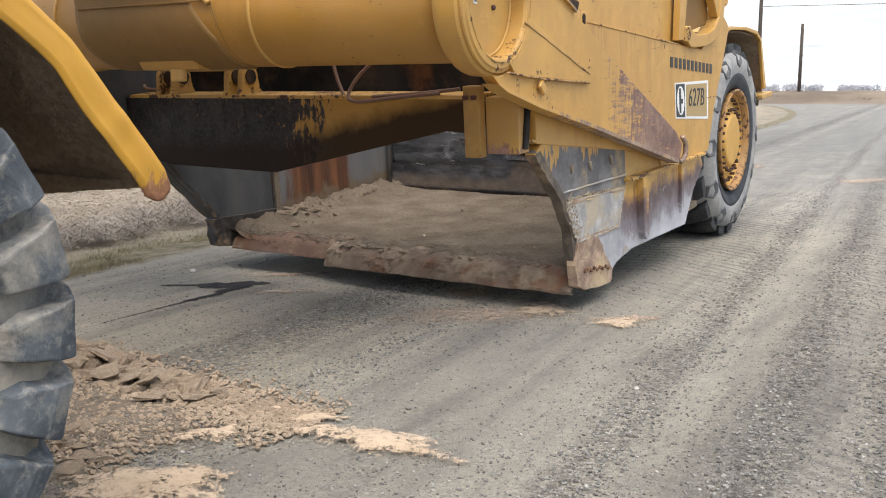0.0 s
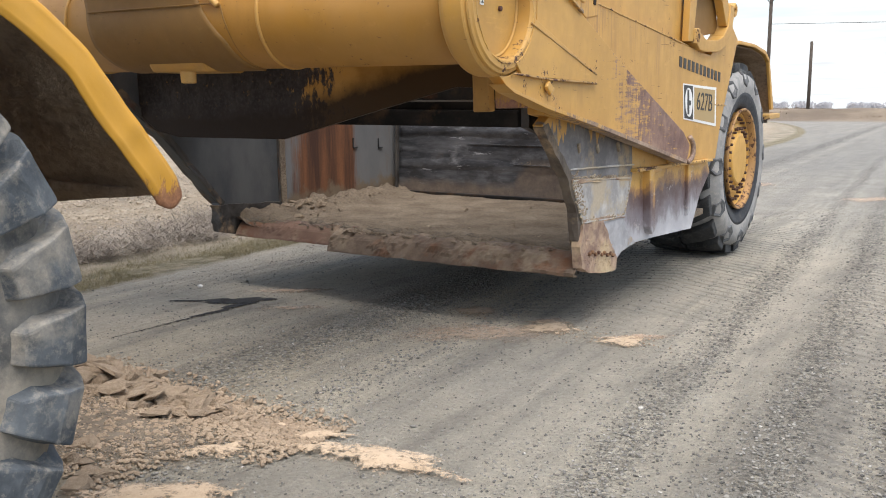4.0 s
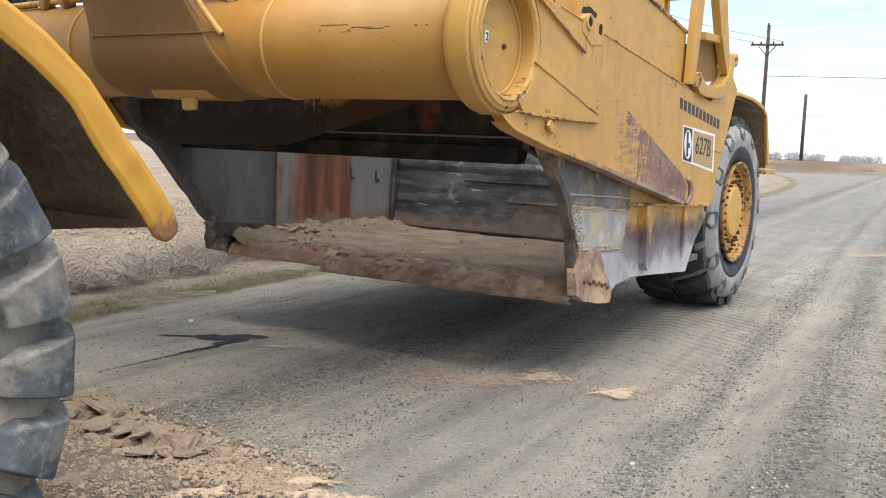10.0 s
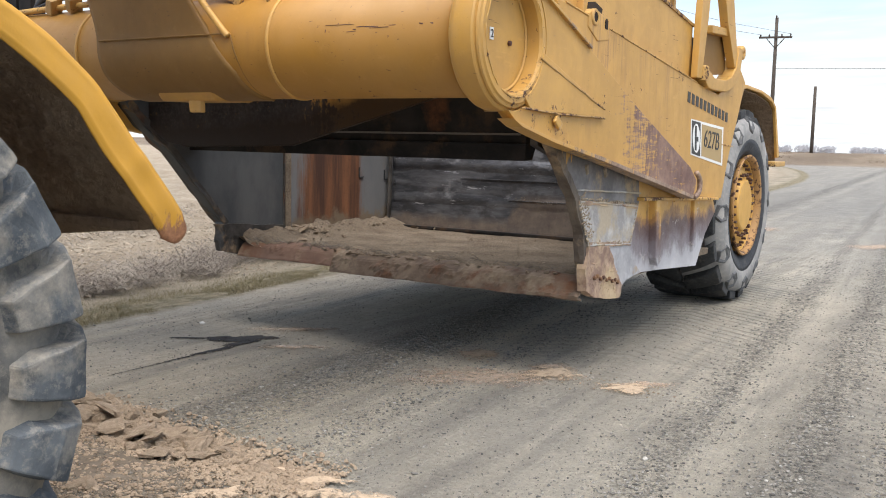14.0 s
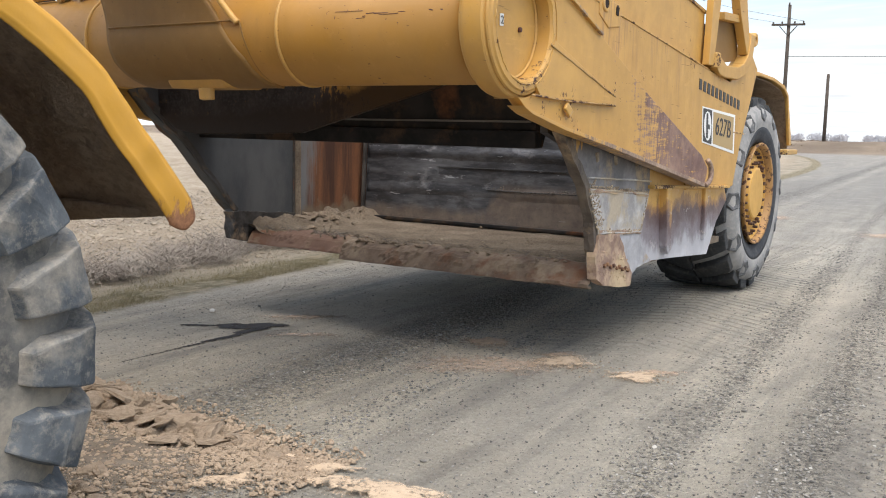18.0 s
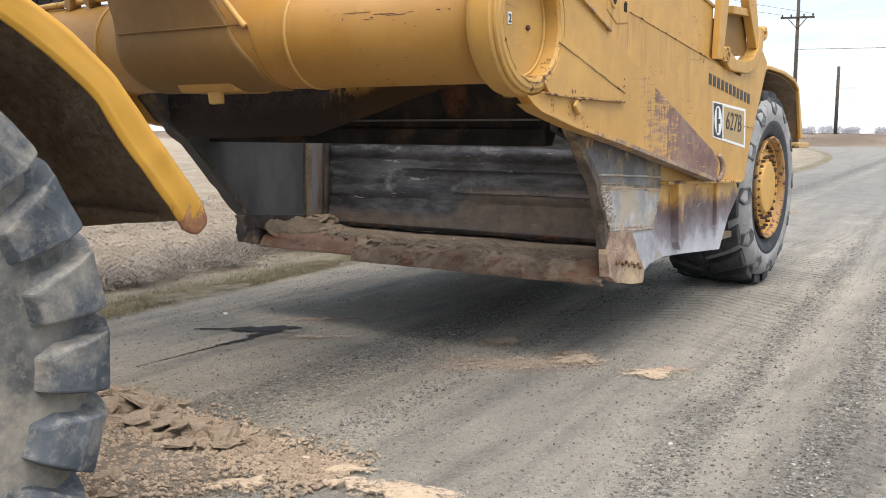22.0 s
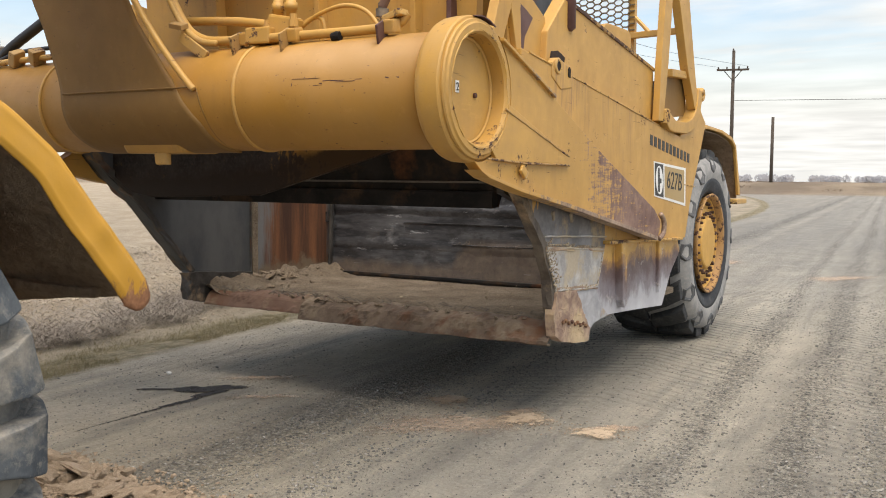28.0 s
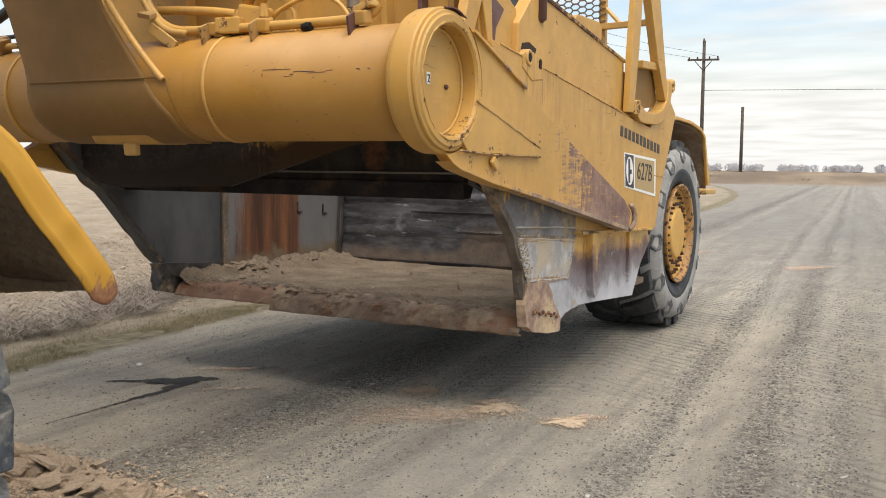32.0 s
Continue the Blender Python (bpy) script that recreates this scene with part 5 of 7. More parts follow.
def rough_plate(poly, x0, x1, amount, scale, seed=0.0):
    """A plate whose faces are crusted and dented."""
    b = plate(poly, x0, x1, 0.0)
    bmesh.ops.triangulate(b, faces=b.faces[:])
    for _ in range(3):
        long = [e for e in b.edges if e.calc_length() > 0.045]
        bmesh.ops.subdivide_edges(b, edges=long, cuts=1)
        bmesh.ops.triangulate(b, faces=b.faces[:])
    return lumps(lumps(b, amount, scale, seed), amount * 0.6, scale * 2.7, seed)


def muddy_edge(x0, x1, line, much=1.0):
    """A blade swept along x, its face crusted with mud."""
    def at(u, v):
        k = min(int(v * (len(line) - 1)), len(line) - 2)
        f = v * (len(line) - 1) - k
        p, q = line[k], line[k + 1]
        x, y, z = x0 + (x1 - x0) * u, p[0] + (q[0] - p[0]) * f, p[1] + (q[1] - p[1]) * f
        crust = max(0, noise.noise((x * 4, z * 9, 3)) + 0.5 * noise.noise((x * 15, z * 22, 1)) + 0.35 * noise.noise((x * 37, z * 40, 5)) - 0.05)
        w = 0.035 * much * crust * min(1, v * 4)
        return (x, y - w * 0.8, z + w * 0.7 + 0.006 * noise.noise((x * 5, 0, 0)))
    return sheet(170, 16, at, thick=0.012)


def build_bowl():
    # outer side panels
    side = [(4.80, 1.52), (6.1, 1.295), (6.80, 1.17), (6.86, 1.03), (8.02, 1.01), (8.16, 1.34), (8.38, 1.68), (8.57, 2.0), (8.37, 2.12), (8.22, 2.10), (7.80, 1.86), (7.24, 1.925), (5.51, 2.15), (4.80, 2.25)]
    part("side_panel", plate(side, -2.47, NEAR + 0.008, 0.008), M_SIDE, BOWL, "yellow side panel with faded paint and rust specks")
    part("side_panel", plate(side, -5.52, -5.43, 0.008), M_YEL, BOWL)
    upper = [(4.80, 2.26), (5.51, 2.16), (7.24, 1.935), (7.22, 2.35), (6.34, 2.49), (5.66, 2.60), (5.50, 2.626), (5.25, 2.40), (5.08, 2.53), (5.03, 2.705), (4.80, 2.74)]
    near = [(5.23, 2.20)] + upper[1:8]
    part("upper_panel", plate(near, -2.50, -2.41, 0.008), M_YEL, BOWL, "upper side panel")
    part("upper_panel", plate(upper, -5.48, -5.41, 0.008), M_YEL, BOWL)
    part("panel_bead", lumps(pipe([(-2.362, 4.9 + 0.117 * k, 2.235 - 0.0154 * k) for k in range(21)], 0.006, 6, rounds=0), 0.004, 12), M_YEL_WORN, BOWL)
    part("inner_brace", box((-2.85, 5.2, 2.45), (0.03, 0.9, 0.5), (0, 0, 6), 0.006), M_BARE, BOWL)
    part("shoulder_box", plate([(6.88, 2.36), (6.88, 2.53), (7.16, 2.56), (7.24, 2.50), (7.30, 2.34)], -2.80, -2.57, 0.01), M_YEL_SHADED, BOWL)
    part("panel_bead", plate([(5.56, 2.630), (5.66, 2.615), (6.34, 2.505), (7.23, 2.365), (7.23, 2.34), (5.66, 2.59), (5.56, 2.605)], -2.52, -2.40, 0.004), M_BEAD, BOWL)
    for y, z in ((8.2, 1.46), (7.5, 1.06)):
        part("panel_seam", box((NEAR + 0.009, y - 0.25, z), (0.006, 0.62, 0.008), (-3, 0, 0), 0.001), M_YEL_WORN, BOWL)
    # lug on the panel shoulder; solid black pieces stand for the shade in its slot and holes
    part("lug_slot_shade", lumps(plate([(5.27, 2.215), (5.30, 2.285), (5.40, 2.30), (5.51, 2.268), (5.48, 2.225)], -2.46, -2.404, 0.004), 0.006, 12), M_BLACK, BOWL)
    part("lug_plate", plate([(5.20, 2.13), (5.20, 2.21), (5.27, 2.24), (5.35, 2.235), (5.42, 2.215), (5.50, 2.215), (5.52, 2.18), (5.51, 2.08), (5.34, 2.06)], -2.40, -2.356, 0.008), M_SIDE, BOWL)
    part("lug_boss", lathe([(-0.05, 0.05), (0.0, 0.05), (0.006, 0.044), (0.006, 0.030), (-0.03, 0.028), (-0.03, 0.0)], (-2.352, 5.285, 2.195), "x", 20), M_YEL_WORN, BOWL)
    part("lug_hole_shade", lathe([(-0.02, 0.029), (0.0, 0.029)], (-2.349, 5.285, 2.195), "x", 16), M_BLACK, BOWL)
    part("lug_hole_shade", plate([(5.435, 2.145), (5.47, 2.14), (5.475, 2.19), (5.455, 2.205), (5.435, 2.19)], -2.38, -2.350, 0.003), M_BLACK, BOWL)
    # fins before the shoulder
    for lean, m in (([(4.60, 2.30), (4.70, 2.55), (4.74, 2.66), (4.86, 2.67), (4.827, 2.478), (4.727, 2.28), (4.70, 2.22)], M_YEL), ([(4.827, 2.478), (4.86, 2.67), (4.96, 2.66), (4.945, 2.49), (4.966, 2.20), (4.917, 2.20)], M_YEL)):
        part("fin", plate(lean, -2.50, -2.44, 0.006), m, BOWL, "slanted yellow fin")
    part("fin_recess", plate([(4.70, 2.21), (4.72, 2.60), (4.95, 2.60), (4.96, 2.21)], -2.60, -2.56, 0.004), M_YEL_SHADED, BOWL)
    part("fin_plate", plate([(4.95, 2.66), (5.06, 2.60), (5.306, 2.488), (5.309, 2.41), (5.27, 2.20), (4.97, 2.19)], -2.52, -2.452, 0.006), M_YEL, BOWL, "fin plate rubbed to purple primer")
    part("bare_patch", lumps(plate([(4.955, 2.52), (5.03, 2.50), (5.129, 2.463), (5.07, 2.40), (5.024, 2.345), (5.0, 2.225), (4.972, 2.23), (4.955, 2.35)], -2.456, -2.449, 0.001), 0.003, 14), M_BARE, BOWL, "paint rubbed to purple primer")
    part("screen_foot", plate([(6.25, 2.45), (6.30, 2.585), (6.38, 2.60), (6.78, 2.60), (6.83, 2.57), (6.83, 2.40)], -2.50, -2.455, 0.01), M_YEL, BOWL, "yellow block under the screen")
    part("inner_plate", plate([(5.2, 2.3), (6.3, 2.3), (6.3, 2.95), (4.9, 2.95), (4.9, 2.6)], -2.78, -2.74, 0.006), M_STEEL, BOWL, "blue-grey inner plate")
    part("stay_pipe", lathe([(-0.12, 0.02), (-0.10, 0.045), (0.8, 0.045)], (-2.42, 5.585, 2.56), "z", 14), M_BARE, BOWL, "dark maroon stay pipe", smooth=True)
    part("front_wall", box((-3.9, 4.86, 2.55), (2.85, 0.05, 0.70), (4, 0, 0)), M_YEL, BOWL, "yellow cross wall behind the tube")
    for x in (-3.05, -3.75, -4.6):
        part("wall_rib", box((x, 4.80, 2.55), (0.04, 0.10, 0.70), (4, 0, 0)), M_YEL, BOWL)
    # guard post: a bent plate frame on the shoulder
    part("guard_post", plate([(7.16, 1.96), (7.28, 1.96), (7.38, 2.42), (7.43, 2.77), (7.47, 3.25), (7.30, 3.25), (7.27, 2.90), (7.20, 2.42)], -2.392, -2.34, 0.006), M_YEL, BOWL, "yellow guard post")
    part("guard_post", plate([(8.14, 2.10), (8.24, 2.12), (8.10, 2.45), (7.90, 2.98), (7.82, 3.25), (7.58, 3.25), (7.62, 2.95), (7.90, 2.42)], -2.41, -2.34, 0.006), M_YEL, BOWL)
    part("guard_base", plate([(7.30, 1.97), (7.42, 1.90), (7.55, 1.885), (7.90, 1.885), (8.10, 1.93), (8.27, 2.05), (8.34, 2.26), (8.22, 2.28), (8.16, 2.10), (8.05, 2.02), (7.88, 1.98), (7.58, 1.98), (7.40, 2.04)], -2.44, -2.33, 0.008), M_YEL, BOWL)
    part("guard_bar", box((-2.40, 7.83, 2.37), (0.08, 0.56, 0.06), (2, 0, 0)), M_YEL, BOWL)
    part("guard_back", plate([(7.36, 1.98), (8.16, 2.05), (8.10, 2.36), (7.46, 2.36)], -2.445, -2.425, 0.004), M_YEL_SHADED, BOWL)
    part("guard_boss", lathe([(-0.06, 0.06), (0.02, 0.06), (0.03, 0.05), (0.03, 0.025), (0, 0.02), (0, 0)], (-2.36, 8.36, 2.24), "x", 20), M_YEL, BOWL)
    part("guard_pin", lathe([(-0.05, 0.045), (0.05, 0.045), (0.06, 0.03)], (-2.35, 7.33, 2.0), "z", 14), M_YEL_WORN, BOWL)
    part("guard_rail", box((-2.66, 8.0, 2.745), (0.55, 0.06, 0.05), (0, 0, -12)), M_YEL, BOWL)
    part("guard_rail", box((-2.90, 8.10, 2.95), (0.06, 0.06, 0.75), bevel=0.006), M_YEL, BOWL)
    for p, q in (((-2.86, 8.07, 2.90), (-2.72, 8.02, 2.76)),):
        part("guard_brace", pipe([p, q], 0.02, 6), M_YEL, BOWL)
    part("guard_rail", box((-2.90, 7.45, 2.705), (0.04, 1.35, 0.03), (-9, 0, 0), 0.004), M_YEL, BOWL)
    # expanded-metal screen
    mesh = bmesh.new()
    for j in range(26):
        line, z = [], 2.76 + 0.027 * j
        for i in range(9):
            up = 0.0125 if (i + j) % 2 else -0.0165
            x = -2.885 - 0.0655 * i
            line += [(x + 0.019, 8.06, z + up), (x - 0.019, 8.06, z + up)]
        pipe(line, 0.007, 4, mesh, rounds=0)
    tagged(part("screen_mesh", mesh, M_SCREEN, BOWL, "expanded metal screen"), kind="stuff")
    # front: arched cross plate, end posts, side boxes
    arch = [(-5.75, 1.79), (-5.75, 1.60), (-5.42, 1.49), (-5.25, 1.375), (-5.05, 1.335), (-4.10, 1.32), (-3.30, 1.50), (-2.80, 1.61), (-2.68, 1.60), (-2.68, 1.79)]
    b = bmesh.new()
    va = [b.verts.new((x, 4.62, z)) for x, z in arch]
    vb = [b.verts.new((x, 4.58, z)) for x, z in arch]
    b.faces.new(va), b.faces.new(vb)
    for i in range(len(arch)):
        j = (i + 1) % len(arch)
        b.faces.new((va[i], va[j], vb[j], vb[i]))
    bmesh.ops.recalc_face_normals(b, faces=b.faces)
    FRONT.append(pivoted("front_plate", soften(b, 0.005), M_FRONT, SCRAPER, (-3.9, 4.6, 1.6), "arched front plate, yellow worn to dark steel"))
    part("front_ledge", box((-4.0, 4.70, 1.795), (2.75, 0.24, 0.025)), M_YEL_WORN, FRONT[0])
    part("end_post", box((-2.625, 4.585, 1.665), (0.10, 0.07, 0.39), bevel=0.008), M_FRONT3, FRONT[0], "bolted end post")
    for x in (-2.65, -2.60):
        part("bolt", lathe([(-0.02, 0.014), (0.02, 0.014)], (x, 4.545, 1.80), "y", 8), M_BARE, FRONT[0])
    part("side_box", box((-2.475, 4.68, 1.64), (0.20, 0.12, 0.31), bevel=0.008), M_FRONT2, FRONT[0], "side box rubbed to pink primer")
    part("box_strip", lumps(box((-2.368, 4.70, 1.64), (0.02, 0.05, 0.27), (-10, 0, 0), 0.004), 0.004, 12), M_BLACK, FRONT[0])
    part("box_ledge", box((-2.40, 4.90, 1.52), (0.07, 0.36, 0.015), (-9, 0, 0), 0.003), M_YEL_WORN, FRONT[0])
    for x, w in ((-4.47, 0.04), (-4.35, 0.04), (-5.10, 0.04), (-4.96, 0.04)):
        part("hinge_lug", plate([(4.57, 1.80), (4.79, 1.80), (4.765, 1.84)] + [(4.68 + 0.075 * math.cos(radians(q)), 1.915 + 0.075 * math.sin(radians(q))) for q in range(-10, 200, 21)] + [(4.595, 1.84)], x - w / 2, x + w / 2, 0.006), M_YEL_WORN, FRONT[0])
        part("hinge_eye", lathe([(-0.012, 0.045), (0.012, 0.045), (0.012, 0.0)], (x + w / 2, 4.68, 1.915), "x", 16), M_BLACK, FRONT[0])
    for pts in ([(-3.62, 4.64, 2.02), (-3.58, 4.62, 1.90), (-3.52, 4.60, 1.80)], [(-3.36, 4.66, 1.98), (-3.44, 4.62, 1.90), (-3.49, 4.58, 1.80), (-3.42, 4.56, 1.765), (-3.2, 4.56, 1.79), (-2.84, 4.58, 1.82)], [(-3.30, 4.58, 1.80), (-3.0, 4.58, 1.815), (-2.72, 4.60, 1.84)]):
        part("hose", pipe(pts, 0.011, 8), M_HOSE, FRONT[0], "loose old hose", smooth=True)
    for pts in ([(-5.35, 4.7, 1.86), (-5.3, 4.66, 1.84), (-5.15, 4.66, 1.83), (-4.95, 4.7, 1.92)],):
        part("hose", pipe(pts, 0.012, 8), M_HOSE, FRONT[0], smooth=True)
    # cheek plates
    cheek = [(4.79, 1.46), (4.90, 1.52), (6.14, 1.30), (6.16, 1.06), (6.03, 0.86), (6.0, 0.70), (6.22, 0.57), (5.95, 0.56), (5.34, 0.58), (5.29, 0.74), (5.30, 0.84), (5.20, 1.10), (5.15, 1.175)]
    part("cheek_plate", plate(cheek, -2.435, NEAR, 0.006), M_CHEEK, BOWL, "scoured cheek plate with drips of yellow paint")
    part("cheek_armour", rough_plate([(5.17, 1.11), (6.08, 1.035), (5.99, 0.80), (5.32, 0.845)], NEAR - 0.02, NEAR + 0.012, 0.006, 10), M_ARMOUR, BOWL, "muddy wear plate")
    for line in (((5.14, 1.185), (6.14, 1.125)), ((5.17, 1.115), (6.10, 1.04)), ((5.31, 0.842), (6.0, 0.795)), ((6.10, 1.04), (6.02, 0.86), (5.99, 0.795))):
        part("weld_seam", lumps(pipe([(NEAR + 0.012, *Vector(line[k]).lerp(line[k + 1], f / 12)) for k in range(len(line) - 1) for f in range(13)], 0.006, 6, rounds=0), 0.006, 30), M_ARMOUR, BOWL)
    rnd = random.Random(31)
    for a, c, rows, count in (((5.145, 1.12), (5.31, 0.84), 8, 17), ((5.25, 1.118), (6.09, 1.045), 2, 40), ((5.40, 0.838), (5.99, 0.80), 2, 30), ((6.09, 1.03), (6.0, 0.81), 2, 13)):
        beads = bmesh.new()
        d = (Vector(c) - Vector(a)).normalized()
        across = Vector((-d.y, d.x)) if d.y < -0.5 and d.x > 0 else Vector((0, 1))
        for k in range(count):
            for r in range(rows):
                p = Vector(a).lerp(Vector(c), (k + 0.35 * (r % 3)) / count) + across * (0.013 * (r + rnd.uniform(-0.3, 0.3))) * (1 if across.y < 0.9 else 0.8)
                if rnd.random() < 0.12:
                    continue
                p += Vector((rnd.gauss(0, 0.005), rnd.gauss(0, 0.005)))
                q = rnd.uniform(0.0045, 0.009)
                m = pose(NEAR + 0.013, p.x, p.y, 35) @ Matrix.Diagonal((q * 0.8, q * 1.25, q * 0.75, 1))
                bmesh.ops.create_icosphere(beads, subdivisions=1, radius=1, matrix=m)
        tagged(part("hard_facing", beads, M_BEADS, BOWL, "rows of beaded hard-facing weld", smooth=True), kind="stuff")
    for strip in ([(5.16, 1.125), (6.10, 1.05), (6.09, 1.025), (5.17, 1.095)], [(5.32, 0.855), (6.0, 0.812), (5.99, 0.785), (5.32, 0.825)]):
        part("weld_crust", rough_plate(strip, NEAR - 0.01, NEAR + 0.014, 0.012, 38), M_BIT, BOWL, "knobbly weld crust")
    part("lower_web", plate([(5.9, 1.33), (6.90, 1.15), (6.92, 1.00), (5.9, 1.08)], -2.50, NEAR - 0.003, 0.004), M_LOWSIDE, BOWL)
    part("corner_bit", rough_plate([(5.31, 0.83), (5.62, 0.81), (5.70, 0.72), (5.80, 0.60), (5.855, 0.54), (5.84, 0.455), (5.70, 0.462), (5.55, 0.485), (5.40, 0.515), (5.30, 0.56), (5.27, 0.70)], NEAR - 0.045, NEAR + 0.018, 0.007, 16), M_BIT, BOWL, "mud-crusted corner bit")
    beads = bmesh.new()
    for _ in range(170):
        y = rnd.uniform(5.33, 5.78)
        q = rnd.uniform(0.003, 0.007)
        m = pose(NEAR + 0.017, y, rnd.uniform(0.57, 0.74) - 0.17 * (y - 5.33), 35) @ Matrix.Diagonal((q * 0.9, q * 1.3, q * 0.7, 1))
        bmesh.ops.create_icosphere(beads, subdivisions=1, radius=1, matrix=m)
    tagged(part("hard_facing", beads, M_BIT, BOWL, "scattered weld beads on the bit", smooth=True), kind="stuff")
    part("cheek_foot", rough_plate([(5.60, 0.825), (6.0, 0.80), (6.03, 0.70), (6.22, 0.575), (5.97, 0.555), (5.83, 0.50), (5.70, 0.65)], NEAR - 0.02, NEAR + 0.006, 0.004, 12), M_FOOT, BOWL, "pale scoured foot of the cheek")
    for k in range(9):
        part("bolt", lathe([(-0.01, 0.013), (0.006, 0.013), (0.010, 0.008)], (NEAR + 0.024, 5.40 + 0.047 * k, 0.635 - 0.009 * k + (0.012 if k % 2 else 0)), "x", 8), M_RIMRUST, BOWL)
    for y, z in ((5.27, 1.30), (5.55, 1.275), (5.88, 1.265)):
        part("pick_lug", lumps(box((NEAR + 0.003, y, z), (0.022, 0.026, 0.06), (20, 0, 0), 0.008), 0.006, 12), M_BEADS, BOWL)
    part("front_edge", rough_plate([(4.79, 1.45), (5.11, 1.14), (5.25, 0.91), (5.275, 0.74), (5.30, 0.70), (5.34, 0.70), (5.33, 0.84), (5.18, 1.14), (4.86, 1.47)], -2.43, NEAR + 0.004, 0.006, 22), M_LEAD, BOWL, "thick leading edge polished by soil")
    low = [(6.05, 1.10), (7.84, 1.02), (7.92, 0.90), (7.68, 0.74), (7.47, 0.49), (6.61, 0.55), (6.22, 0.572), (6.0, 0.70), (6.0, 0.86)]
    part("lower_side", plate(low, -2.50, NEAR - 0.006, 0.006), M_LOWSIDE, BOWL, "lower side, yellow paint worn to steel")
    part("side_rib", plate([(6.36, 1.09), (6.46, 1.085), (6.50, 0.63), (6.44, 0.60), (6.40, 0.66)], NEAR - 0.02, NEAR + 0.05, 0.01), M_LOWSIDE, BOWL)
    part("side_rib", plate([(7.28, 1.05), (7.34, 1.045), (7.36, 0.66), (7.30, 0.62)], NEAR - 0.02, NEAR + 0.022, 0.008), M_LOWSIDE, BOWL)
    part("side_ledge", plate([(6.12, 1.10), (7.82, 1.025), (7.82, 1.005), (6.12, 1.075)], NEAR - 0.04, NEAR + 0.05, 0.006), M_YEL_WORN, BOWL)
    part("inner_wall", plate([(4.9, 1.44), (6.1, 1.1), (6.2, 0.58), (8.0, 0.56), (8.0, 2.3), (4.9, 2.3)], -2.56, -2.51, 0.003), M_STEEL, BOWL)
    # far wall
    part("far_cheek", plate([(4.36, 1.70), (4.55, 1.50), (4.78, 1.32), (5.28, 0.79), (5.27, 0.74), (5.98, 0.70), (5.98, 2.2), (4.36, 2.2)], -5.50, FAR, 0.006), M_GREY, BOWL, "smooth grey far cheek plate")
    part("far_bit", rough_plate([(5.26, 0.78), (5.27, 0.56), (5.70, 0.48), (5.98, 0.52), (5.98, 0.72)], -5.50, FAR + 0.03, 0.015, 9), M_EDGE, BOWL)
    part("far_edge", rough_plate([(4.40, 1.66), (4.57, 1.49), (4.80, 1.31), (5.30, 0.77), (5.33, 0.79), (4.83, 1.345), (4.61, 1.53), (4.44, 1.69)], -5.54, FAR + 0.012, 0.014, 14), M_EDGE, BOWL)
    part("far_seam", pipe([(FAR + 0.004, 5.97, 0.66), (FAR + 0.004, 5.99, 2.1)], 0.009, 6), M_EDGE, BOWL)
    part("rusty_wall", plate([(5.985, 0.56), (8.3, 0.56), (8.3, 2.2), (5.985, 2.2)], -5.50, FAR - 0.004, 0.003), M_RUSTWALL, BOWL, "far inner wall streaked with orange rust")
    part("wall_strip", lumps(box((FAR + 0.002, 6.03, 1.3), (0.012, 0.07, 1.5), bevel=0.003), 0.004, 8), M_MUD, BOWL)
    for y, z in ((7.03, 1.14), (7.42, 1.11)):
        b = box((FAR + 0.004, y - 0.03, z), (0.012, 0.010, 0.09), bevel=0.002)
        box((FAR + 0.004, y, z - 0.045), (0.012, 0.065, 0.010), bevel=0.002, bm=b)
        part("wall_bracket", b, M_STEEL, BOWL)

    def dirt(u, v):
        x, y = -5.40 + 2.95 * u, 5.42 + 2.35 * v
        lip = math.exp(-((v - 0.06) / 0.07) ** 2)
        z = 0.612 + 0.008 * noise.noise((x * 2, y * 2, 0)) + (0.005 + 0.02 * lip) * noise.noise((x * 9, y * 9, 4)) + 0.007 * abs(noise.noise((x * 21, y * 21, 4))) + 0.004 * noise.noise((x * 43, y * 43, 4))
        z += 0.036 * lip * (0.6 + noise.noise((x * 5, y * 9, 2)) + 0.8 * noise.noise((x * 16, y * 16, 6))) + (0.085 + 0.05 * noise.noise((x * 5, y * 4, 1)) + 0.05 * noise.noise((x * 14, y * 14, 3))) * math.exp(-(u / 0.065) ** 2) + 0.02 * math.exp(-((1 - u) / 0.05) ** 2)
        return (x, y, z + (0.0 if v > 0.02 else -0.05))

    part("mud_layer", sheet(190, 160, dirt), M_MUD, BOWL, "crumbled dry mud", smooth=True)
    rnd = random.Random(5)
    fine = bmesh.new()
    for _ in range(70):
        x, v = rnd.uniform(-5.36, -2.58), rnd.random()
        y = 5.40 + 0.22 * abs(rnd.gauss(0, 0.5)) if v < 0.55 else rnd.uniform(5.5, 7.5)
        if v > 0.85:
            x = -5.38 + 0.2 * abs(rnd.gauss(0, 0.5))
        s = rnd.uniform(0.004, 0.013)
        m = pose(x, y, 0.628 + s * 0.2, rnd.uniform(0, 360), rnd.uniform(0, 360), 0) @ Matrix.Diagonal((s * 1.5, s, s * 0.4, 1))
        bmesh.ops.create_icosphere(fine, subdivisions=1, radius=1, matrix=m)
    tagged(part("crumbled_mud", fine, M_MUD, BOWL), kind="stuff")
    straw = bmesh.new()
    for _ in range(150):
        x, y = rnd.uniform(-4.6, -2.6) if rnd.random() < 0.35 else rnd.uniform(-5.3, -4.4), 5.40 + 0.18 * rnd.random()
        a, l = rnd.uniform(0, 6.28), rnd.uniform(0.03, 0.10)
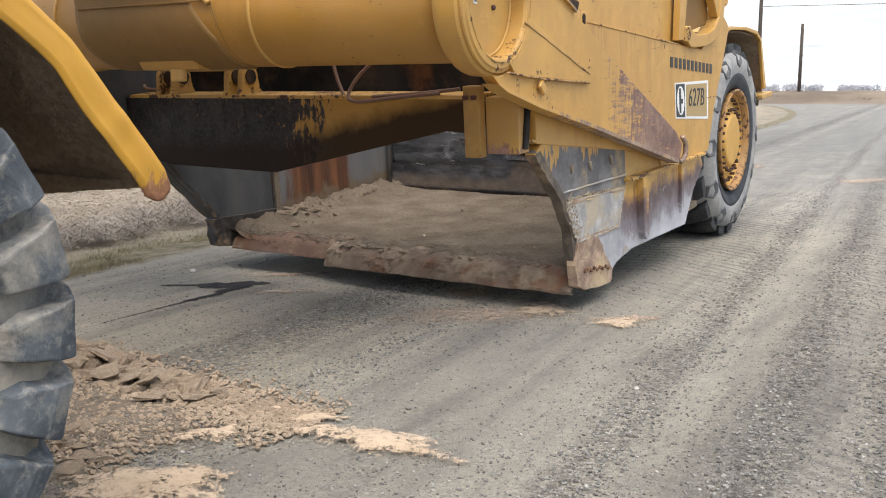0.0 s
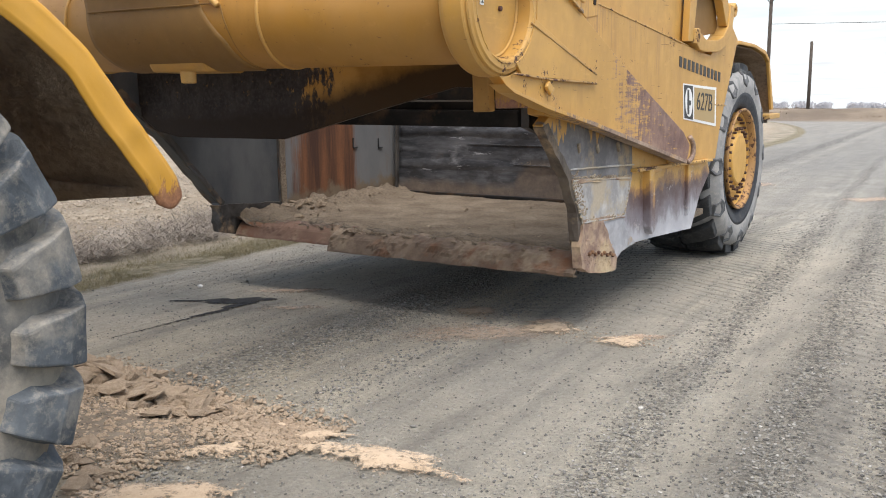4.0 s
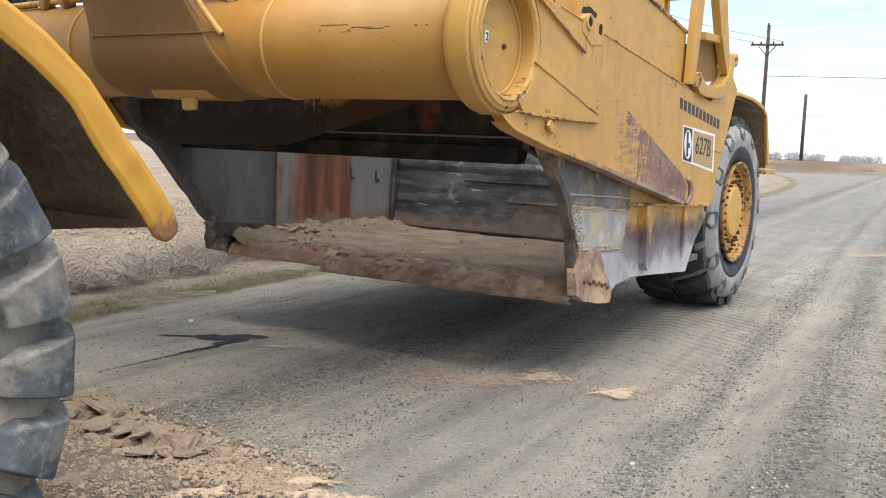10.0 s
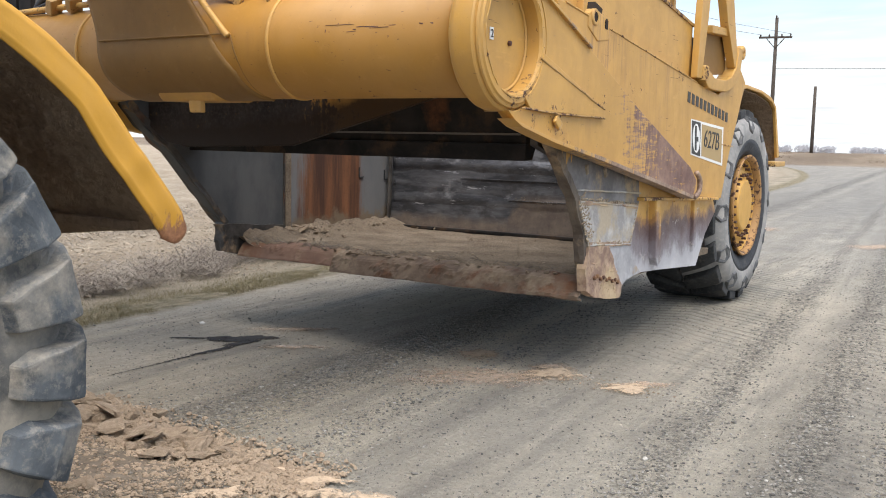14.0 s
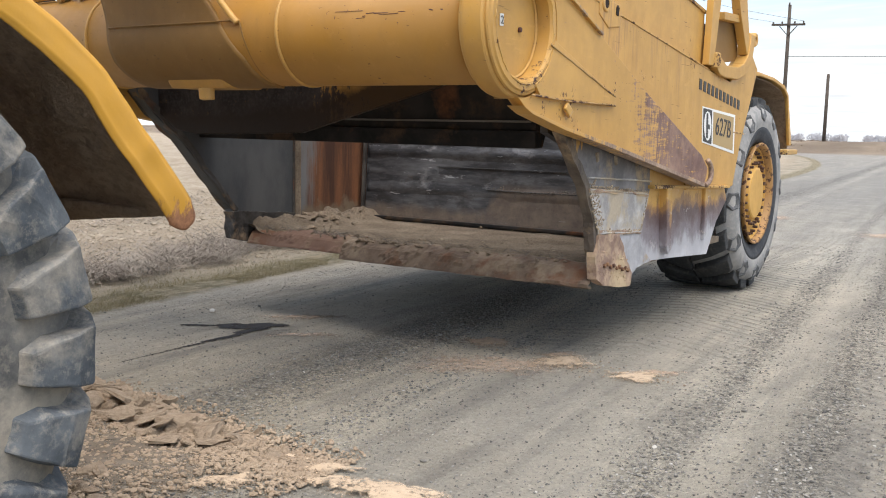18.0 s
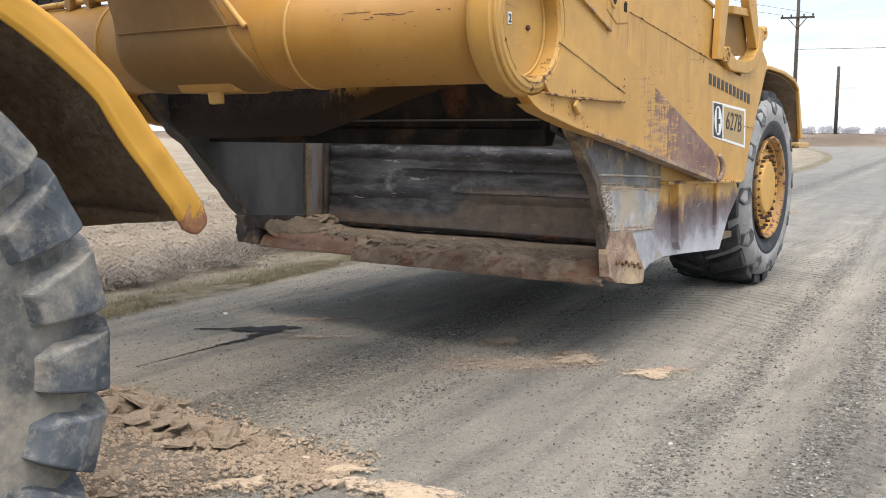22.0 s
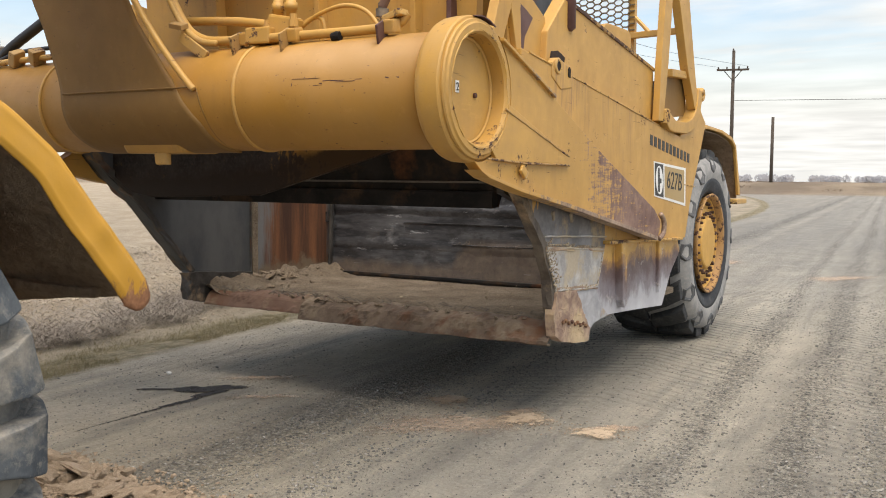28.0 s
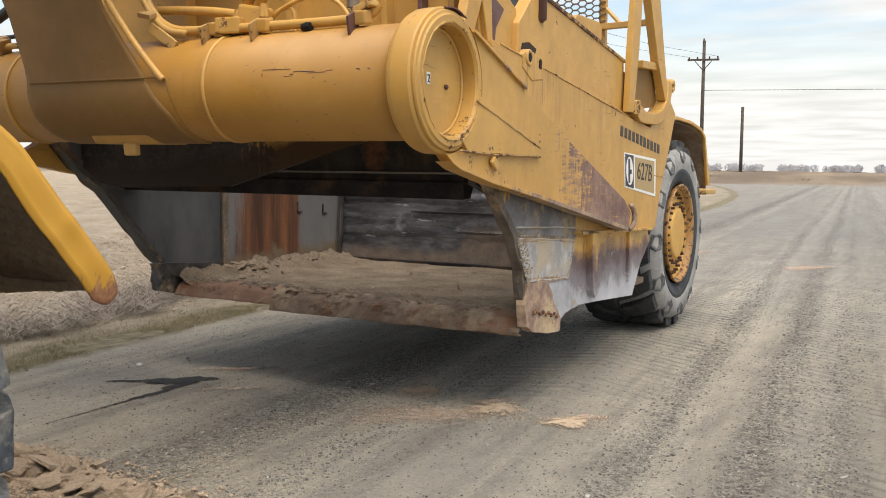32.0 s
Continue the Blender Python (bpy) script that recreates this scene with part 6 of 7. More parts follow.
        pipe([(x, y, 0.645), (x + l * math.cos(a), y + 0.6 * l * math.sin(a), 0.655 + 0.02 * rnd.random())], 0.0022, 3, straw, rounds=0)
    tagged(part("straw", straw, M_TWIG, BOWL), kind="stuff")
    for k in range(10):
        x, v = rnd.uniform(-5.3, -2.6), abs(rnd.gauss(0, 0.22))
        y = 5.48 + v * 1.6
        if y > 7.0:
            continue
        ob = new("mud_crumb", CRUMB[k % 3])
        ob.parent = BOWL
        s = rnd.uniform(0.008, 0.022) * (1.6 if v < 0.1 else 1)
        ob.location = Vector((x, y, 0.635)) - origin_of(BOWL)
        ob.rotation_euler, ob.scale = (rnd.uniform(0, 6), rnd.uniform(0, 6), rnd.uniform(0, 6)), (s, s * rnd.uniform(0.7, 1.4), s * 0.6)
    for k in range(110):
        pile = k < 60
        if pile:
            x, y = -5.37 + 0.13 * abs(rnd.gauss(0, 1)), rnd.uniform(5.80, 6.5) if k < 40 else rnd.uniform(6.4, 7.4)
        else:
            x, y = rnd.uniform(-4.40, -2.60) if k < 85 else rnd.uniform(-4.45, -3.7), 5.37 + 0.10 * rnd.random()
        s = rnd.uniform(0.012, 0.042 if pile and k < 40 else 0.024)
        ob = new("mud_crumb", CAKED[k % 3])
        ob.parent = BOWL
        z = 0.622 + (0.085 * math.exp(-((x + 5.40) / 0.19) ** 2) if pile else 0.012)
        ob.location = Vector((x, y, z)) - origin_of(BOWL)
        ob.rotation_euler, ob.scale = (rnd.uniform(-0.6, 0.6), rnd.uniform(-0.6, 0.6), rnd.uniform(0, 6)), (s * 1.5, s * rnd.uniform(0.6, 1.2), s * 0.45)
    for k in range(9):
        x, y, q = rnd.uniform(-4.5, -2.8), rnd.uniform(5.75, 6.5), rnd.uniform(0.006, 0.016)
        part("paint_flake", lumps(box((x, y, 0.63), (q * 2, q * 1.2, 0.005), (8, 5, rnd.uniform(0, 90)), 0.002), 0.010, 60, k), M_BEADS, BOWL, "pale flake on the mud")
    part("cutting_edge", muddy_edge(-4.36, -2.40, [(5.33, 0.492), (5.285, 0.50), (5.315, 0.55), (5.35, 0.60), (5.44, 0.635), (5.60, 0.62)]), M_LIP, BOWL, "worn rusty cutting edge")
    part("side_cutting_edge", muddy_edge(-5.36, -4.33, [(5.41, 0.517), (5.37, 0.525), (5.40, 0.57), (5.43, 0.61), (5.50, 0.64), (5.64, 0.63)], 0.4), M_LIP2, BOWL, "bare rusty side blade")
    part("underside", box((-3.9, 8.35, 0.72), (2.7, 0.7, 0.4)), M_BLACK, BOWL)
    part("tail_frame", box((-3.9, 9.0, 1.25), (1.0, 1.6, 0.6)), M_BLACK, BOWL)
    # rear mudguard over the wheel
    def guard(u, v):
        pts = ((8.60, 1.97), (8.85, 2.00), (9.40, 1.975), (9.80, 1.92), (9.97, 1.84), (10.21, 1.34))
        k = min(int(u * 5), 4)
        f = u * 5 - k
        return (-2.43 - 0.75 * v, pts[k][0] + (pts[k + 1][0] - pts[k][0]) * f, pts[k][1] + (pts[k + 1][1] - pts[k][1]) * f)

    part("rear_mudguard", sheet(30, 8, guard, thick=0.025), M_YEL, BOWL, "yellow rear mudguard, muddy inside")
    part("mudguard_side", plate([(8.60, 1.965), (8.85, 1.995), (9.40, 1.97), (9.80, 1.915), (9.965, 1.835), (10.205, 1.335), (10.12, 1.33), (9.93, 1.815), (9.78, 1.885), (9.39, 1.945), (8.88, 1.968), (8.62, 1.94)], -2.455, -2.425, 0.006), M_YEL, BOWL)
    part("mudguard_step", lumps(box((-2.60, 10.12, 1.265), (0.42, 0.42, 0.05), bevel=0.01), 0.006, 5), M_YEL_WORN, BOWL)
    part("mudguard_inside", sheet(20, 6, lambda u, v: (-2.46 - 0.7 * v, guard(u, v)[1] - 0.03, guard(u, v)[2] - 0.04), thick=0.01), M_FENDIN, BOWL, "mud-caked inside")
    part("mudguard_back", box((-3.17, 9.35, 1.6), (0.03, 1.5, 0.7)), M_FENDIN, BOWL)


CAKED = [stone_mesh("mud_crumb", M_CAKE, 60 + k) for k in range(3)]
CRUMB = [stone_mesh("mud_crumb", M_CLOD, 40 + k) for k in range(3)]
build_bowl()


def build_badges():
    x = NEAR + 0.0085
    plane = ((7.13, 1.65), (7.97, 1.60), (7.99, 1.28), (7.16, 1.38))

    def on(u, v):
        a, b, c, d = (Vector(p) for p in plane)
        return (a.lerp(b, u)).lerp(d.lerp(c, u), v)

    def quad(u0, v0, u1, v1):
        return [tuple(on(u, v)) for u, v in ((u0, v0), (u1, v0), (u1, v1), (u0, v1))]

    part("badge", plate(quad(0, 0, 1, 1), x, x + 0.003, 0), M_WHITE, BOWL, "white-framed model badge")
    part("badge_field", plate(quad(0.31, 0.07, 0.95, 0.93), x + 0.003, x + 0.0045, 0), M_BADGE, BOWL)
    part("badge_dark", plate(quad(0.02, 0.04, 0.27, 0.96), x + 0.003, x + 0.0045, 0), M_DECAL, BOWL)
    ring = [(0.145 + 0.105 * math.cos(w), 0.5 + 0.40 * math.sin(w)) for w in [2 * math.pi * k / 24 for k in range(24)]]
    part("badge_mark", plate([tuple(on(u, v)) for u, v in ring], x + 0.0045, x + 0.006, 0), M_WHITE, BOWL)
    part("badge_bar", plate(quad(0.10, 0.16, 0.15, 0.84), x + 0.006, x + 0.0075, 0), M_DECAL, BOWL)
    part("badge_bar", plate(quad(0.15, 0.45, 0.20, 0.58), x + 0.006, x + 0.0075, 0), M_DECAL, BOWL)
    p = on(0.36, 0.66)
    lettering("627B", 0.20, M_DECAL, "model_number", BOWL, (x + 0.0045, p.x, p.y), tilt=-4.5)
    # maker's name as plain blocks
    a, b = Vector((7.02, 1.775)), Vector((8.10, 1.64))
    for k in range(11):
        u0, u1 = (k + 0.12) / 11, (k + 0.74) / 11
        p, q = a.lerp(b, u0), a.lerp(b, u1)
        h = 0.078
        part("name_block", plate([(p.x, p.y), (q.x, q.y), (q.x, q.y + h), (p.x, p.y + h)], x, x + 0.003, 0), M_DECAL, BOWL)


build_badges()

M_POLISH = steel("bright_worn_steel", (0.28, 0.29, 0.31), (0.62, 0.63, 0.66), 0.72, 0.66, 0.3, (0.4, 1, 3), (0.2, 0.16, 0.12), 0.5)
M_LAP = steel("dark_plate_lap", (0.03, 0.03, 0.032), (0.16, 0.165, 0.175), 0.7, 0.7, 0.45, (0.4, 1, 3), (0.12, 0.09, 0.07), 0.3)
EJECTOR = pivoted("ejector", plate([(7.65, 0.60), (7.67, 0.86), (7.72, 1.9), (7.80, 1.9), (7.76, 0.60)], -5.38, -2.58, 0.004), M_EJECT, SCRAPER, (-3.9, 7.65, 0.6), "scoured dark ejector plate")


def build_ejector():
    def face(u, v):
        x, z = -5.36 + 2.76 * u, 0.63 + 1.0 * v
        roll = ((0.90, 0.012, 0.05), (1.04, 0.006, 0.04), (1.22, 0.024, 0.055), (1.42, 0.012, 0.05))
        out = sum(a * math.exp(-((z - c) / w) ** 2) for c, a, w in roll)
        out += 0.008 * noise.noise((x * 2.5, z * 6, 3)) + 0.005 * noise.noise((x * 7, z * 9, 3))
        return (x, 7.658 + (z - 0.6) * 0.06 - out, z)

    part("ejector_face", sheet(90, 80, face, thick=-0.01), M_EJECT, EJECTOR, "rolled grey face polished in streaks", smooth=True)
    rnd = random.Random(11)
    crust = bmesh.new()
    for _ in range(160):
        x, q = rnd.uniform(-4.05, -2.95), rnd.uniform(0.002, 0.0065)
        m = pose(x, 7.655 - 0.3 * q, 0.93 + 0.012 * math.sin(x * 9) + rnd.gauss(0, 0.008), rnd.uniform(0, 360), rnd.uniform(0, 360), 0) @ Matrix.Diagonal((q * 1.6, q, q * 0.7, 1))
        bmesh.ops.create_icosphere(crust, subdivisions=1, radius=1, matrix=m)
    tagged(part("soil_crust", crust, M_WEAR, EJECTOR, "crumbling soil along a plate lap"), kind="stuff")
    for z, lo, hi in ((1.415, -5.1, -2.62), (1.245, -4.5, -3.4), (1.10, -4.6, -2.62), (0.925, -4.1, -2.9)):
        part("plate_lap", lumps(box(((lo + hi) / 2, 7.645 + (z - 0.6) * 0.06, z), (hi - lo, 0.010, 0.007), (-3.4, 0, 0), 0.002), 0.004, 7), M_LAP if z < 1.4 else M_POLISH, EJECTOR, "worn plate lap")
    part("ejector_foot", box((-3.98, 7.625, 0.625), (2.78, 0.05, 0.03), (0, 0, 0), 0.008), M_BLACK, EJECTOR)
    part("ejector_end", box((-5.375, 7.64, 1.1), (0.02, 0.04, 1.0), (-3, 0, 0), 0.008), M_EDGE, EJECTOR)
    part("ejector_end", box((-2.60, 7.62, 1.1), (0.02, 0.07, 1.0), (-3, 0, 0), 0.008), M_EDGE, EJECTOR)


build_ejector()
APRON = pivoted("apron", plate([(5.05, 1.35), (4.98, 1.40), (4.94, 1.60), (4.90, 1.80), (4.95, 1.80), (5.02, 1.60), (5.09, 1.42)], -5.43, -2.62, 0.004), M_BLACK, SCRAPER, (-3.9, 5.0, 1.6), "near-black apron plate with brown patches")
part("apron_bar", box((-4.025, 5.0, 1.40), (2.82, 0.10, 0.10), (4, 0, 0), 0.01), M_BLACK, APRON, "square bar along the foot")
for z in (1.50, 1.56):
    part("apron_seam", lumps(box((-3.4, 4.955, z), (1.5, 0.012, 0.012), bevel=0.003), 0.004, 9), M_WEAR, APRON)


# ---- spilt earth, stains and loose stone on the road ----
def patch(name, cx, cy, rx, ry, turn, height, mat, seed, label, category, rough=0.35):
    """A low irregular heap that thins out to nothing at its rim."""
    b = bmesh.new()
    rings, n = 9, 44
    ca, sa = math.cos(radians(turn)), math.sin(radians(turn))
    grid = []
    for i in range(rings + 1):
        u = i / rings
        row = []
        for k in range(n):
            w = 2 * math.pi * k / n
            r = u * (1 + rough * noise.noise((math.cos(w) * 1.7 + seed, math.sin(w) * 1.7, seed)) + rough * 0.25 * noise.noise((math.cos(w) * 5 + seed, math.sin(w) * 5, 3)))
            dx, dy = rx * r * math.cos(w), ry * r * math.sin(w)
            x, y = cx + dx * ca - dy * sa, cy + dx * sa + dy * ca
            lift = height * (1 - u * u) * (0.75 + 0.5 * noise.noise((x * 6, y * 6, seed)) + 0.35 * noise.noise((x * 19, y * 19, seed)))
            row.append(b.verts.new((x, y, ground_z(x, y) + 0.006 + max(lift, 0) - (0.004 if i == rings else 0))))
        grid.append(row)
    for p, q in zip(grid[1:], grid[2:]):
        for k in range(n):
            b.faces.new((p[k], p[(k + 1) % n], q[(k + 1) % n], q[k]))
    b.faces.new(grid[1])
    bmesh.ops.recalc_face_normals(b, faces=b.faces)
    rims = [(i / rings) ** 2 for i in range(rings + 1) for _ in range(n)]
    b.verts.index_update()
    for v in grid[0]:
        b.verts.remove(v)
    ob = part(name, b, mat, None, smooth=True)
    at = ob.data.attributes.new("rim", "FLOAT", "POINT")
    at.data.foreach_set("value", rims[n:])
    return tagged(ob, label, category, kind="stuff")


for cx, cy, rx, ry, turn, h, seed, mat in ((-2.20, 2.94, 0.50, 0.13, 10, 0.035, 1, M_SAND), (-2.56, 3.02, 0.18, 0.08, 30, 0.02, 2, M_SAND), (-2.80, 2.67, 0.21, 0.10, 58, 0.03, 3, M_SAND), (-2.60, 2.18, 0.50, 0.22, 32, 0.035, 4, M_SAND), (-2.06, 5.28, 0.24, 0.14, 45, 0.016, 5, M_SAND), (-2.04, 5.44, 0.30, 0.10, 40, 0.004, 16, M_DUST), (-2.57, 5.34, 0.26, 0.20, 60, 0.014, 6, M_SAND), (-2.66, 5.48, 0.24, 0.14, 40, 0.004, 15, M_DUST), (-3.25, 5.55, 0.24, 0.19, 40, 0.010, 7, M_SAND), (-4.40, 4.90, 0.34, 0.09, 35, 0.006, 8, M_DUST), (-4.75, 5.42, 0.45, 0.12, 42, 0.006, 9, M_DUST), (-2.78, 3.06, 0.34, 0.05, 5, 0.01, 10, M_SAND), (-4.2, 16.5, 0.9, 0.4, 70, 0.006, 11, M_DUST), (-2.1, 15.0, 0.9, 0.35, 60, 0.006, 12, M_DUST), (-2.9, 5.0, 0.8, 0.3, 30, 0.004, 13, M_DUST)):
    patch("spilt_sand", cx, cy, rx, ry, turn, h, mat, seed, "thin patch of spilt tan sand on gravel", "sand", 0.55)
patch("spilt_soil", -3.55, 2.62, 1.0, 0.48, 6, 0.010, M_CLODSOIL, 21, "loose brown soil spread beside the tyre", "soil", 0.35)
for cx, cy, rx, ry, turn, seed in ((-4.84, 4.95, 0.21, 0.12, 49, 31), (-4.97, 4.84, 0.14, 0.09, 45, 37), (-5.18, 4.70, 0.17, 0.020, 36, 32), (-4.76, 4.78, 0.17, 0.055, 82, 33), (-4.74, 4.52, 0.20, 0.035, 86, 36), (-4.745, 4.24, 0.20, 0.013, 88, 34), (-4.735, 3.92, 0.24, 0.006, 89, 35)):
    patch("oil_stain", cx, cy, rx, ry, turn, 0.0, M_STAIN, seed, "dark oil stain soaked into the gravel", "stain", 0.45)


def clod_mesh(seed):
    """A broken chunk: a block split along random planes."""
    rnd = random.Random(seed)
    b = bmesh.new()
    bmesh.ops.create_cube(b, size=2)
    for _ in range(11):
        d = Vector((rnd.gauss(0, 1), rnd.gauss(0, 1), rnd.gauss(0, 1))).normalized()
        cut = bmesh.ops.bisect_plane(b, geom=b.verts[:] + b.edges[:] + b.faces[:], plane_co=d * rnd.uniform(0.62, 0.95), plane_no=d, clear_outer=True)
        edges = [e for e in cut["geom_cut"] if isinstance(e, bmesh.types.BMEdge)]
        if edges:
            bmesh.ops.contextual_create(b, geom=edges)
    bmesh.ops.triangulate(b, faces=b.faces[:])
    bmesh.ops.subdivide_edges(b, edges=b.edges[:], cuts=1)
    for v in b.verts:
        v.co += noise.noise_vector(v.co * 2.2 + Vector((seed, 0, 0))) * 0.10
    me = bpy.data.meshes.new("clod")
    b.to_mesh(me)
    b.free()
    me.materials.append(M_CLOD)
    return me


def build_clods():
    rnd = random.Random(11)
    meshes = [clod_mesh(k * 3.7 + 1) for k in range(6)]
    for k in range(280):
        u = rnd.random() ** 0.8
        x = -4.35 + 1.55 * u
        y = 3.11 - 0.12 * u + rnd.gauss(0, 0.10) * (1.1 - 0.6 * u)
        s = rnd.uniform(0.014, 0.048) * (1.2 - 0.75 * u) * (2.0 if k < 22 else 1.0)
        ob = new("clay_clod", meshes[k % 6])
        ob.location = (x, y, ground_z(x, y) + s * 0.35 + max(0, 0.05 - 0.5 * abs(y - 3.13 + 0.12 * u)) * (1 - u))
        ob.rotation_euler, ob.scale = (rnd.uniform(-0.5, 0.5), rnd.uniform(-0.5, 0.5), rnd.uniform(0, 6)), (s * rnd.uniform(0.9, 1.5), s, s * (rnd.uniform(0.28, 0.45) if k < 26 else rnd.uniform(0.5, 0.8)))
        tagged(ob, "dry brown clay clod lying in a windrow", "clod", "clods in the windrow")
    for k, (x, y, s) in enumerate(((-3.62, 3.0, 0.085), (-3.37, 2.86, 0.06), (-3.96, 3.1, 0.095), (-4.22, 3.13, 0.08), (-3.78, 2.93, 0.05), (-3.5, 2.93, 0.055), (-4.05, 2.98, 0.06), (-3.04, 2.22, 0.045), (-2.96, 2.13, 0.05), (-2.97, 2.25, 0.032), (-3.12, 2.28, 0.03))):
        ob = new("clay_clod", meshes[(k * 2 + 1) % 6])
        lift = 0.05 if y > 2.9 else 0.025
        ob.location = (x, y, ground_z(x, y) + lift)
        ob.rotation_euler, ob.scale = (rnd.uniform(0.1, 0.5), rnd.uniform(-0.3, 0.3), rnd.uniform(0, 6)), (s * 1.3, s, s * 0.28)
        tagged(ob, "flat broken piece of dry clay on the road", "clod", "flat clods")
    for k in range(16):
        x, y, s = rnd.uniform(-3.9, -2.9), rnd.uniform(2.15, 2.5), rnd.uniform(0.02, 0.055)
        ob = new("clay_clod", meshes[k % 6])
        ob.location = (x, y, ground_z(x, y) + s * 0.4)
        ob.rotation_euler, ob.scale = (rnd.uniform(-0.4, 0.4), rnd.uniform(-0.4, 0.4), rnd.uniform(0, 6)), (s * 1.3, s, s * 0.6)
        tagged(ob, "pale clay clod beside the tyre", "clod", "clods beside the tyre")
    spots = []
    for _ in range(17000):
        u = rnd.random()
        x = -4.4 + 1.9 * u
        y = 3.10 - 0.12 * u + rnd.gauss(0, 0.12) if rnd.random() < 0.6 else rnd.uniform(2.1, 3.1)
        if abs(y - 3.10 + 0.12 * u) > 0.35 and x > -2.85:
            continue
        spots.append((x, y, ground_z(x, y) + 0.012, 0.003 + 0.018 * rnd.random() ** 3.2))
    for cx, cy in ((-2.08, 5.31), (-2.57, 5.33), (-3.26, 5.52)):
        for _ in range(130):
            x, y = cx + rnd.gauss(0, 0.15), cy + rnd.gauss(0, 0.09)
            spots.append((x, y, ground_z(x, y) + 0.008, 0.002 + 0.009 * rnd.random() ** 2))
    scatter("crumbled_clay", M_CLOD, spots, 3, "crumbs of dry clay on the road", "clay crumbs")
    heap = lumps(sheet(60, 14, lambda u, v: (-4.45 + 1.65 * u, 3.12 - 0.12 * u + (v - 0.5) * (0.40 - 0.25 * u), -0.03 + (0.055 * (1 - u) + 0.03) * math.sin(math.pi * v) ** 1.4)), 0.018, 17)
    tagged(part("clay_windrow", heap, M_CLOD, None, smooth=False), "low windrow of crumbled clay", "clay windrow", kind="stuff")


build_clods()


def build_gravel():
    rnd = random.Random(23)
    spots = []
    for _ in range(105000):
        d = 2.2 + 11 * rnd.random() ** 1.6
        a = radians(31 + rnd.uniform(-27, 27))
        x, y = -d * math.sin(a), d * math.cos(a)
        xl = x + 0.095 * (y - 4)
        if x < road_edge(y) + 0.1:
            continue
        lane = sum(math.exp(-((xl + 0.12 * noise.noise((x * 2, y * 0.6, 1)) - c) / w) ** 2) for c, w, _ in GRAVEL_LANES)
        lane += 0.35 * noise.noise((x * 1.6, y * 0.3, 9.0))
        if rnd.random() > 0.30 + lane * 0.7:
            continue
        s = 0.0028 + (0.0078 + 0.005 * max(0, min(1, lane))) * rnd.random() ** 2.4
        spots.append((x, y, ground_z(x, y) + s * 0.25, s))
    for _ in range(26):
        d, a = 2.6 + 8 * rnd.random(), radians(31 + rnd.uniform(-25, 25))
        x, y = -d * math.sin(a), d * math.cos(a)
        s = rnd.uniform(0.012, 0.022)
        spots.append((x, y, ground_z(x, y) + s * 0.3, s))
    scatter("loose_gravel", M_STONE, spots, 7, "loose grey gravel on the packed road", "gravel")
    tagged(new("pale_stone", stone_mesh("pale_stone", M_PALE, 3)), "small pale stone on the road edge", "stone")
    ob = scene.objects["pale_stone"]
    ob.location, ob.scale = (-5.46, 5.10, ground_z(-5.46, 5.10) + 0.012), (0.03, 0.025, 0.02)
    more = [(rnd.uniform(-13, -7.0), rnd.uniform(4, 15)) for _ in range(15000)]
    scatter("verge_stones", M_SOILSTONE, [(x, y, ground_z(x, y) + 0.005, 0.006 + 0.022 * rnd.random() ** 2 if rnd.random() < 0.965 else rnd.uniform(0.025, 0.06)) for x, y in more], 8, "pale clods and stones strewn on the verge", "stones")


build_gravel()


def blades(name, mat, spots, label, category):
    """Thin stems as one object. spots: root, tip, half width."""
    vs, fs = [], []
    rnd = random.Random(4)
    for root, tip, w in spots:
        root, tip = Vector(root), Vector(tip)
        mid = root.lerp(tip, 0.55) + Vector((rnd.uniform(-1, 1), rnd.uniform(-1, 1), rnd.uniform(0, 1))) * (tip - root).length * 0.16
        a = rnd.uniform(0, math.pi)
        side = Vector((math.cos(a), math.sin(a), 0)) * w
        i = len(vs)
        vs += [root - side, root + side, mid + side * 0.8, mid - side * 0.8, tip]
        fs += [(i, i + 1, i + 2, i + 3), (i + 3, i + 2, i + 4)]
    me = bpy.data.meshes.new(name)
    me.from_pydata([tuple(v) for v in vs], [], fs)
    me.materials.append(mat)
    return tagged(new(name, me), label, category, kind="stuff")


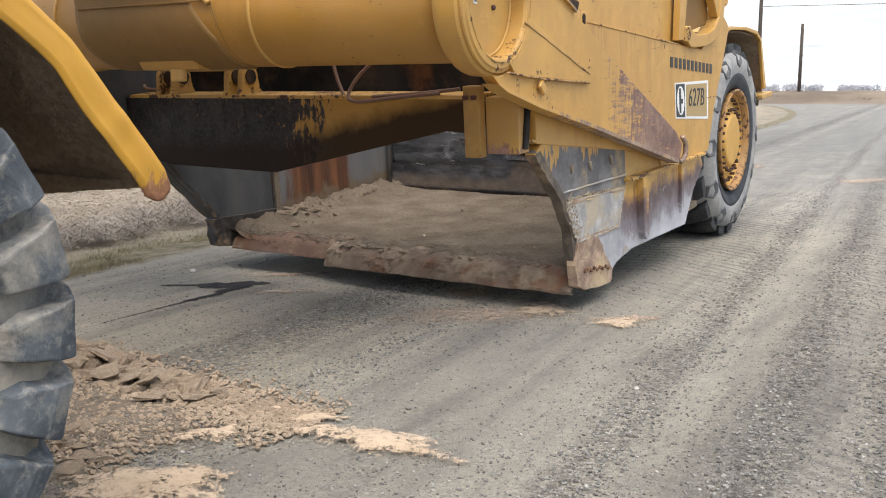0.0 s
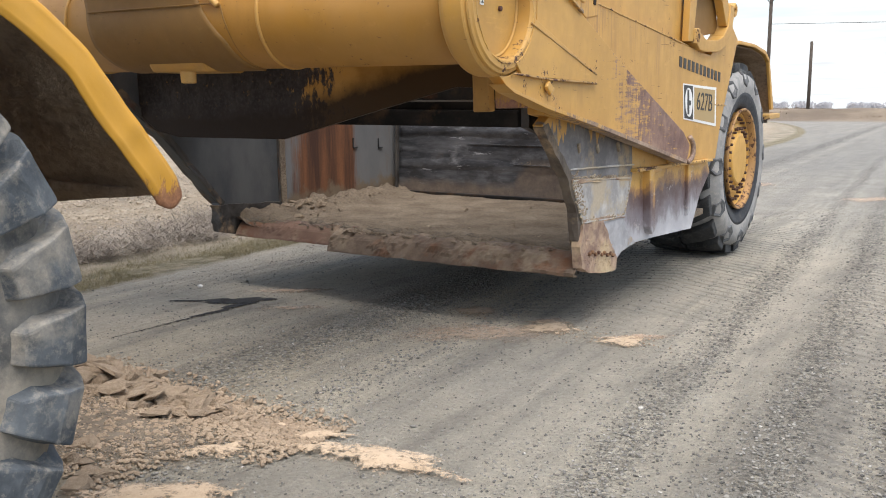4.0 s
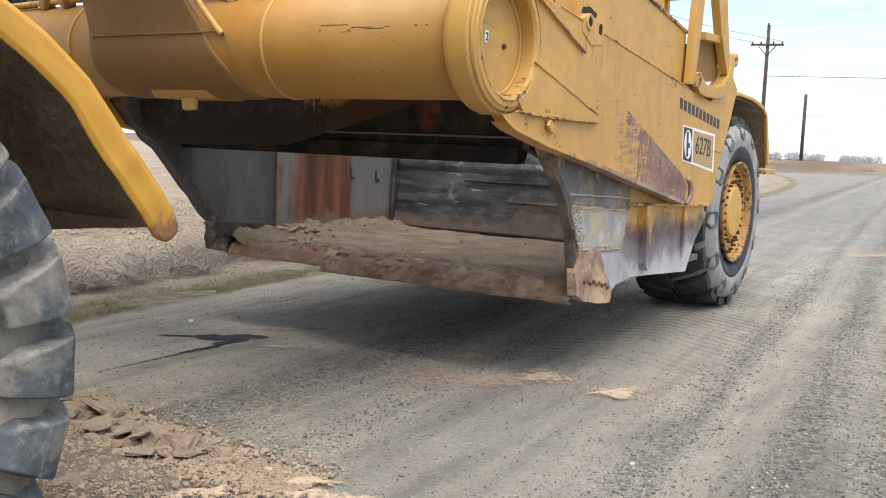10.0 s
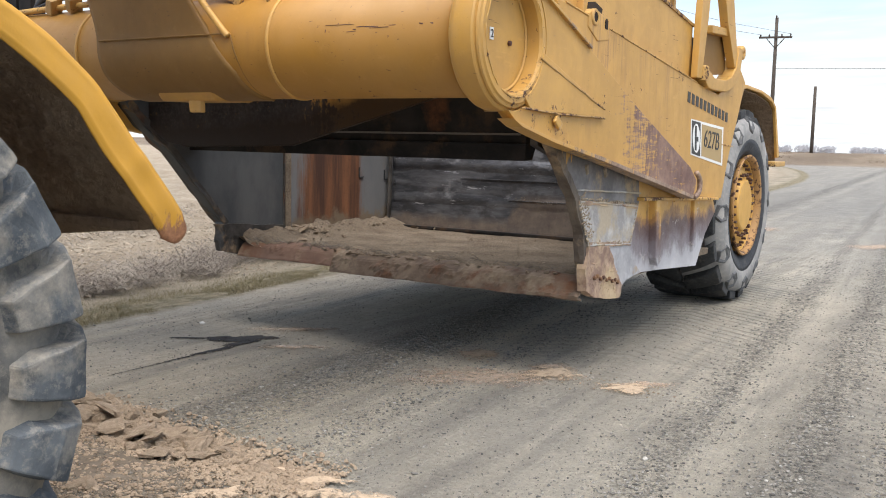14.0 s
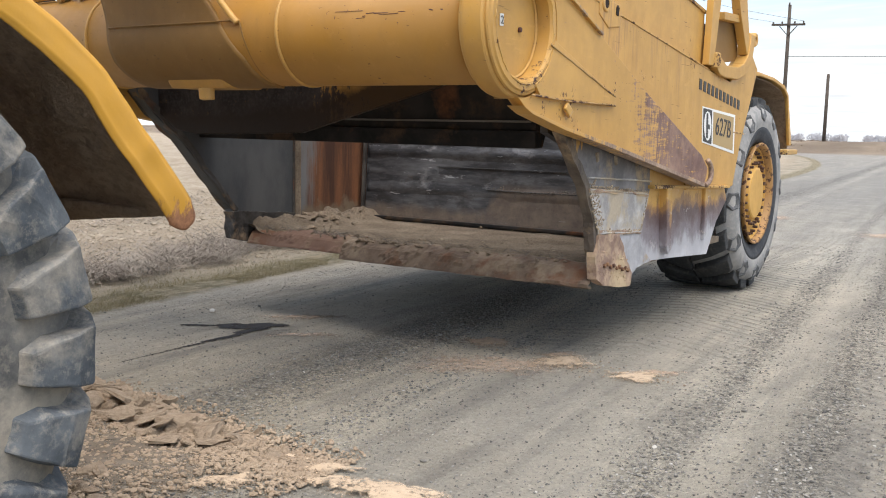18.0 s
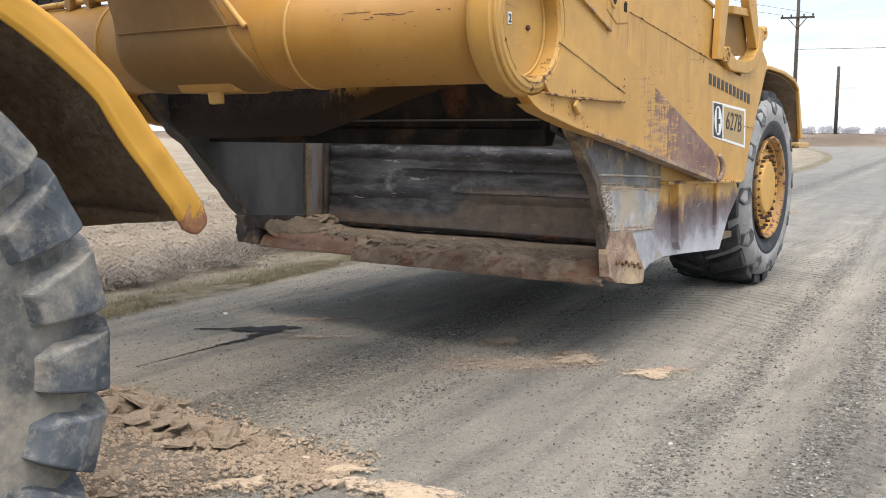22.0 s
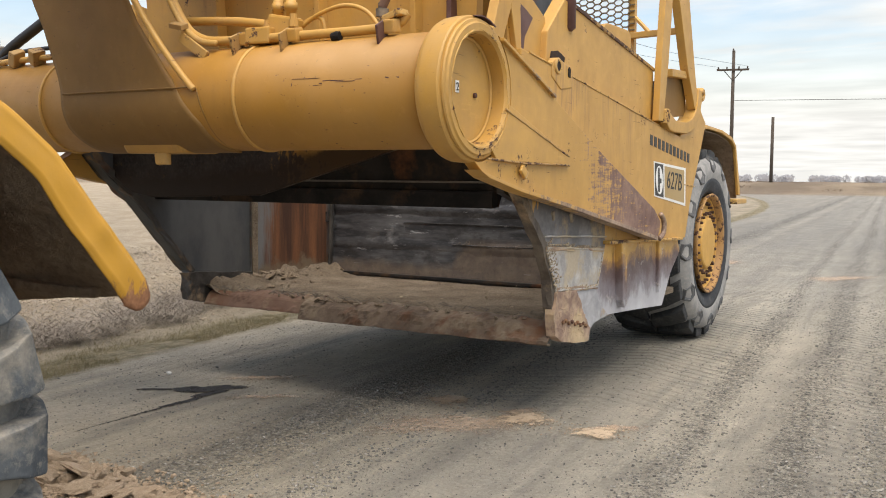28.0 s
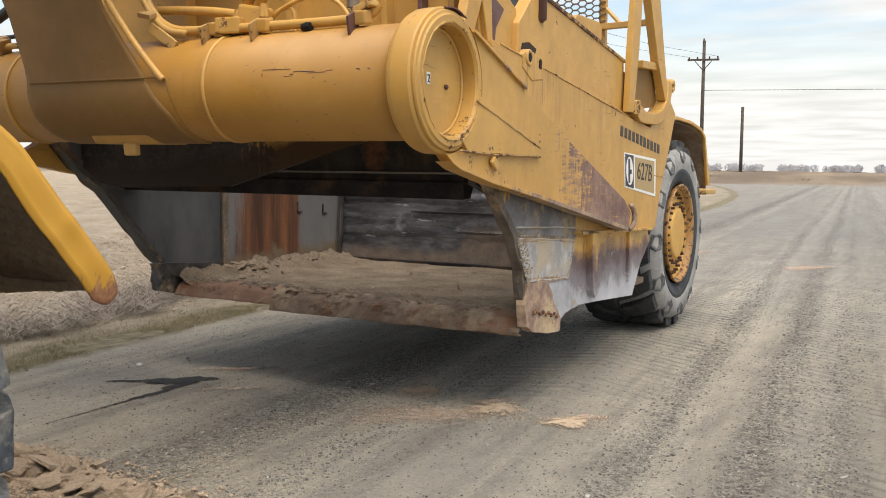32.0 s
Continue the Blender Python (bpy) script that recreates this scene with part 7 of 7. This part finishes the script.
def build_weeds():
    rnd = random.Random(31)
    stems = []
    for _ in range(1750):
        cy = rnd.uniform(4.0, 16)
        cx = road_edge(cy) - 0.85 - abs(rnd.gauss(0, 0.55 if rnd.random() < 0.75 else 1.6))
        if noise.noise((cx * 0.7, cy * 0.45, 6)) < -0.22:
            continue
        size = rnd.uniform(0.13, 0.42) * max(0.6, min(1, (cy - 5.5) / 3))
        for _ in range(34):
            x, y = cx + rnd.gauss(0, size * 0.5), cy + rnd.gauss(0, size * 0.5)
            a, l = rnd.uniform(0, 6.28), size * rnd.uniform(0.3, 1.0)
            z = ground_z(x, y) + rnd.uniform(0, size * 0.5)
            stems.append(((x, y, z), (x + l * math.cos(a), y + l * math.sin(a), z + l * rnd.uniform(-0.2, 0.5)), 0.0036))
    blades("dead_weeds", M_TWIG, stems, "tangled grey dead weeds along the verge", "weeds")
    grass = []
    for _ in range(26000):
        y = rnd.uniform(3.6, 16)
        x = road_edge(y) - 0.03 - abs(rnd.gauss(0.2, 0.22))
        if noise.noise((x * 1.5, y * 0.8, 12)) < -0.25:
            continue
        l, a = rnd.uniform(0.012, 0.042), rnd.uniform(0, 6.28)
        z = ground_z(x, y) - 0.004
        grass.append(((x, y, z), (x + l * 0.6 * math.cos(a), y + l * 0.6 * math.sin(a), z + l), 0.002))
    blades("verge_grass", M_GRASS, grass, "short withered grass on the verge", "grass")
    far = []
    for _ in range(1500):
        cx, cy = rnd.uniform(-75, 25), rnd.uniform(96, 280)
        if noise.noise((cx * 0.06, cy * 0.03, 3)) < 0.05 and rnd.random() < 0.85:
            continue
        size = rnd.uniform(0.10, 0.34) * (1 if rnd.random() < 0.94 else 2.0)
        for _ in range(18):
            a, l = rnd.uniform(0, 6.28), size * rnd.uniform(0.3, 0.9)
            x, y = cx + rnd.gauss(0, size * 1.5), cy + rnd.gauss(0, size * 1.5)
            z = ground_z(x, y)
            far.append(((x, y, z - 0.05), (x + 0.8 * l * math.cos(a), y + 0.8 * l * math.sin(a), z + l * 0.6), 0.06))
    blades("field_scrub", M_SCRUB, far, "low brown scrub in the far field", "scrub")


build_weeds()


def build_far_trees():
    """A bare tree line on the horizon."""
    rnd = random.Random(77)
    spots = []
    for k in range(230):
        d = rnd.uniform(560, 700)
        a = radians(rnd.uniform(-10, 26))
        cx, cy = -d * math.sin(a), d * math.cos(a)
        if noise.noise((a * 26, 4, 0)) < -0.38:
            continue
        h = rnd.uniform(3.2, 4.6) * (1 + 0.25 * noise.noise((a * 40, 0, 0)))
        if k in (3, 40):
            h = 9.5
        base = ground_z(cx, cy)
        for _ in range(110):
            # short twigs through a rounded crown
            w, u, r = rnd.uniform(0, 6.28), rnd.uniform(-1, 1), rnd.random() ** 0.5
            x = cx + r * math.cos(w) * h * 0.62 * math.sqrt(1 - u * u)
            y, z = cy + r * math.sin(w) * h * 0.4, h * (0.52 + 0.48 * u)
            spots.append(((x, y, z - 0.5 + base), (x + rnd.uniform(-0.6, 0.6), y, z + rnd.uniform(0.1, 0.9) + base), 0.28))
    blades("far_trees", M_TREE, spots, "hazy bare tree line on the horizon", "trees")


build_far_trees()

# ---- poles ----
def build_poles():
    p = tagged(empty("utility_pole", (-20.24, 81.9, 0)), "dark wooden utility pole with a crossarm", "utility pole")
    part("pole", lathe([(-1.2, 0.19), (11.7, 0.13)], (-20.24, 81.9, 0), "z", 12), M_WOOD, p, smooth=True)
    part("crossarm", box((-20.24, 81.75, 10.1), (2.6, 0.12, 0.16), (0, 0, 12)), M_WOOD, p)
    for dx, z in ((-1.2, 10.25), (-0.5, 10.25), (0.5, 10.25), (1.2, 10.25), (0, 11.75)):
        part("insulator", lathe([(-0.1, 0.05), (0.05, 0.07), (0.12, 0.04)], (-20.24 + dx, 81.75, z), "z", 8), M_WOOD, p)
    for sx in (-0.7, 0.7):
        part("arm_brace", pipe([(-20.24 + sx, 81.78, 10.0), (-20.24, 81.78, 9.2)], 0.04, 6), M_WOOD, p)
    part("overhead_wire", pipe([(-20.2, 81.7, 7.55), (5, 84, 7.15), (35, 86, 7.6)], 0.022, 5), M_BLK, p, "thin overhead wire")
    for dx in (-1.2, 1.2):
        part("overhead_wire", pipe([(-20.24 + dx, 81.75, 10.35), (-22 + dx, 60, 9.5), (-23 + dx, 38, 10.2)], 0.012, 5), M_BLK, p)
    q = tagged(empty("bare_pole", (-21.18, 102.7, 0)), "short dark wooden pole without arms", "utility pole")
    part("pole", lathe([(-1.2, 0.19), (7.25, 0.15)], (-21.18, 102.7, 0), "z", 12), M_WOOD, q, smooth=True)


build_poles()


def rise(t):
    """How far the bowl has been raised, 0 to 1."""
    ks = ((0, 0.0), (1, 0.125), (2, 0.28), (2.5, 0.35), (4.5, 0.72), (5, 0.81), (5.5, 0.88), (6, 0.94), (6.5, 0.985), (7, 1.0), (40, 1.0))
    for (a, u), (b, v) in zip(ks, ks[1:]):
        if t <= b:
            return u + (v - u) * (t - a) / (b - a)


def motions():
    times = (0, 1, 2, 2.5, 3, 3.5, 4, 4.5, 5, 5.5, 6, 6.5, 7, 7.5, 32)
    b0, d0, t0, s0 = origin_of(BOWL), origin_of(DRAFT), origin_of(TRACTOR), origin_of(SCRAPER)
    at_bowl = lambda t: pose(*(b0 - s0), (1 - rise(t)) * 4.9)
    at_draft = lambda t: pose(*(d0 - s0), (1 - rise(t)) * -1.43)
    walk(BOWL, [(t, at_bowl(t)) for t in times])
    walk(DRAFT, [(t, at_draft(t)) for t in times])
    lag = lambda t: max(0, (rise(t) - 0.28) / 0.72)
    # the front plate climbs a little faster than the bowl; the apron hangs from the draft frame
    f0, a0, e0 = origin_of(FRONT[0]), origin_of(APRON), origin_of(EJECTOR)
    walk(FRONT[0], [(t, at_bowl(t) @ pose(*(f0 - b0 + Vector((0, 0, 0.095 * lag(t)))), 0, -2.6 * lag(t), 0)) for t in times])
    walk(APRON, [(t, at_draft(t) @ pose(*(a0 - d0))) for t in times])
    shift = ((0, -0.012, 0, -0.065), (1, -0.018, 0, -0.05), (2, -0.01, 0, -0.041), (4.5, 0.008, 0, -0.024), (6, 0.004, 0, -0.011), (7, 0, 0, 0), (8, 0, 0, 0), (25.2, 0, 0, 0), (25.5, 0, 0, 0), (27.5, 0.0, -0.018, 0.0), (28, 0.0, -0.022, 0.0), (32, 0.0, -0.028, 0.0))
    walk(TRACTOR, [(t, pose(t0.x + x, t0.y + 0.038 + y, t0.z + z)) for t, x, y, z in shift])
    push = ((0, 0), (10.5, 0), (11.3, -0.02), (12, -0.06), (13, -0.14), (15.5, -0.33), (16, -0.42), (17, -0.55), (18, -0.69), (19, -0.84), (20, -0.98), (21, -1.12), (21.5, -1.21), (22, -1.29), (22.5, -1.30), (23.5, -1.29), (24, -1.20), (24.5, -1.09), (25, -0.96), (25.5, -0.88), (27.5, -0.65), (28, -0.56), (29, -0.38), (30, -0.21), (31, -0.06), (31.6, -0.01), (32, 0))
    early = [(t, 0) for t in times if 0 < t < 8]
    walk(EJECTOR, [(t, at_bowl(t) @ pose(*(e0 - b0 + Vector((0, 1.106 * dy, -0.02 * dy))))) for t, dy in [push[0]] + early + list(push[1:])])


motions()
